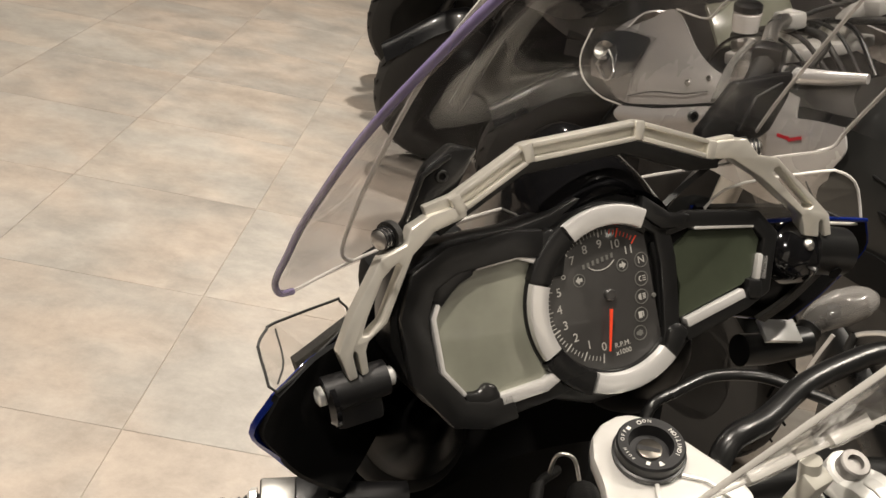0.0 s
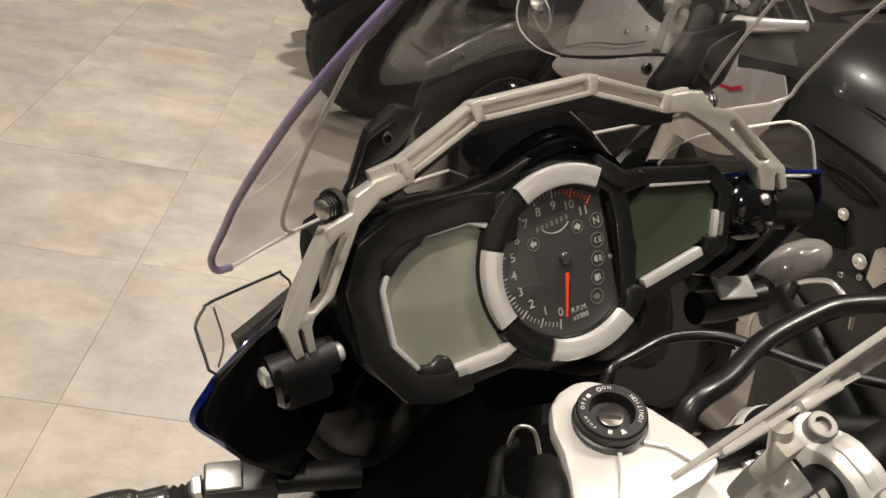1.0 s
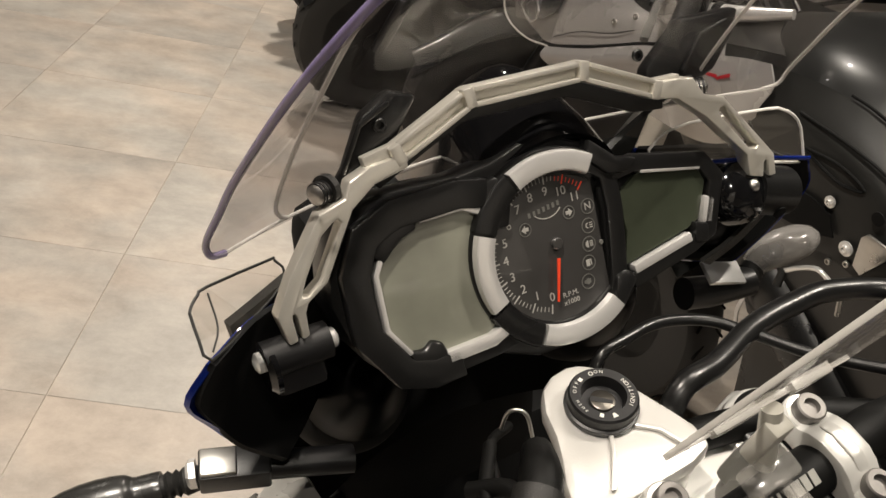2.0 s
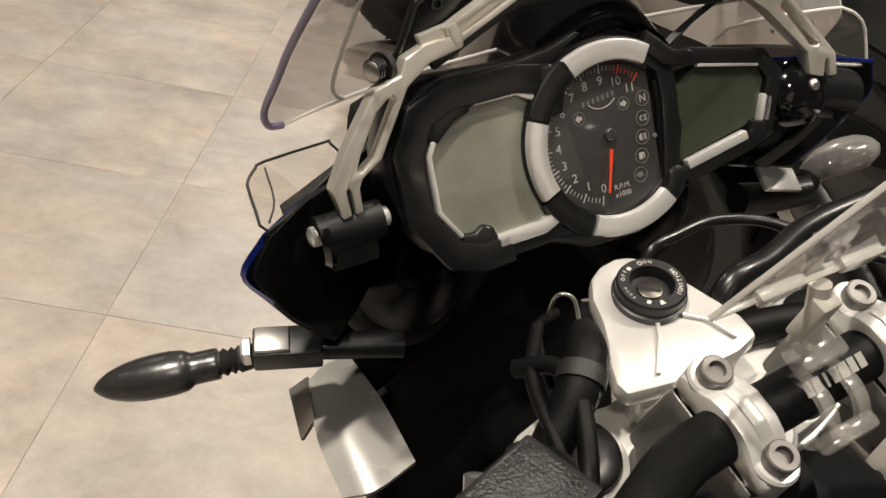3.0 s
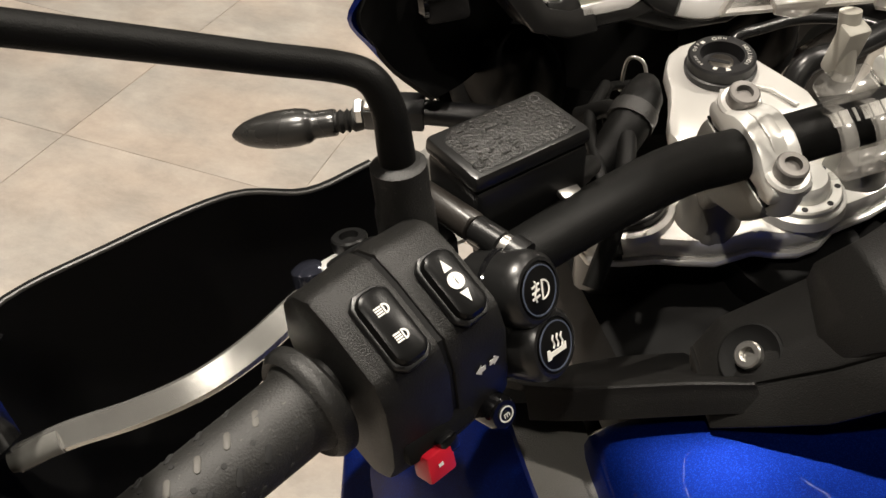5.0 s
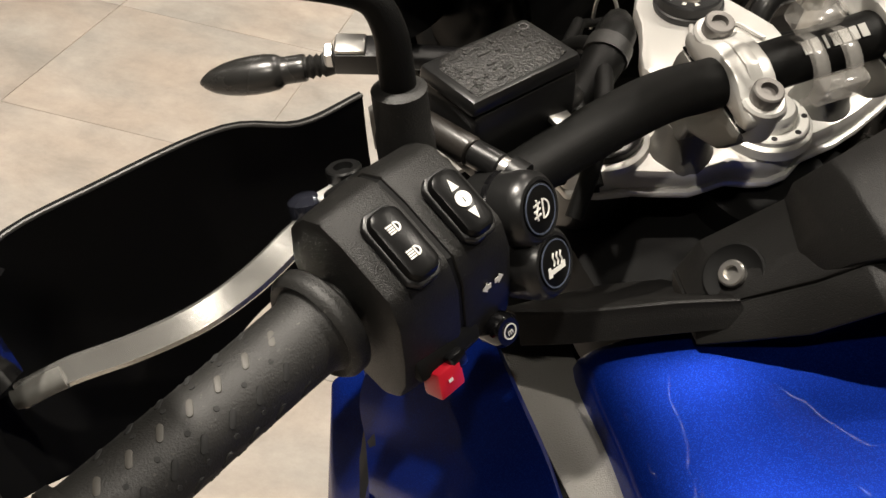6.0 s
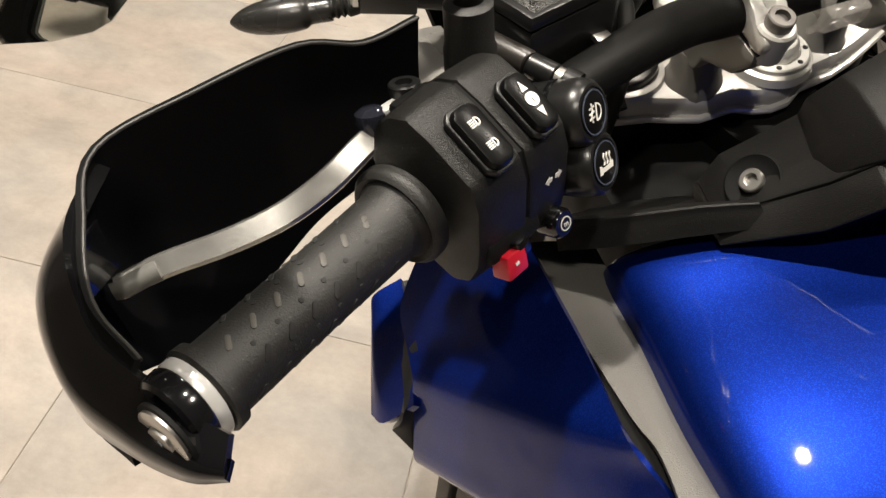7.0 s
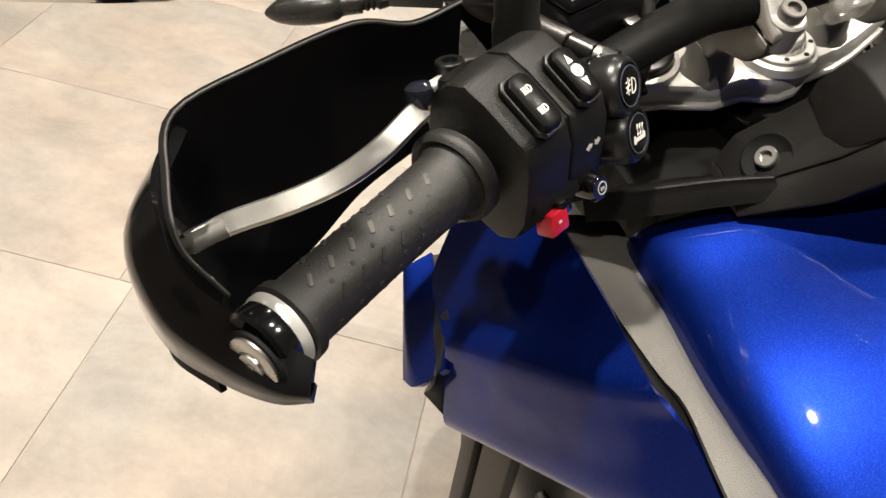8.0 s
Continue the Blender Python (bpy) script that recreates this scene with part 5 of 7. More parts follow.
MH = [(0.072, 0.030), (0.075, 0.0), (0.0715, -0.025), (0.066, -0.038), (0.0575, -0.052), (0.052, -0.061), (0.0455, -0.0685), (0.038, -0.0722), (0.024, -0.0728), (0.003, -0.069), (-0.03, -0.061), (-0.07, -0.046), (-0.088, -0.015), (-0.080, 0.045), (-0.03, 0.062), (0.055, 0.052)]
head = part("mirror_head", prism([(x * 0.8, y * 0.8) for x, y in MH], 0.026, MF @ Matrix.Translation((0, 0, -0.0255)), 0.0025, -0.25), SATIN, bike, "black rear view mirror")
part("mirror_glass", prism([(-0.004 + (x + 0.004) * 0.958, -0.006 + (y + 0.006) * 0.958) for x, y in MH], 0.003, MF @ Matrix.Translation((0, 0, -0.0015)), 0.0008), MIRROR, head, "mirror glass that shows the floor")

# -- hand guard --
GUARD = [[(-0.236, -0.014, 1.094), (-0.268, -0.024, 1.092), (-0.302, -0.031, 1.103), (-0.355, -0.050, 1.102), (-0.402, -0.073, 1.099), (-0.412, -0.112, 1.090), (-0.413, -0.150, 1.081), (-0.398, -0.186, 1.079)],
         [(-0.236, -0.005, 1.055), (-0.268, -0.011, 1.050), (-0.304, -0.019, 1.045), (-0.352, -0.034, 1.035), (-0.406, -0.064, 1.030), (-0.430, -0.113, 1.045), (-0.428, -0.160, 1.058), (-0.408, -0.198, 1.064)],
         [(-0.236, -0.004, 1.010), (-0.268, -0.010, 0.997), (-0.307, -0.020, 0.982), (-0.343, -0.036, 0.962), (-0.386, -0.066, 0.957), (-0.424, -0.115, 0.995), (-0.426, -0.166, 1.032), (-0.408, -0.206, 1.046)]]
guard = part("hand_guard", sheet(GUARD, 0.003, 5, out=(0, -1, 0)), surf("black_guard_plastic", (0.0035, 0.0035, 0.0035), 0.65, vscale=6, rvar=0.05, spec=0.08), bike, "black plastic hand guard with a thin grey rim")
rimm = surf("thin_grey_rim", (0.022, 0.021, 0.019), 0.45, vscale=25)
part("guard_rim", tube(GUARD[0], 0.0010, 8, 6), rimm, guard, "thin grey rim")
OUT = [[(-0.405, -0.076, 1.095), (-0.420, -0.116, 1.092), (-0.416, -0.163, 1.083), (-0.400, -0.195, 1.081), (-0.384, -0.216, 1.078), (-0.3725, -0.2270, 1.0735)],
       [(-0.418, -0.078, 1.072), (-0.437, -0.122, 1.073), (-0.430, -0.173, 1.071), (-0.411, -0.206, 1.068), (-0.392, -0.228, 1.067), (-0.3775, -0.2370, 1.0655)],
       [(-0.416, -0.082, 1.040), (-0.438, -0.128, 1.048), (-0.429, -0.178, 1.052), (-0.409, -0.210, 1.0545), (-0.391, -0.230, 1.0575), (-0.3765, -0.2375, 1.0605)]]
part("guard_end", sheet(OUT, 0.008, 5, out=(-1, -0.6, 0.3)), GLOSSBLACK, guard, "glossy black outer guard strap")
BF = basis(GB + GD * 0.0108 + Vector((0.0031, -0.0045, 0.001)), (0, 0, 1), GD)
part("bolt_recess", spin([(0, 0), (0.0155, 0), (0.0155, 0.0016), (0.0140, 0.0018), (0, 0.0018)], BF, 32), MATT, guard)
part("guard_bolt", spin([(0, 0), (0.0133, 0), (0.0133, 0.0030), (0.0122, 0.0036), (0.0075, 0.0036), (0.0070, 0.0030), (0.0064, 0.0046), (0, 0.0050)], BF, 32), STEEL, guard, "flat silver bolt with a round washer")
part("bolt_socket", spin([(0, 0), (0.0026, 0), (0.0024, 0.0005), (0, 0.0005)], BF @ Matrix.Translation((0, 0, 0.0049)), 6), BLACK, guard)

# -- tank with its black front cover --
TANKL = [[(-0.150, -0.070, 0.890), (-0.140, -0.075, 0.910), (-0.105, -0.078, 0.920), (-0.06, -0.08, 0.93), (0.0, -0.08, 0.935)],
         [(-0.164, -0.090, 0.932), (-0.152, -0.092, 0.960), (-0.112, -0.104, 0.976), (-0.06, -0.12, 0.985), (0.0, -0.125, 0.990)],
         [(-0.168, -0.145, 0.930), (-0.154, -0.150, 0.960), (-0.113, -0.160, 0.977), (-0.06, -0.17, 0.985), (0.0, -0.175, 0.993)],
         [(-0.174, -0.215, 0.928), (-0.160, -0.225, 0.958), (-0.118, -0.240, 0.974), (-0.06, -0.25, 0.985), (0.0, -0.255, 0.990)],
         [(-0.172, -0.290, 0.915), (-0.160, -0.300, 0.942), (-0.118, -0.315, 0.955), (-0.06, -0.33, 0.964), (0.0, -0.335, 0.968)],
         [(-0.160, -0.420, 0.86), (-0.148, -0.43, 0.885), (-0.108, -0.44, 0.90), (-0.055, -0.45, 0.908), (0.0, -0.455, 0.912)],
         [(-0.130, -0.55, 0.80), (-0.12, -0.56, 0.82), (-0.09, -0.57, 0.832), (-0.05, -0.575, 0.838), (0.0, -0.58, 0.84)]]
TANK = [r + [(-x, y, z) for x, y, z in r[-2::-1]] for r in TANKL]
tank = part("fuel_tank", sheet(TANK, 0.01, 5), BLUE, bike, "metallic blue painted fuel tank")
part("seat", sheet([[(-0.12, -0.56, 0.80), (0, -0.57, 0.835), (0.12, -0.56, 0.80)], [(-0.15, -0.75, 0.80), (0, -0.76, 0.83), (0.15, -0.75, 0.80)], [(-0.13, -1.2, 0.86), (0, -1.2, 0.885), (0.13, -1.2, 0.86)]], 0.05, 5), RUBBER, bike, "black rider seat")
COVER = [[(-0.098, -0.079, 0.992), (-0.085, -0.077, 1.006), (-0.046, -0.086, 1.028), (-0.040, -0.086, 1.034), (0.0, -0.080, 1.050)],
         [(-0.1005, -0.090, 0.993), (-0.085, -0.094, 1.007), (-0.054, -0.104, 1.029), (-0.042, -0.104, 1.038), (0.0, -0.104, 1.056)],
         [(-0.103, -0.102, 0.9935), (-0.084, -0.111, 1.0085), (-0.062, -0.124, 1.029), (-0.046, -0.128, 1.043), (0.0, -0.132, 1.060)],
         [(-0.1045, -0.112, 0.9935), (-0.082, -0.128, 1.012), (-0.062, -0.142, 1.027), (-0.050, -0.156, 1.046), (0.0, -0.170, 1.062)]]
SHOULDER = [[(-0.046, -0.0865, 1.0285), (-0.054, -0.104, 1.0295), (-0.062, -0.124, 1.0295), (-0.060, -0.142, 1.029)],
            [(-0.050, -0.095, 1.046), (-0.052, -0.112, 1.048), (-0.055, -0.132, 1.046), (-0.054, -0.152, 1.042)],
            [(-0.042, -0.108, 1.066), (-0.043, -0.126, 1.066), (-0.045, -0.146, 1.062), (-0.045, -0.166, 1.056)],
            [(0.0, -0.104, 1.078), (0.0, -0.128, 1.078), (0.0, -0.15, 1.074), (0.0, -0.18, 1.068)]]
SKIRT = [[(-0.0985, -0.0775, 0.9905), (-0.1010, -0.090, 0.992), (-0.1050, -0.1125, 0.9925), (-0.0825, -0.1285, 1.011), (-0.0625, -0.1425, 1.026), (-0.0505, -0.1565, 1.045), (0.0, -0.1705, 1.061)],
         [(-0.0990, -0.080, 0.981), (-0.104, -0.097, 0.982), (-0.110, -0.1265, 0.987), (-0.091, -0.1415, 0.998), (-0.0715, -0.157, 1.010), (-0.052, -0.176, 1.036), (0.0, -0.195, 1.045)]]
for s in (0, 1):
    flip = MIR if s else Matrix()
    cbm = sheet(COVER, 0.003, 3, False)
    cbm.transform(flip)
    cov = part("tank_cover", soften(cbm, 0.0015, 2, 12), COVERMAT, bike, "black plastic tank cover held by a recessed bolt")
    hbm = sheet(SHOULDER, 0.003, 3, False, (-1, -1, 1))
    hbm.transform(flip)
    part("cover_shoulder", soften(hbm, 0.002, 2, 15), COVERMAT, cov, "raised shoulder of the cover")
    kbm = sheet(SKIRT, 0.003, 3, False, (-1, -1, 0))
    kbm.transform(flip)
    part("cover_skirt", soften(kbm, 0.001, 1, 20), COVERMAT, cov)
    cm = basis((-0.0835, -0.1105, 1.0098), (0.75, -0.35, 0.56), (-0.56, -0.22, 0.80))
    # Bowl set on the surface, blacker than the cover for the shade inside it.
    for nm2, mt, bm in (("bolt_recess", MATT, spin([(0, -0.001), (0.0095, 0.0002), (0.0135, 0.0012), (0.0150, 0.0024), (0.0162, 0.0016), (0.0165, -0.002), (0, -0.002)], cm, 36)), ("cover_bolt", STEEL, hexbolt(cm @ Matrix.Translation((0, 0, 0.0006)), 0.0068, 0.0042))):
        bm.transform(flip)
        part(nm2, bm, mt, cov)
    led = sheet([[(-0.205, -0.030, 0.945), (-0.16, -0.030, 0.945), (-0.12, -0.035, 0.948), (-0.085, -0.045, 0.950)],
                 [(-0.198, -0.054, 0.974), (-0.16, -0.062, 0.974), (-0.125, -0.078, 0.980), (-0.088, -0.092, 0.985)],
                 [(-0.186, -0.074, 0.988), (-0.161, -0.088, 0.993), (-0.118, -0.109, 1.004), (-0.090, -0.122, 1.008)],
                 [(-0.185, -0.079, 0.984), (-0.161, -0.093, 0.990), (-0.115, -0.116, 1.002), (-0.088, -0.128, 1.006)],
                 [(-0.185, -0.085, 0.972), (-0.162, -0.099, 0.979), (-0.112, -0.123, 0.9925), (-0.088, -0.134, 0.998)]], 0.004, 4)
    led.transform(flip)
    part("tank_ledge", led, COVERMAT, bike, "grained black ledge in front of the tank")
    stp = sheet([[(-0.194, -0.060, 0.960), (-0.176, -0.062, 0.957), (-0.154, -0.070, 0.951)],
                 [(-0.190, -0.128, 0.948), (-0.174, -0.130, 0.949), (-0.157, -0.134, 0.946)],
                 [(-0.188, -0.188, 0.947), (-0.178, -0.192, 0.949), (-0.165, -0.196, 0.944)],
                 [(-0.186, -0.216, 0.949), (-0.178, -0.228, 0.949), (-0.168, -0.240, 0.943)],
                 [(-0.193, -0.272, 0.945), (-0.180, -0.277, 0.944), (-0.166, -0.285, 0.938)],
                 [(-0.198, -0.40, 0.915), (-0.182, -0.41, 0.915), (-0.164, -0.42, 0.90)]], 0.004, 4)
    stp.transform(flip)
    fil = sheet([[(-0.1960, -0.0632, 0.9575), (-0.1955, -0.1049, 0.9525), (-0.1945, -0.1459, 0.9455), (-0.2000, -0.2029, 0.9475), (-0.1965, -0.2198, 0.9440), (-0.1920, -0.240, 0.9390), (-0.1960, -0.299, 0.9240)],
                 [(-0.1700, -0.0632, 0.9500), (-0.1680, -0.1049, 0.9450), (-0.1680, -0.1459, 0.9400), (-0.1700, -0.2029, 0.9380), (-0.1690, -0.2198, 0.9360), (-0.1660, -0.240, 0.9320), (-0.1660, -0.299, 0.9180)]], 0.003, 3)
    fil.transform(flip)
    part("infill_joint", fil, MATT, bike, "black joint beside the infill panel")
    part("side_infill", stp, INFILL, bike, "grained grey infill panel beside the tank")
    SIDE = [[(-0.2455, -0.0075, 0.928), (-0.2346, -0.0196, 0.9354), (-0.224, -0.0311, 0.9423), (-0.2138, -0.0422, 0.949), (-0.2038, -0.0529, 0.9553), (-0.1942, -0.0632, 0.9616)],
            [(-0.267, -0.0263, 0.9017), (-0.251, -0.0442, 0.9143), (-0.2357, -0.0608, 0.9261), (-0.2211, -0.0764, 0.9369), (-0.2071, -0.091, 0.9471), (-0.1938, -0.1049, 0.9567)],
            [(-0.2708, -0.0492, 0.8867), (-0.2533, -0.0718, 0.9018), (-0.2368, -0.0926, 0.9156), (-0.2215, -0.1115, 0.9279), (-0.2067, -0.1293, 0.9395), (-0.1927, -0.1459, 0.9501)],
            [(-0.2746, -0.0738, 0.8871), (-0.2568, -0.1043, 0.9028), (-0.2404, -0.1322, 0.9172), (-0.2252, -0.1579, 0.9305), (-0.2113, -0.1812, 0.9423), (-0.1986, -0.2029, 0.9535)],
            [(-0.2777, -0.0798, 0.8708), (-0.2591, -0.1192, 0.8868), (-0.2405, -0.1549, 0.904), (-0.2231, -0.185, 0.9208), (-0.2077, -0.2063, 0.9358), (-0.1948, -0.2198, 0.9483)],
            [(-0.2807, -0.0866, 0.8507), (-0.2623, -0.1276, 0.8679), (-0.2426, -0.1697, 0.8876), (-0.2242, -0.2041, 0.9072), (-0.2074, -0.2273, 0.9256), (-0.1906, -0.24, 0.9432)],
            [(-0.2835, -0.0923, 0.8297), (-0.2634, -0.1403, 0.8522), (-0.2447, -0.1845, 0.8728), (-0.2316, -0.2157, 0.8874), (-0.2142, -0.257, 0.9066), (-0.1948, -0.299, 0.9286)],
            [(-0.2745, -0.0940, 0.8190), (-0.2540, -0.1430, 0.8410), (-0.2350, -0.1880, 0.8610), (-0.2220, -0.2200, 0.8760), (-0.2060, -0.2620, 0.8950), (-0.1870, -0.3100, 0.9200)]]
    rearbm = sheet([[(-0.19, -0.27, 0.93), (-0.185, -0.40, 0.90), (-0.16, -0.55, 0.82)], [(-0.215, -0.27, 0.87), (-0.205, -0.40, 0.84), (-0.17, -0.55, 0.77)], [(-0.215, -0.27, 0.72), (-0.205, -0.40, 0.70), (-0.17, -0.55, 0.68)]], 0.005, 4)
    rearbm.transform(flip)
    part("rear_side_panel", rearbm, SATIN, bike, "black rear side panel")
    strut = join(box(0.008, 0.020, 0.24, pose(-0.262, -0.058, 0.70, 8, 6, 0), 0.002), box(0.010, 0.040, 0.22, pose(-0.255, -0.098, 0.73, 8, 6, 0), 0.003))
    strut.transform(flip)
    part("side_strut", strut, GREYPANEL, bike, "grey frame strut below the fairing")
    sd = sheet(SIDE, 0.004, 4)
    sd.transform(flip)
    side = part("side_fairing", sd, BLUE, bike, "metallic blue side fairing panel with a crease")
    fin = sheet([[(-0.260, -0.002, 0.901), (-0.265, -0.038, 0.891), (-0.2785, -0.086, 0.876)], [(-0.279, -0.002, 0.893), (-0.290, -0.040, 0.872), (-0.297, -0.075, 0.853)],
                 [(-0.283, -0.006, 0.885), (-0.294, -0.038, 0.865), (-0.302, -0.061, 0.847)]], 0.006, 4)
    fin.transform(flip)
    part("fairing_fin", fin, BLUE, side, "blue outer fin of the fairing")
    gap = sheet([[(-0.262, 0.000, 0.896), (-0.2720, -0.035, 0.884), (-0.2850, -0.085, 0.870), (-0.2930, -0.080, 0.850)], [(-0.240, -0.005, 0.90), (-0.2600, -0.030, 0.898), (-0.2690, -0.072, 0.882), (-0.2800, -0.090, 0.828)]], 0.003, 4)
    gap.transform(flip)
    part("fin_bridge", gap, BLACK, side, "dark panel behind the fin")
    low = sheet([[(-0.222, 0.05, 0.86), (-0.222, -0.1, 0.84), (-0.20, -0.25, 0.82)], [(-0.21, 0.05, 0.62), (-0.21, -0.1, 0.60), (-0.19, -0.25, 0.58)]], 0.005, 4)
    low.transform(flip)
    part("lower_panel", low, SATIN, bike, "black lower side panel")

# -- cables, plugs and looms round the headstock --
def cable(name, pts, r, mat=None, label=""):
    return part(name, tube(pts, r, 12, 7), mat or POWDER, bike, label)


cable("plug", [(-0.058, 0.088, 1.042), (-0.0693, 0.067, 1.046), (-0.0825, 0.0527, 1.040), (-0.096, 0.0444, 1.030), (-0.1085, 0.0385, 1.020), (-0.118, 0.036, 1.005), (-0.125, 0.03, 0.98)], [0.009, 0.0128, 0.0128, 0.0118, 0.0112, 0.011, 0.010], POWDER, "black cable plug with a tie")
part("cable_tie", tube([(-0.0750, 0.0605, 1.0440), (-0.0815, 0.0537, 1.0408)], 0.0142, 16, 1), RUBBER, bike)
cable("cable", [(-0.10, 0.09, 1.03), (-0.085, 0.07, 1.042), (-0.088, 0.04, 1.04), (-0.108, 0.0, 1.02), (-0.13, -0.02, 0.99)], 0.0055)
cable("cable", [(-0.075, 0.11, 1.035), (-0.098, 0.075, 1.035), (-0.108, 0.03, 1.03), (-0.112, -0.01, 1.0)], 0.004)
cable("cable", [(-0.05, 0.13, 1.02), (-0.075, 0.11, 1.03), (-0.09, 0.06, 1.02), (-0.10, 0.02, 0.97)], 0.003)
cable("clip_wire", [(-0.060, 0.125, 1.02), (-0.058, 0.118, 1.045), (-0.050, 0.112, 1.045), (-0.049, 0.105, 1.03)], 0.0012, STEEL, "thin bent wire clip")
cable("clutch_hose", [(-0.15, -0.045, 1.08), (-0.125, -0.005, 1.06), (-0.115, 0.04, 1.02), (-0.10, 0.09, 0.96), (-0.08, 0.12, 0.9)], 0.0055)
cable("brake_hose", [(0.015, 0.138, 1.00), (0.027, 0.145, 1.028), (0.051, 0.149, 1.031), (0.080, 0.151, 1.031), (0.109, 0.138, 1.030), (0.127, 0.115, 1.028), (0.150, 0.079, 1.026), (0.19, 0.03, 1.03), (0.23, 0.0, 1.04)], 0.0040, SATIN, "black printed brake hose")
cable("throttle_cable", [(0.03, 0.085, 0.99), (0.050, 0.095, 1.028), (0.086, 0.102, 1.030), (0.128, 0.117, 1.030), (0.168, 0.122, 1.030), (0.203, 0.120, 1.030), (0.245, 0.095, 1.030), (0.27, 0.02, 1.05)], 0.0080, SATIN)
cable("wiring_loom", [(0.035, 0.085, 1.0), (0.09, 0.075, 1.0), (0.14, 0.055, 1.0), (0.20, 0.01, 1.0)], 0.011)
part("steering_head", spin([(0, 0), (0.040, 0), (0.040, 0.13), (0, 0.13)], pose(0.012, 0.045, 0.83, 15), 24), MATT, bike)
for fx, fy in ((-0.087, 0.046), (0.107, 0.068)):
    leg = part("fork_leg", tube([(fx, fy, 0.988), (fx, 0.16, 0.55), (fx, 0.262, 0.20)], [0.026, 0.026, 0.024], 20, 1), SATIN, bike, "black fork leg")
part("front_frame_side", box(0.24, 0.30, 0.10, pose(0, -0.02, 0.88), 0.03), MATT, bike)
part("engine", box(0.34, 0.52, 0.42, pose(0, -0.16, 0.55), 0.06), BLACK, bike, "black engine block")
part("crash_bar", tube([(-0.22, 0.02, 0.74), (-0.25, -0.05, 0.62), (-0.26, -0.08, 0.45), (-0.20, -0.02, 0.30)], 0.0125, 16, 6), SATIN, bike, "black tubular engine bar")
part("frame_plate", box(0.012, 0.10, 0.20, pose(-0.235, -0.17, 0.66, 0, 8, 0), 0.004), SILVER, bike, "silver frame plate")


def wheel(cx, cy, r, w, parent, name, wires=0):
    m = pose(cx, cy, r, 0, 90, 0)
    t = part(name, spin([(r - 0.105, -w * 0.42), (r - 0.05, -w * 0.5), (r - 0.02, -w * 0.42), (r - 0.004, -w * 0.2), (r, 0), (r - 0.004, w * 0.2), (r - 0.02, w * 0.42), (r - 0.05, w * 0.5), (r - 0.105, w * 0.42), (r - 0.105, -w * 0.42)], m, 48), TYRE, parent, "black road tyre")
    part("rim", spin([(r - 0.125, -w * 0.36), (r - 0.104, -w * 0.40), (r - 0.104, w * 0.40), (r - 0.125, w * 0.36), (r - 0.125, -w * 0.36)], m, 48), SATIN, t)
    part("hub", spin([(0, -0.06), (0.045, -0.06), (0.05, 0), (0.045, 0.06), (0, 0.06)], m, 24), SATIN, t)
    for k in range(wires):
        a, q = radians(k * 360 / wires), (-1) ** k
        o = m @ Vector((0.03 * math.cos(a + q), 0.03 * math.sin(a + q), 0.04 * q))
        e_ = m @ Vector(((r - 0.115) * math.cos(a), (r - 0.115) * math.sin(a), 0.0))
        part("spoke", tube([o, e_], 0.0022, 8, 1), STEEL, t)
    for k in range(0 if wires else 5):
        part("spoke", box(r - 0.16, 0.03, 0.02, m @ pose(0, 0, 0, 0, 0, k * 72) @ Matrix.Translation(((r - 0.12) / 2 + 0.02, 0, 0)), 0.006), SATIN, t)
    return t


wheel(0, 0.31, 0.335, 0.11, bike, "front_wheel", 32)
wheel(0, -1.22, 0.31, 0.17, bike, "rear_wheel")
part("swing_arm", box(0.22, 0.75, 0.09, pose(0, -0.85, 0.36, 6), 0.03), SATIN, bike)
part("tail", box(0.20, 0.45, 0.12, pose(0, -1.1, 0.80, 6), 0.04), SATIN, bike)
part("side_stand", tube([(-0.14, -0.12, 0.36), (-0.21, -0.10, 0.20), (-0.268, -0.08, 0.078)], 0.012, 14, 4), SATIN, bike, "black side stand")


# ---- clear price board clipped on the handlebar ----
BIKEM = pose(0, 0, 0, 0, LEAN, 0)
board = thing("price_board", "clear empty acrylic price board clipped on the handlebar", "sign holder", BIKEM)
AF = basis((-0.066, -0.015, 1.138), (0.964, 0.182, -0.195), (0.07, -0.878, -0.474))
plate = part("acrylic_sheet", prism([(0.0, 0.0), (0.148, 0.0), (0.148, 0.2), (0.0, 0.2)], 0.0022, AF, 0.0003), ACRYLIC, board, "clear acrylic sheet")
part("sheet_edge", box(0.0026, 0.2, 0.0028, AF @ Matrix.Translation((0.0, 0.1, 0.0011)), 0.0004), ACRYLICEDGE, board, "bright cut edge of the sheet")
part("sheet_edge", box(0.148, 0.0026, 0.0028, AF @ Matrix.Translation((0.074, 0.0, 0.0011)), 0.0004), ACRYLICEDGE, board, "bright cut edge of the sheet")
for u in (0.043, 0.106):
    part("sheet_tab", prism([(-0.016, 0.002), (-0.012, -0.006), (0.004, -0.010), (0.013, -0.008), (0.017, 0.003)], 0.006, AF @ Matrix.Translation((u, 0.004, -0.002)), 0.001), ACRYLICEDGE, board, "clear holding tab")
ROUGHCLEAR = clear("thick_clear_plastic", (0.7, 0.68, 0.64), 0.12, 0.82)
part("clip_post", join(box(0.014, 0.010, 0.030, pose(0.010, -0.004, 1.098, 20, 0, 8), 0.002), tube([(0.010, -0.006, 1.082), (0.010, -0.003, 1.118)], 0.0055, 12, 1)), surf("milky_plastic_post", (0.55, 0.53, 0.47), 0.4), board, "milky plastic post")
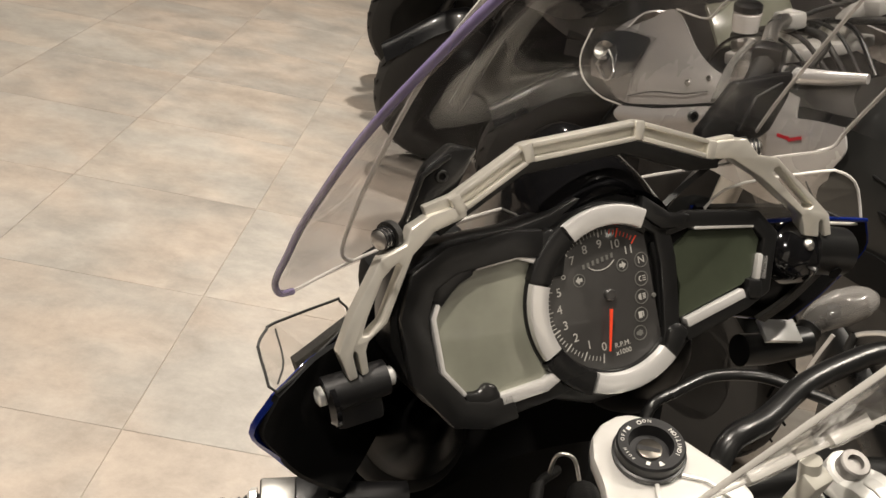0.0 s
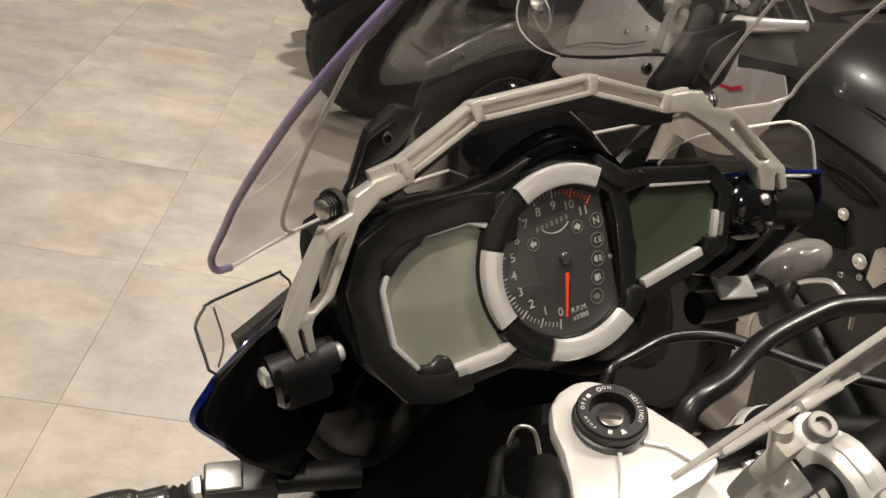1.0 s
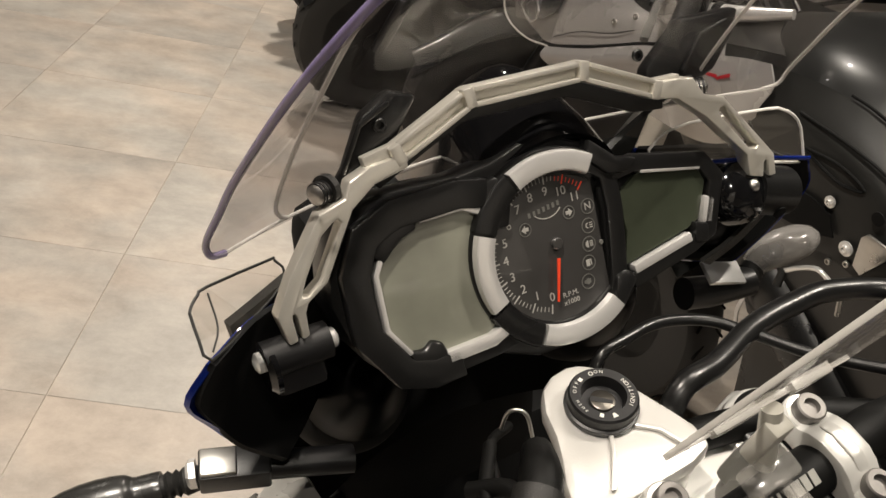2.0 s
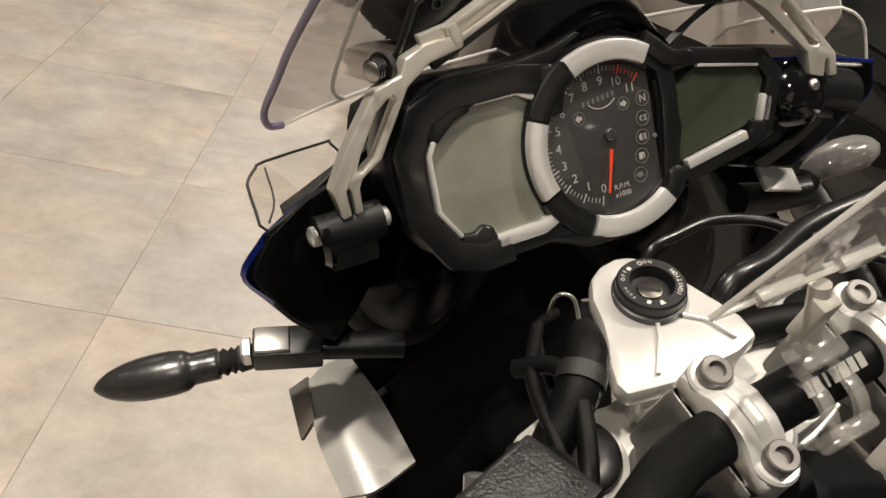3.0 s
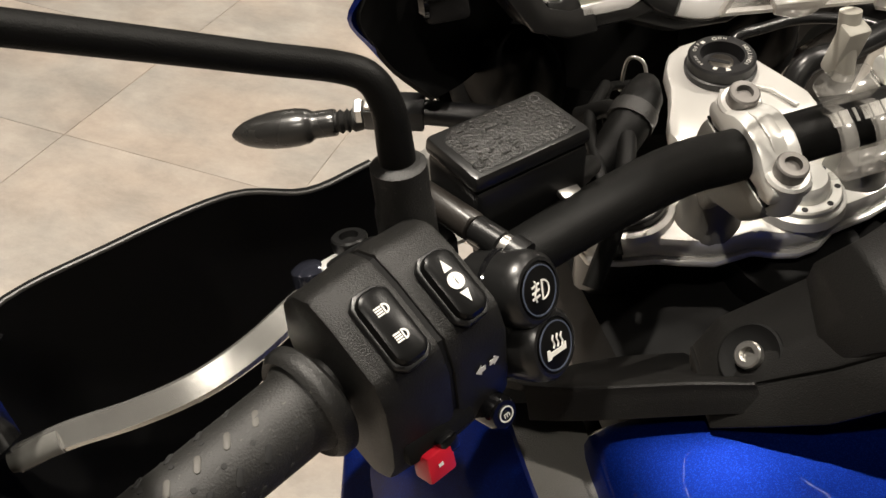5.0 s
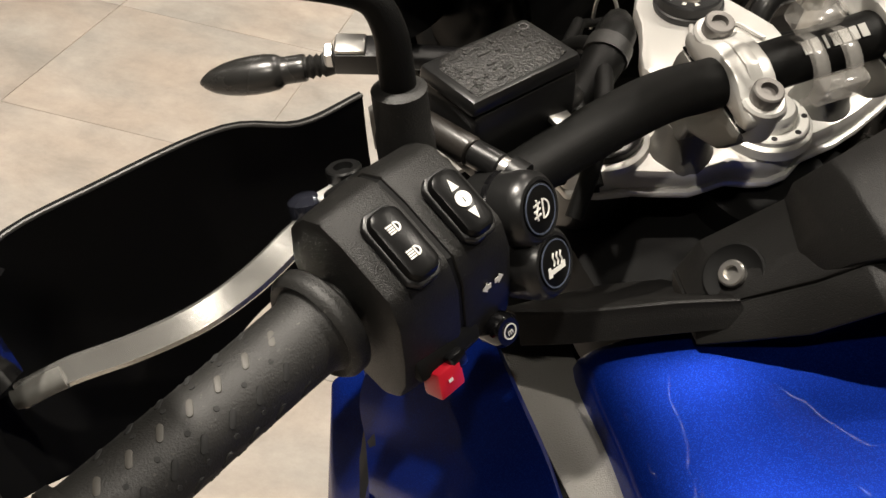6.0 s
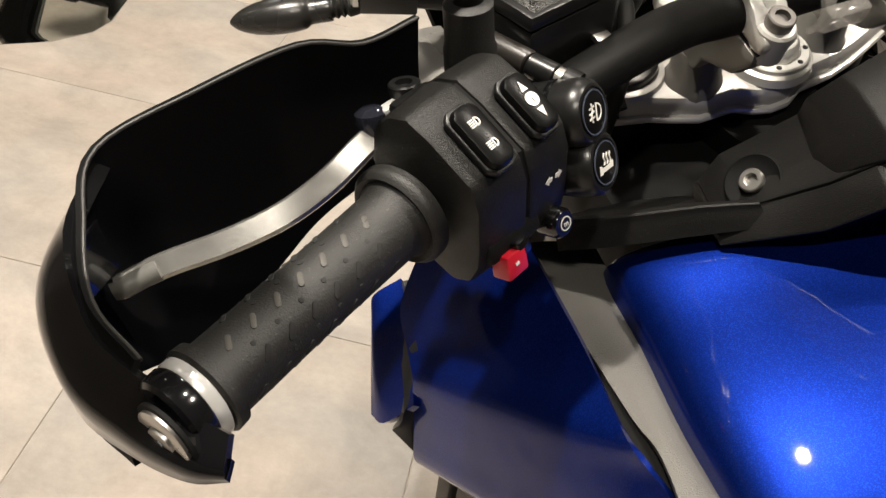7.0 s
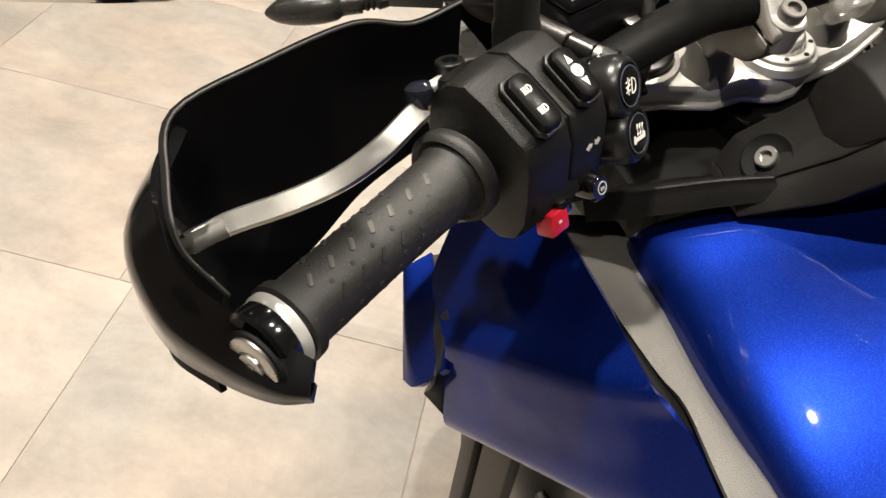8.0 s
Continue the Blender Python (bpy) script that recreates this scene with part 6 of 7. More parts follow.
for x in (0.0, 0.019):
    part("bar_clip", ring(0.0152, 0.0192, -40, 235, 0.008, basis((x - 0.004, -0.022, 1.055), (0, 1, 0.2), (1, 0, 0)), 0.001, 24), ROUGHCLEAR, board, "clear plastic bar clip")
part("clip_block", box(0.030, 0.016, 0.012, pose(0.010, -0.010, 1.080, 25, 0, 5), 0.003), ROUGHCLEAR, board, "clear plastic clip block")
part("clip_block", box(0.030, 0.010, 0.016, pose(0.010, -0.040, 1.052, 25, 0, 5), 0.003), ROUGHCLEAR, board, "clear plastic clip block")


# ---- other motorcycles ----
DARKPAINT = surf("black_gloss_paint", (0.007, 0.007, 0.008), 0.3, coat=0.25, vscale=4, spec=0.3)
def sport_bike(name, label, m, paint, trim, group, skip=()):
    b = thing(name, label, "motorcycle", m, group)

    UP = {k: Matrix.Translation((0, 0.04, 0.105)) for k in ("side_fairing", "fairing_band", "fairing_gap", "red_mark", "nose", "head_lamp", "windscreen", "cockpit", "top_yoke", "handlebar", "grip", "bar_weight",
                                                            "brake_lever", "reservoir", "mirror_arm", "mirror_head", "indicator")}
    UP.update({k: Matrix.Translation((0, -0.07, 0.10)) for k in ("handlebar", "grip", "bar_weight", "brake_lever", "reservoir", "top_yoke")})
    UP.update({k: Matrix.Translation((0, 0.02, 0.05)) for k in ("fuel_tank", "tank_panel", "panel_bolt")})

    def pt(nm, bm, mat, parent=None, lab=""):
        if nm in skip:
            bm.free()
            return b
        if nm in UP:
            bm.transform(UP[nm])
        return part(nm, bm, mat, parent, lab)

    def two(nm, bm_of, mat, parent=None, lab=""):
        for s in (0, 1):
            bm = bm_of()
            if s:
                bm.transform(MIR)
            pt(nm, bm, mat, parent or b, lab)

    fw = wheel(0, 0.74, 0.30, 0.12, b, "front_wheel")
    for k in range(26):
        for q in (-1, 1):
            gm = pose(0, 0.74, 0.30, k * 360 / 26 + q * 3.5) @ Matrix.Translation((q * 0.026, 0, 0.2955)) @ pose(0, 0, 0, 0, q * 11, q * 38)
            pt("tread_groove", box(0.005, 0.040, 0.0035, gm), MATT, fw)
    wheel(0, -0.70, 0.31, 0.18, b, "rear_wheel")
    two("fork_leg", lambda: tube([(-0.10, 0.74, 0.30), (-0.10, 0.55, 0.92)], [0.027, 0.024], 16, 1), SATIN if paint is DARKPAINT else SILVER)
    pt("front_mudguard", sheet([[(-0.06, 1.02, 0.42), (0, 1.04, 0.46), (0.06, 1.02, 0.42)], [(-0.075, 0.76, 0.60), (0, 0.76, 0.645), (0.075, 0.76, 0.60)], [(-0.07, 0.50, 0.46), (0, 0.48, 0.50), (0.07, 0.50, 0.46)]], 0.003, 5), trim, b, "rounded front mudguard")
    two("side_fairing", lambda: sheet([[(-0.05, 0.98, 0.86), (-0.12, 0.90, 0.90), (-0.20, 0.66, 0.95), (-0.24, 0.46, 0.98), (-0.22, 0.28, 0.95)],
                                       [(-0.06, 1.00, 0.80), (-0.17, 0.90, 0.80), (-0.27, 0.66, 0.82), (-0.29, 0.46, 0.84), (-0.26, 0.24, 0.84)],
                                       [(-0.05, 0.96, 0.72), (-0.18, 0.86, 0.70), (-0.27, 0.66, 0.70), (-0.28, 0.44, 0.70), (-0.25, 0.22, 0.70)]], 0.004, 5), paint, None, "painted side fairing")
    two("fairing_band", lambda: sheet([[(-0.18, 0.88, 0.70), (-0.282, 0.66, 0.745), (-0.300, 0.44, 0.785)], [(-0.19, 0.88, 0.655), (-0.287, 0.66, 0.690), (-0.302, 0.44, 0.715)]], 0.006, 5), paint, None, "fairing band")
    two("fairing_gap", lambda: sheet([[(-0.175, 0.88, 0.722), (-0.283, 0.66, 0.768), (-0.301, 0.44, 0.808)], [(-0.18, 0.88, 0.704), (-0.284, 0.66, 0.749), (-0.302, 0.44, 0.789)]], 0.006, 5), BLACK, None, "dark gap in the fairing")
    for q in range(5):
        pt("red_mark", box(0.002, 0.022, 0.006, pose(-0.262, 0.44 - q * 0.026, 0.925 - 0.002 * q, 0, 14, 0)), REDSW, b)
    pt("nose", sheet([[(-0.13, 0.90, 0.905), (0, 0.98, 0.91), (0.13, 0.90, 0.905)], [(-0.12, 0.98, 0.84), (0, 1.06, 0.84), (0.12, 0.98, 0.84)], [(-0.10, 0.97, 0.76), (0, 1.03, 0.75), (0.10, 0.97, 0.76)]], 0.004, 5), paint, b, "pointed nose fairing")
    two("head_lamp", lambda: sheet([[(-0.13, 1.015, 0.865), (-0.185, 0.93, 0.885), (-0.225, 0.78, 0.925)], [(-0.155, 1.03, 0.82), (-0.228, 0.92, 0.835), (-0.262, 0.77, 0.88)], [(-0.14, 1.01, 0.76), (-0.225, 0.92, 0.775), (-0.262, 0.85, 0.81)]], 0.006, 5), GLOSSBLACK, None, "dark glass head lamp")
    two("lamp_trim", lambda: tube([(-0.19, 0.96, 0.94), (-0.235, 0.90, 0.985), (-0.238, 0.87, 0.96)], 0.004, 8, 4), STEEL, None, "bright trim in the head lamp")
    pt("windscreen", sheet([[(-0.15, 0.86, 0.925), (0, 0.95, 0.93), (0.15, 0.86, 0.925)], [(-0.17, 0.66, 1.07), (0, 0.76, 1.09), (0.17, 0.66, 1.07)], [(-0.15, 0.50, 1.17), (0, 0.58, 1.20), (0.15, 0.50, 1.17)]], 0.003, 6), GLASSDIM, b, "clear windscreen")
    pt("cockpit", box(0.26, 0.10, 0.12, pose(0, 0.72, 0.95, -25), 0.03), SATIN, b, "black cockpit panel")
    pt("top_yoke", prism([(-0.14, 0.02), (-0.10, 0.05), (0.10, 0.05), (0.14, 0.02), (0.14, -0.03), (0.05, -0.05), (-0.05, -0.05), (-0.14, -0.03)], 0.02, pose(0, 0.50, 0.97, -12), 0.005), SATIN if paint is DARKPAINT else SILVER, b, "silver top yoke")
    for s in (-1, 1):
        hb = pt("handlebar", tube([(s * 0.06, 0.49, 1.00), (s * 0.13, 0.47, 1.03), (s * 0.24, 0.42, 1.03), (s * 0.36, 0.36, 1.02)], 0.0125, 14, 5), STEEL, b, "chrome handlebar half")
        pt("grip", tube([(s * 0.245, 0.417, 1.03), (s * 0.365, 0.358, 1.02)], 0.017, 18, 1), RUBBER, hb, "black rubber grip")
        pt("bar_weight", tube([(s * 0.365, 0.358, 1.02), (s * 0.39, 0.346, 1.018)], 0.014, 16, 1), STEEL, hb)
        pt("brake_lever", tube([(s * 0.22, 0.47, 1.02), (s * 0.30, 0.46, 1.005), (s * 0.39, 0.42, 1.0)], 0.007, 10, 5, 0.6), LEVER, hb)
        pt("reservoir", spin([(0, 0), (0.022, 0), (0.024, 0.03), (0.02, 0.036), (0, 0.036)], pose(s * 0.19, 0.52, 1.03), 22), SATIN, hb)
        mir = pt("mirror_arm", tube([(s * 0.17, 0.74, 0.98), (s * 0.26, 0.70, 1.06), (s * 0.33, 0.68, 1.08)], 0.008, 12, 5), SATIN, b)
        pt("mirror_head", prism([(-0.07, -0.03), (0.06, -0.04), (0.075, 0.0), (0.05, 0.035), (-0.06, 0.03)], 0.03, basis((s * 0.38, 0.67, 1.09), (1, 0, 0.1), (0, -1, 0.1)), 0.008), SATIN, mir)
        pt("indicator", tube([(s * 0.26, 0.74, 0.80), (s * 0.31, 0.73, 0.80), (s * 0.36, 0.72, 0.795)], [0.008, 0.018, 0.006], 14, 4), SATIN, b, "dark indicator")
    if paint is not DARKPAINT:
        for s in (-1, 1):
            pt("top_yoke", spin([(0, 0), (0.026, 0), (0.026, 0.016), (0.02, 0.022), (0.012, 0.022), (0.012, 0.03), (0, 0.03)], pose(s * 0.10, 0.50, 0.98, -12), 24), STEEL, b, "bright fork cap")
            pt("handlebar", box(0.05, 0.035, 0.03, pose(s * 0.14, 0.47, 1.02, -10, 0, s * 20), 0.006), SILVER, b, "silver bar clamp")
            pt("reservoir", tube([(s * 0.19, 0.52, 1.03), (s * 0.16, 0.58, 1.0), (s * 0.08, 0.62, 0.95), (s * 0.03, 0.60, 0.88)], 0.006, 10, 5), RUBBER, b, "black hose")
            pt("reservoir", tube([(s * 0.22, 0.45, 1.03), (s * 0.15, 0.60, 1.05), (s * 0.05, 0.62, 1.0), (0, 0.56, 0.92)], 0.004, 10, 6), RUBBER, b, "black cable")
            pt("reservoir", spin([(0, 0.036), (0.021, 0.036), (0.022, 0.042), (0.018, 0.046), (0, 0.046)], pose(s * 0.19, 0.52, 1.03), 22), WHITEPAINT, b, "pale reservoir cap")
        pt("top_yoke", spin([(0, 0), (0.018, 0), (0.018, 0.03), (0.012, 0.034), (0, 0.034)], pose(0, 0.53, 0.985, -12), 20), STEEL, b, "bright key switch")
        pt("cockpit", box(0.16, 0.012, 0.07, pose(0, 0.665, 0.975, -28), 0.004), LCD, b, "grey display")
    pt("fuel_tank", sheet([[(-0.13, 0.40, 0.88), (-0.08, 0.41, 0.96), (0, 0.42, 0.985), (0.08, 0.41, 0.96), (0.13, 0.40, 0.88)], [(-0.20, 0.22, 0.86), (-0.13, 0.22, 0.97), (0, 0.22, 1.0), (0.13, 0.22, 0.97), (0.20, 0.22, 0.86)],
                             [(-0.19, 0.02, 0.82), (-0.12, 0.02, 0.92), (0, 0.02, 0.95), (0.12, 0.02, 0.92), (0.19, 0.02, 0.82)], [(-0.12, -0.14, 0.78), (-0.08, -0.14, 0.83), (0, -0.14, 0.84), (0.08, -0.14, 0.83), (0.12, -0.14, 0.78)]], 0.008, 5), trim, b, "smooth dark fuel tank")
    two("tank_panel", lambda: sheet([[(-0.215, 0.40, 0.90), (-0.235, 0.25, 0.90), (-0.225, 0.05, 0.86)], [(-0.245, 0.36, 0.80), (-0.26, 0.22, 0.78), (-0.24, 0.02, 0.76)], [(-0.235, 0.30, 0.68), (-0.245, 0.16, 0.66), (-0.23, 0.0, 0.66)]], 0.005, 5), BLACK, None, "black side panel with bolts")
    for s in (-1, 1):
        for y, z in ((0.26, 0.84), (0.22, 0.76), (0.06, 0.80)):
            pt("panel_bolt", hexbolt(pose(s * 0.262, y, z, 0, s * 90), 0.009, 0.005), STEEL, b)
    for s in (-1, 1):
        pt("tank_panel", tube([(s * 0.10, 0.40, 0.945), (s * 0.165, 0.22, 0.93), (s * 0.155, 0.02, 0.875)], 0.006, 8, 5), BLACK, b, "raised seam of the tank")
        pt("frame_cover", sheet([[(s * 0.225, 0.36, 0.86), (s * 0.245, 0.20, 0.84), (s * 0.23, 0.02, 0.80)], [(s * 0.25, 0.30, 0.80), (s * 0.266, 0.16, 0.78), (s * 0.25, 0.0, 0.75)]], 0.006, 4, out=(s, 0, 0)), SATIN, b, "black frame cover")
    pt("seat", sheet([[(-0.12, -0.12, 0.80), (0, -0.12, 0.83), (0.12, -0.12, 0.80)], [(-0.15, -0.30, 0.79), (0, -0.30, 0.81), (0.15, -0.30, 0.79)], [(-0.11, -0.60, 0.86), (0, -0.60, 0.885), (0.11, -0.60, 0.86)]], 0.05, 5), RUBBER, b, "black seat")
    pt("tail", sheet([[(-0.12, -0.42, 0.80), (0, -0.42, 0.86), (0.12, -0.42, 0.80)], [(-0.10, -0.75, 0.88), (0, -0.75, 0.93), (0.10, -0.75, 0.88)], [(-0.05, -0.98, 0.93), (0, -0.98, 0.95), (0.05, -0.98, 0.93)]], 0.03, 5), paint, b, "painted tail")
    two("belly_fairing", lambda: sheet([[(-0.20, 0.70, 0.78), (-0.27, 0.44, 0.78), (-0.25, 0.10, 0.74), (-0.20, -0.16, 0.66)],
                                        [(-0.20, 0.60, 0.52), (-0.255, 0.42, 0.48), (-0.24, 0.08, 0.44), (-0.19, -0.16, 0.44)],
                                        [(-0.08, 0.50, 0.26), (-0.14, 0.38, 0.20), (-0.14, 0.06, 0.18), (-0.12, -0.16, 0.24)]], 0.004, 5), paint, None, "deep belly fairing")
    pt("engine", box(0.30, 0.44, 0.36, pose(0, 0.04, 0.45), 0.06), SATIN, b, "black engine block")
    two("frame_spar", lambda: tube([(-0.12, 0.50, 0.88), (-0.20, 0.20, 0.72), (-0.20, -0.10, 0.50)], [0.035, 0.04, 0.03], 12, 5, 1.4), SATIN)
    pt("swing_arm", box(0.24, 0.60, 0.08, pose(0, -0.42, 0.34, 2), 0.03), SATIN, b)
    for s in (-1, 1):
        pg = pt("foot_peg", tube([(s * 0.20, -0.08, 0.36), (s * 0.30, -0.10, 0.365)], 0.012, 12, 1), RUBBER, b)
        pt("foot_lever", tube([(s * 0.22, -0.06, 0.34), (s * 0.26, 0.04, 0.33), (s * 0.27, 0.12, 0.34), (s * 0.31, 0.13, 0.34)], 0.008, 10, 4, 0.7), STEEL, b, "bright foot lever")
        pt("heel_plate", prism([(-0.04, -0.05), (0.03, -0.04), (0.05, 0.04), (0.0, 0.06)], 0.006, basis((s * 0.215, -0.10, 0.40), (0, 1, 0), (s, 0, 0)), 0.001), SILVER, b)
    pt("side_stand", tube([(-0.16, 0.0, 0.28), (-0.22, 0.02, 0.15), (-0.265, 0.04, 0.070)], 0.011, 12, 3), SATIN, b)
    return b


def blade_strip(line, wide, thick):
    """A narrow flat strip along a line, lying on the flank of a machine."""
    return sheet([[(x, y - wide / 2, z) for x, y, z in line], [(x, y + wide / 2, z) for x, y, z in line]], thick, 4, out=(-1, 0, 0))


TANKBLACK = surf("dull_black_tank", (0.0045, 0.0047, 0.0042), 0.62, vscale=5, spec=0.06)
GREYPAINT = surf("silver_grey_paint", (0.40, 0.385, 0.375), 0.28, 0.2, coat=0.9, vscale=4, var=0.05)
touring = sport_bike("motorcycle", "silver grey fully faired motorcycle with black tank beside the blue one", pose(0.97, 0.47, 0, 0, -11, 0), GREYPAINT, TANKBLACK, "parked motorcycles",
                     {"side_fairing", "fairing_band", "fairing_gap", "red_mark", "nose", "head_lamp", "lamp_trim", "windscreen", "cockpit", "tank_panel", "panel_bolt", "frame_cover",
                      "fuel_tank", "mirror_arm", "mirror_head", "indicator", "belly_fairing", "brake_lever", "handlebar", "grip", "bar_weight", "reservoir", "top_yoke"})


def tour_pair(nm, make, mat, lab="", parent=None):
    """A part of the silver motorcycle on both of its flanks; gives the near one."""
    near_one = None
    for s in (0, 1):
        bm = make()
        if s:
            bm.transform(MIR)
        ob = part(nm, bm, mat, parent or touring, lab)
        near_one = near_one or ob
    return near_one


SIDEBLACK = surf("grained_black_side_panel", (0.012, 0.0118, 0.011), 0.42, bump=0.3, bscale=1100, vscale=7, var=0.2, spec=0.35)
LAMPGLASS = clear("clear_lamp_glass", (0.2, 0.2, 0.2), 0.03, 0.975, tint=(0.9, 0.9, 0.9))
# upper fairing with a dark seam, the band under it and the pointed tail of the band
uf = tour_pair("side_fairing", lambda: sheet([[(-0.115, 0.985, 0.975), (-0.15, 0.84, 1.044), (-0.165, 0.745, 1.088), (-0.200, 0.623, 1.051), (-0.225, 0.513, 1.046), (-0.23, 0.426, 1.075), (-0.235, 0.33, 1.075)],
                                              [(-0.150, 0.985, 0.920), (-0.190, 0.83, 0.965), (-0.207, 0.720, 1.00), (-0.225, 0.61, 1.015), (-0.240, 0.51, 1.03), (-0.245, 0.42, 1.052), (-0.245, 0.32, 1.055)],
                                              [(-0.170, 0.955, 0.872), (-0.213, 0.825, 0.884), (-0.232, 0.69, 0.930), (-0.243, 0.58, 0.973), (-0.250, 0.490, 1.010), (-0.252, 0.394, 1.035), (-0.25, 0.31, 1.035)]], 0.004, 5),
               GREYPAINT, "silver grey upper side fairing")
tour_pair("fairing_seam", lambda: tube([(-0.2165, 0.80, 0.905), (-0.232, 0.70, 0.952), (-0.243, 0.60, 0.985), (-0.246, 0.53, 1.015)], 0.0012, 6, 5), SATIN, "thin joint line", uf)
tour_pair("fairing_gap", lambda: tube([(-0.212, 0.825, 0.876), (-0.232, 0.69, 0.924), (-0.243, 0.58, 0.967), (-0.250, 0.490, 1.004), (-0.252, 0.394, 1.03)], 0.005, 8, 5), MATT, "dark gap in the fairing")
band_ = tour_pair("fairing_band", lambda: sheet([[(-0.215, 0.825, 0.872), (-0.245, 0.654, 0.935), (-0.256, 0.48, 1.006), (-0.258, 0.37, 1.035), (-0.250, 0.278, 1.060), (-0.245, 0.222, 1.070)],
                                                 [(-0.232, 0.815, 0.864), (-0.258, 0.650, 0.920), (-0.268, 0.49, 0.982), (-0.268, 0.36, 1.005), (-0.260, 0.270, 1.02), (-0.250, 0.205, 1.040)],
                                                 [(-0.225, 0.799, 0.852), (-0.250, 0.646, 0.900), (-0.260, 0.504, 0.952), (-0.262, 0.36, 0.955), (-0.260, 0.270, 0.963), (-0.250, 0.225, 0.999)],
                                                 [(-0.205, 0.78, 0.835), (-0.225, 0.62, 0.86), (-0.240, 0.48, 0.885), (-0.245, 0.34, 0.895), (-0.245, 0.26, 0.93), (-0.240, 0.235, 0.965)]], 0.004, 5),
                  GREYPAINT, "silver grey lower fairing band")
for k_, (y_, z_, l_) in enumerate(((0.345, 1.012, 0.030), (0.315, 1.022, 0.024), (0.290, 1.028, 0.026))):
    tour_pair("red_mark", lambda: box(0.0016, l_, 0.005, pose(-0.2675, y_, z_, 14 - 22 * k_, 12, 0)), REDSW, "", band_)
for y_, z_, l_, a_ in ((0.375, 0.975, 0.022, 40), (0.345, 0.980, 0.024, -35), (0.315, 0.985, 0.022, 30)):
    tour_pair("dark_mark", lambda: box(0.0016, l_, 0.006, pose(-0.2675, y_, z_, a_, 8, 0)), GREYPANEL, "", band_)
for y_, z_, x_ in ((0.60, 1.005, -0.2325), (0.545, 1.032, -0.232)):
    tour_pair("fairing_screw", lambda: hexbolt(pose(x_, y_, z_, 0, -72, 0), 0.006, 0.003), STEEL, "", uf)
# head lamp: a dark glass in a clear lens with bright reflector edges
lamp_ = tour_pair("head_lamp", lambda: sheet([[(-0.120, 1.060, 0.945), (-0.150, 0.929, 0.993), (-0.178, 0.79, 1.022)], [(-0.150, 1.045, 0.900), (-0.188, 0.90, 0.945), (-0.200, 0.800, 0.985)],
                                              [(-0.165, 1.020, 0.865), (-0.196, 0.905, 0.900), (-0.209, 0.815, 0.948)]], 0.006, 5), surf("dark_blue_lamp_glass", (0.012, 0.018, 0.028), 0.06, coat=1.0, vscale=8, var=0.5), "dark glass of the head lamp")
tour_pair("lamp_lens", lambda: sheet([[(-0.125, 1.085, 0.952), (-0.155, 0.93, 1.003), (-0.186, 0.77, 1.030)], [(-0.158, 1.075, 0.895), (-0.197, 0.90, 0.945), (-0.211, 0.79, 0.985)],
                                      [(-0.168, 1.040, 0.855), (-0.200, 0.92, 0.862), (-0.217, 0.815, 0.882)]], 0.003, 5), LAMPGLASS, "clear outer lens", lamp_)
tour_pair("lens_rim", lambda: tube([(-0.128, 1.087, 0.948), (-0.160, 1.076, 0.892), (-0.170, 1.041, 0.853), (-0.202, 0.92, 0.859), (-0.219, 0.815, 0.880)], 0.0022, 8, 5), ACRYLICEDGE, "bright lens rim", lamp_)
tour_pair("lamp_trim", lambda: tube([(-0.176, 0.985, 0.905), (-0.184, 0.93, 0.955), (-0.198, 0.885, 0.925), (-0.196, 0.915, 0.893), (-0.176, 0.985, 0.905)], 0.0022, 8, 2), CHROME, "bright reflector edge", lamp_)
tour_pair("lamp_reflector", lambda: spin([(0.0, -0.006), (0.012, -0.003), (0.020, 0.006), (0.0215, 0.006), (0.018, -0.005), (0.0, -0.009)], pose(-0.172, 0.965, 0.940, 0, -55, 30), 24), STEEL, "chrome reflector bowl", lamp_)
part("nose", sheet([[(-0.115, 0.985, 0.972), (0, 1.05, 0.985), (0.115, 0.985, 0.972)], [(-0.125, 1.06, 0.92), (0, 1.13, 0.925), (0.125, 1.06, 0.92)], [(-0.15, 1.02, 0.86), (0, 1.10, 0.85), (0.15, 1.02, 0.86)]], 0.004, 5), GREYPAINT, touring, "silver grey nose")
part("cockpit", sheet([[(-0.16, 0.80, 1.035), (0, 0.90, 1.04), (0.16, 0.80, 1.035)], [(-0.19, 0.66, 1.00), (0, 0.70, 0.985), (0.19, 0.66, 1.00)], [(-0.215, 0.50, 0.985), (0, 0.50, 0.93), (0.215, 0.50, 0.985)], [(-0.22, 0.36, 1.00), (0, 0.36, 0.95), (0.22, 0.36, 1.00)]], 0.004, 5), MATT, touring, "black cockpit lining")
ts = part("windscreen", sheet([[(-0.165, 0.745, 1.090), (-0.10, 0.86, 1.085), (0, 0.93, 1.08), (0.10, 0.86, 1.085), (0.165, 0.745, 1.090)], [(-0.205, 0.60, 1.12), (-0.12, 0.74, 1.19), (0, 0.80, 1.22), (0.12, 0.74, 1.19), (0.205, 0.60, 1.12)],
                              [(-0.20, 0.52, 1.20), (-0.12, 0.60, 1.30), (0, 0.64, 1.34), (0.12, 0.60, 1.30), (0.20, 0.52, 1.20)]], 0.003, 6), GLASSDIM, touring, "clear touring windscreen")
for s in (-1, 1):
    part("screen_edge", tube([(s * 0.165, 0.745, 1.090), (s * 0.203, 0.61, 1.115), (s * 0.206, 0.57, 1.15), (s * 0.20, 0.52, 1.20)], 0.0022, 8, 5), ACRYLICEDGE, ts, "bright screen edge")
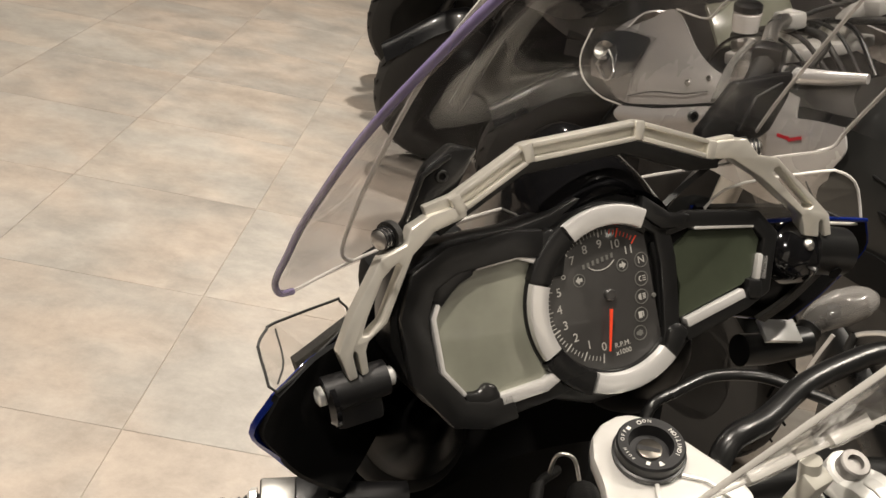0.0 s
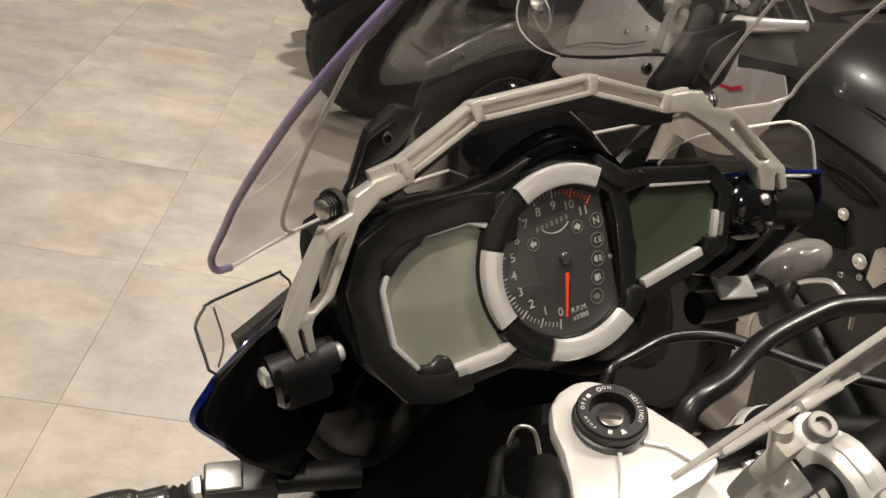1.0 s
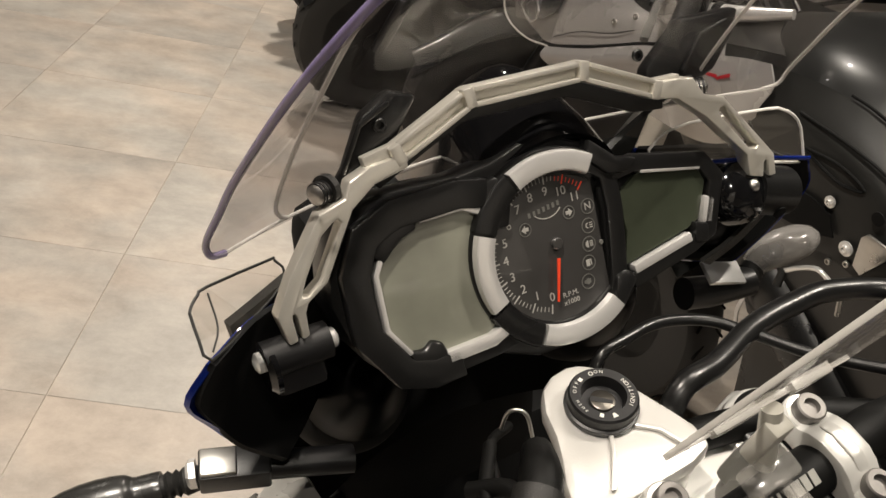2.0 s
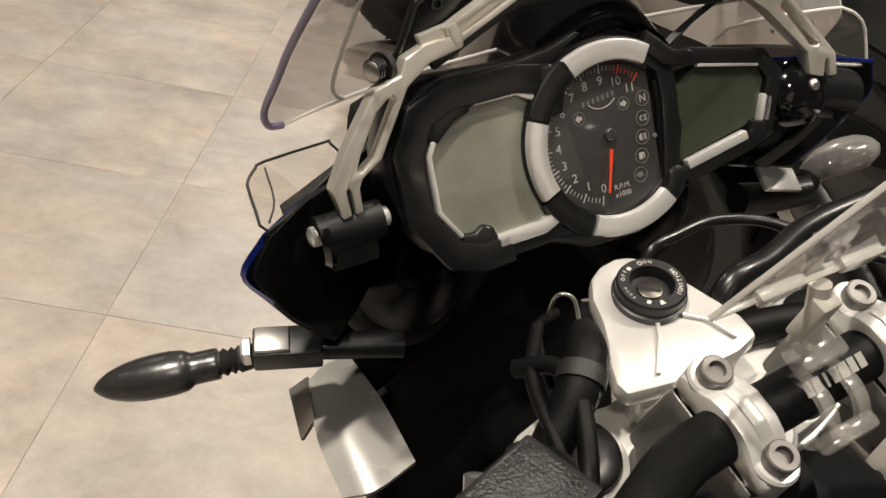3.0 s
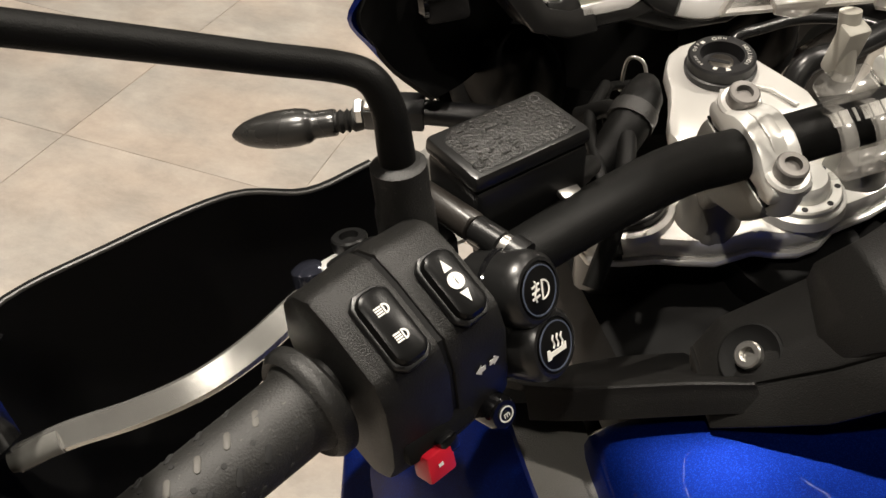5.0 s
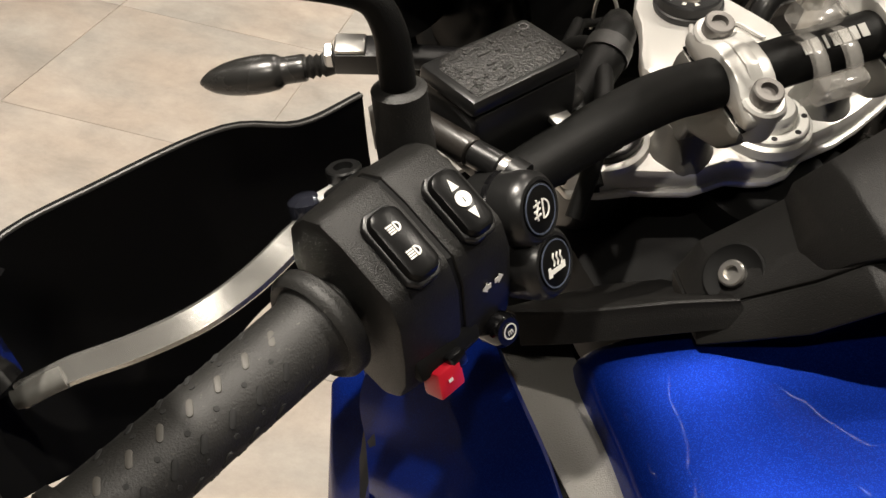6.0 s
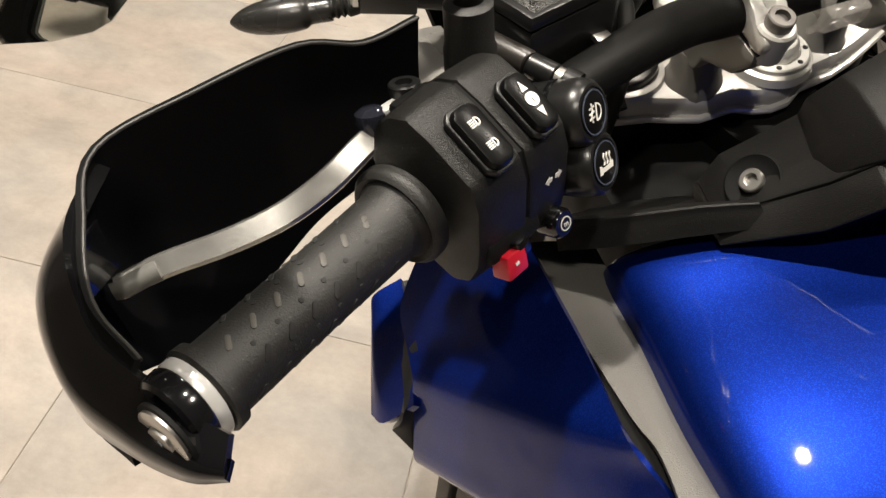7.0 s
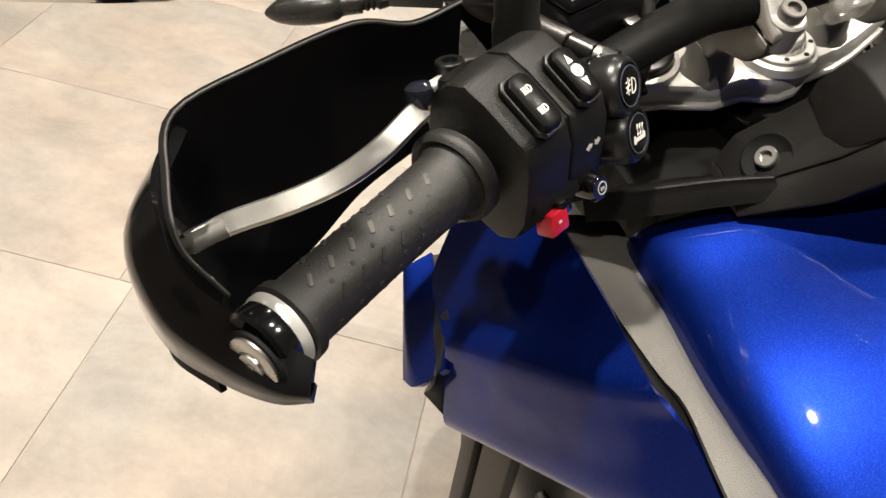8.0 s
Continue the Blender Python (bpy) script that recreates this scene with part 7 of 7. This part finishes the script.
# yoke, bars, hoses and controls
ty = part("top_yoke", prism([(-0.15, 0.03), (-0.10, 0.06), (0.10, 0.06), (0.15, 0.03), (0.15, -0.03), (0.05, -0.06), (-0.05, -0.06), (-0.15, -0.03)], 0.022, pose(0, 0.58, 1.03, -12), 0.005), SILVER, touring, "silver top yoke")
for s in (-1, 1):
    part("fork_cap", spin([(0.0, 0), (0.030, 0), (0.030, 0.014), (0.024, 0.020), (0.016, 0.020), (0.014, 0.006), (0, 0.006)], pose(s * 0.105, 0.605, 1.052, -12), 26), STEEL, ty, "bright hollow fork cap")
    part("yoke_bolt", hexbolt(pose(s * 0.06, 0.56, 1.054, -12), 0.012, 0.012), STEEL, ty)
    part("bar_riser", join(tube([(s * 0.07, 0.58, 1.05), (s * 0.075, 0.555, 1.10), (s * 0.10, 0.52, 1.125)], [0.020, 0.018, 0.020], 14, 4), box(0.05, 0.035, 0.03, pose(s * 0.10, 0.52, 1.125, -10, 0, s * 15), 0.008)), SILVER, touring, "silver handlebar riser")
    hb_ = part("handlebar", tube([(s * 0.08, 0.53, 1.125), (s * 0.16, 0.49, 1.13), (s * 0.25, 0.40, 1.11), (s * 0.385, 0.29, 1.085)], 0.0125, 14, 5), STEEL, touring, "chrome handlebar half")
    part("grip", tube([(s * 0.26, 0.392, 1.108), (s * 0.375, 0.298, 1.087)], 0.0175, 18, 1), RUBBER, hb_, "black rubber grip")
    part("bar_weight", tube([(s * 0.375, 0.298, 1.087), (s * 0.395, 0.282, 1.083), (s * 0.402, 0.276, 1.082)], [0.015, 0.015, 0.008], 16, 1), CHROME, hb_, "bright bar end weight")
    part("switch_box", box(0.045, 0.05, 0.05, pose(s * 0.235, 0.41, 1.11, 0, 0, -s * 38), 0.010), SATIN, hb_, "black switch box")
    part("brake_lever", tube([(s * 0.20, 0.49, 1.11), (s * 0.27, 0.45, 1.095), (s * 0.37, 0.36, 1.08)], 0.007, 10, 5, 0.6), LEVER, hb_, "alloy lever")
    part("reservoir", join(spin([(0, 0), (0.022, 0), (0.024, 0.030), (0.020, 0.034), (0, 0.034)], pose(s * 0.185, 0.53, 1.115), 22)), WHITEPAINT, hb_, "milky fluid reservoir")
    part("reservoir_cap", spin([(0, 0.034), (0.024, 0.034), (0.024, 0.044), (0.02, 0.047), (0, 0.047)], pose(s * 0.185, 0.53, 1.115), 22), SATIN, hb_)
    part("hose", tube([(s * 0.06, 0.72, 1.03), (s * 0.06, 0.60, 1.080), (s * 0.08, 0.48, 1.112), (s * 0.12, 0.41, 1.118), (s * 0.19, 0.37, 1.10)], 0.0075, 10, 6), RUBBER, touring, "black hose")
    part("hose", tube([(s * 0.185, 0.51, 1.12), (s * 0.13, 0.60, 1.11), (s * 0.04, 0.66, 1.06), (s * 0.02, 0.62, 0.98)], 0.005, 10, 6), RUBBER, touring, "black hose")
    part("mirror_boss", spin([(0, 0), (0.040, 0), (0.042, 0.010), (0.034, 0.022), (0, 0.026)], pose(s * 0.232, 0.445, 1.068, -20, s * 62, 0) @ Matrix.Diagonal((0.55, 1.35, 1, 1)), 28), ACRYLIC, touring, "clear oval cover on the fairing")
    part("inner_cover", sheet([[(s * 0.205, 0.40, 1.09), (s * 0.19, 0.34, 1.105), (s * 0.175, 0.27, 1.12)], [(s * 0.228, 0.38, 1.075), (s * 0.222, 0.32, 1.088), (s * 0.21, 0.25, 1.10)], [(s * 0.238, 0.35, 1.06), (s * 0.235, 0.29, 1.07), (s * 0.225, 0.22, 1.08)]], 0.004, 4, out=(s, 0, 1)), GREYPANEL, touring, "dark inner fairing cover")
    part("chrome_pipe", tube([(s * 0.212, 0.42, 1.085), (s * 0.222, 0.36, 1.098), (s * 0.214, 0.31, 1.110), (s * 0.19, 0.25, 1.125)], [0.010, 0.014, 0.012, 0.008], 14, 5), CHROME, touring, "bright curved pipe")
    part("pipe_clip", tube([(s * 0.222, 0.37, 1.097), (s * 0.222, 0.355, 1.099)], 0.0155, 14, 1), SATIN, touring)
for k_ in range(5):
    part("cable", tube([(-0.16 + 0.05 * k_, 0.66 - 0.01 * k_, 1.00), (-0.15 + 0.05 * k_, 0.60, 1.075 + 0.008 * (k_ % 2)), (-0.13 + 0.04 * k_, 0.50, 1.10), (-0.10 + 0.03 * k_, 0.42, 1.04)], 0.0035 + 0.001 * (k_ % 3), 8, 5), RUBBER if k_ % 2 else SATIN, touring, "thin black cable")
part("key_switch", spin([(0, 0), (0.020, 0), (0.020, 0.03), (0.012, 0.034), (0, 0.034)], pose(0, 0.60, 1.05, -12), 20), STEEL, ty, "bright key switch")
part("dash_display", box(0.20, 0.012, 0.09, pose(0, 0.72, 1.055, -38), 0.006), LCD, touring, "grey dashboard display")
part("warning_lamp", spin([(0, 0), (0.008, 0), (0.007, 0.005), (0, 0.007)], pose(-0.125, 0.515, 1.055, -15, -20), 14), REDSW, touring, "red warning lamp")
# black tank and the long black side panels with their seams and bolts
part("fuel_tank", sheet([[(-0.15, 0.36, 0.98), (-0.08, 0.38, 1.03), (0, 0.40, 1.05), (0.08, 0.38, 1.03), (0.15, 0.36, 0.98)], [(-0.215, 0.18, 1.00), (-0.14, 0.20, 1.075), (0, 0.20, 1.10), (0.14, 0.20, 1.075), (0.215, 0.18, 1.00)],
                         [(-0.21, 0.0, 0.97), (-0.13, 0.0, 1.045), (0, 0.0, 1.07), (0.13, 0.0, 1.045), (0.21, 0.0, 0.97)], [(-0.14, -0.16, 0.86), (-0.09, -0.16, 0.92), (0, -0.16, 0.93), (0.09, -0.16, 0.92), (0.14, -0.16, 0.86)]], 0.008, 5),
     surf("satin_black_tank", (0.010, 0.010, 0.0098), 0.32, coat=0.3, vscale=5), touring, "smooth black fuel tank")
sp_ = tour_pair("side_panel", lambda: sheet([[(-0.218, 0.25, 1.055), (-0.215, 0.14, 1.06), (-0.205, 0.03, 1.04), (-0.19, -0.10, 0.97), (-0.16, -0.25, 0.88)],
                                             [(-0.248, 0.24, 0.99), (-0.250, 0.12, 1.00), (-0.245, 0.01, 0.98), (-0.23, -0.10, 0.92), (-0.20, -0.25, 0.84)],
                                             [(-0.252, 0.235, 0.93), (-0.258, 0.11, 0.93), (-0.255, 0.0, 0.91), (-0.24, -0.10, 0.86), (-0.21, -0.25, 0.79)],
                                             [(-0.235, 0.20, 0.86), (-0.252, 0.10, 0.845), (-0.255, 0.01, 0.845), (-0.24, -0.10, 0.80), (-0.20, -0.25, 0.74)]], 0.005, 5), SIDEBLACK, "long black side panel with seams and bolts")
for line_ in ([(-0.2435, 0.155, 1.022), (-0.247, 0.05, 1.012), (-0.242, -0.02, 0.99), (-0.228, -0.10, 0.94)], [(-0.216, 0.10, 1.065), (-0.214, 0.06, 1.058), (-0.208, 0.00, 1.035), (-0.196, -0.08, 0.99)],
              [(-0.258, 0.12, 0.985), (-0.256, 0.06, 0.985), (-0.254, 0.015, 0.968), (-0.2585, 0.05, 0.962), (-0.259, 0.10, 0.975), (-0.258, 0.12, 0.985)]):
    tour_pair("panel_seam", lambda: tube(line_, 0.0024, 8, 4), MATT, "deep seam", sp_)
# Flat dark sheet laid on the panel; it draws the shade of a gap.
tour_pair("gap_shade_sheet", lambda: sheet([[(-0.256, 0.20, 0.905), (-0.262, 0.10, 0.925), (-0.262, 0.05, 0.915)], [(-0.256, 0.16, 0.862), (-0.262, 0.08, 0.872), (-0.262, 0.035, 0.885)]], 0.003, 4), MATT, "dark sheet drawn for a shaded gap", sp_)
for y_, z_, r_ in ((0.056, 0.932, 0.009), (0.012, 0.880, 0.0115)):
    tour_pair("panel_bolt", lambda: join(spin([(0, 0), (r_, 0), (r_, 0.002), (r_ * 0.85, 0.003), (0, 0.003)], pose(-0.261, y_, z_, 0, -90, 0), 24), hexbolt(pose(-0.263, y_, z_, 0, -90, 0), r_ * 0.55, 0.005)), CHROME, "bright bolt with washer", sp_)
tour_pair("panel_hole", lambda: spin([(0, 0), (0.010, 0), (0.010, 0.0018), (0.008, 0.0022), (0, 0.0012)], pose(-0.2585, -0.02, 0.945, 0, -90, 0), 20), MATT, "", sp_)
for y_, z_ in ((0.036, 0.843), (0.007, 0.856)):
    tour_pair("panel_screw", lambda: hexbolt(pose(-0.257, y_, z_, 0, -90, 0), 0.005, 0.004), STEEL, "", sp_)
# under the panel: frame, foot controls and steel plates
tour_pair("frame_cover", lambda: sheet([[(-0.23, 0.30, 0.90), (-0.23, 0.10, 0.86), (-0.22, -0.15, 0.78)], [(-0.21, 0.26, 0.76), (-0.21, 0.08, 0.72), (-0.20, -0.15, 0.66)], [(-0.17, 0.22, 0.60), (-0.18, 0.06, 0.56), (-0.18, -0.15, 0.50)]], 0.006, 4), SATIN, "black frame cover")
tour_pair("heel_plate", lambda: prism([(-0.015, -0.020), (0.000, -0.028), (0.035, 0.02), (0.030, 0.032), (-0.005, 0.036), (-0.014, 0.026)], 0.004, basis((-0.262, -0.022, 0.885), (0, -1, 0), (-1, 0, 0)), 0.001), STEEL, "bright steel plate")
tour_pair("gear_lever", lambda: tube([(-0.262, 0.100, 0.788), (-0.262, 0.080, 0.805), (-0.262, 0.046, 0.824), (-0.258, 0.018, 0.812)], 0.0042, 10, 4), CHROME, "bright bent lever")
tour_pair("lever_rubber", lambda: tube([(-0.262, 0.102, 0.790), (-0.272, 0.100, 0.764)], 0.0065, 12, 1), RUBBER, "rubber tip of the lever")
tour_pair("linkage_bolt", lambda: tube([(-0.26, 0.000, 0.815), (-0.262, -0.005, 0.775)], 0.0040, 10, 1), STEEL, "steel linkage bolt")
tour_pair("stand_strip", lambda: blade_strip([(-0.262, 0.140, 0.762), (-0.250, 0.180, 0.665), (-0.235, 0.190, 0.610)], 0.007, 0.0025), WHITEPAINT, "pale flat strip")
sport_bike("motorcycle", "black sports motorcycle parked across the showroom aisle", pose(1.78, 2.75, 0, 0, -11, 74), DARKPAINT, DARKPAINT, "parked motorcycles")
sport_bike("motorcycle", "black sports motorcycle parked in the far row", pose(2.12, 3.75, 0, 0, -11, 74), DARKPAINT, DARKPAINT, "parked motorcycles")
sport_bike("motorcycle", "black sports motorcycle parked close to the silver one", pose(1.90, 2.10, 0, 0, -11, 74), DARKPAINT, DARKPAINT, "parked motorcycles")

sport_bike("motorcycle", "black sports motorcycle parked by itself across the aisle", pose(-1.80, 2.79, 0, 0, 9, 90), DARKPAINT, DARKPAINT, "parked motorcycles")

# ---- floor tiles ----
def tile_mesh(k):
    bm = box(TILE - 0.0020, TILE - 0.0020, 0.006, Matrix.Translation((0, 0, -0.003)), 0.0)
    top = [e_ for e_ in bm.edges if all(v.co.z > -0.001 for v in e_.verts)]
    bmesh.ops.bevel(bm, geom=top, offset=0.0008, segments=1, affect="EDGES")
    me = bpy.data.meshes.new("tile")
    bm.to_mesh(me)
    bm.free()
    me.materials.append(TILEMATS[k])
    return me


TILES = [tile_mesh(k) for k in range(3)]
ca, sa = math.cos(TURN_TILES), math.sin(TURN_TILES)
rng = random.Random(4)
outer = []
for i in range(-22, 26):
    for j in range(-22, 26):
        u, v = (i + 0.5) * TILE, (j + 0.5) * TILE
        x, y = ORIGIN[0] + ca * u - sa * v, ORIGIN[1] + sa * u + ca * v
        near = -2.9 < x < 3.3 and -2.2 < y < 6.2
        pick = rng.choice((0, 0, 1, 2))
        turn = rng.choice((0, 180))
        if not near:
            if -5.6 < x < 7.1 and -7.6 < y < 9.1:
                outer.append((x, y))
        else:
            t_ = new("tile", TILES[pick])
            wide, shift = (1 + (0.05, -0.05)[i], 0.015) if j <= -1 and i in (0, 1) else (1, 0)
            t_.matrix_basis = pose(x + ca * shift, y + sa * shift, 0, 0, 0, math.degrees(TURN_TILES) + turn) @ Matrix.Diagonal((wide, 1, 1, 1))
            t_.parent = floor

far = bmesh.new()
for x, y in outer:
    half = (TILE - 0.0026) / 2
    q = [far.verts.new((x + ca * a - sa * b, y + sa * a + ca * b, -0.0005)) for a, b in ((-half, -half), (half, -half), (half, half), (-half, half))]
    far.faces.new(q)
    low = [far.verts.new((v.co.x, v.co.y, -0.0034)) for v in q]
    for k in range(4):
        far.faces.new((q[k], low[k], low[(k + 1) % 4], q[(k + 1) % 4]))
tagged(part("outer_tiles", far, TILEMATS[0], floor, recalc=False), kind="stuff")
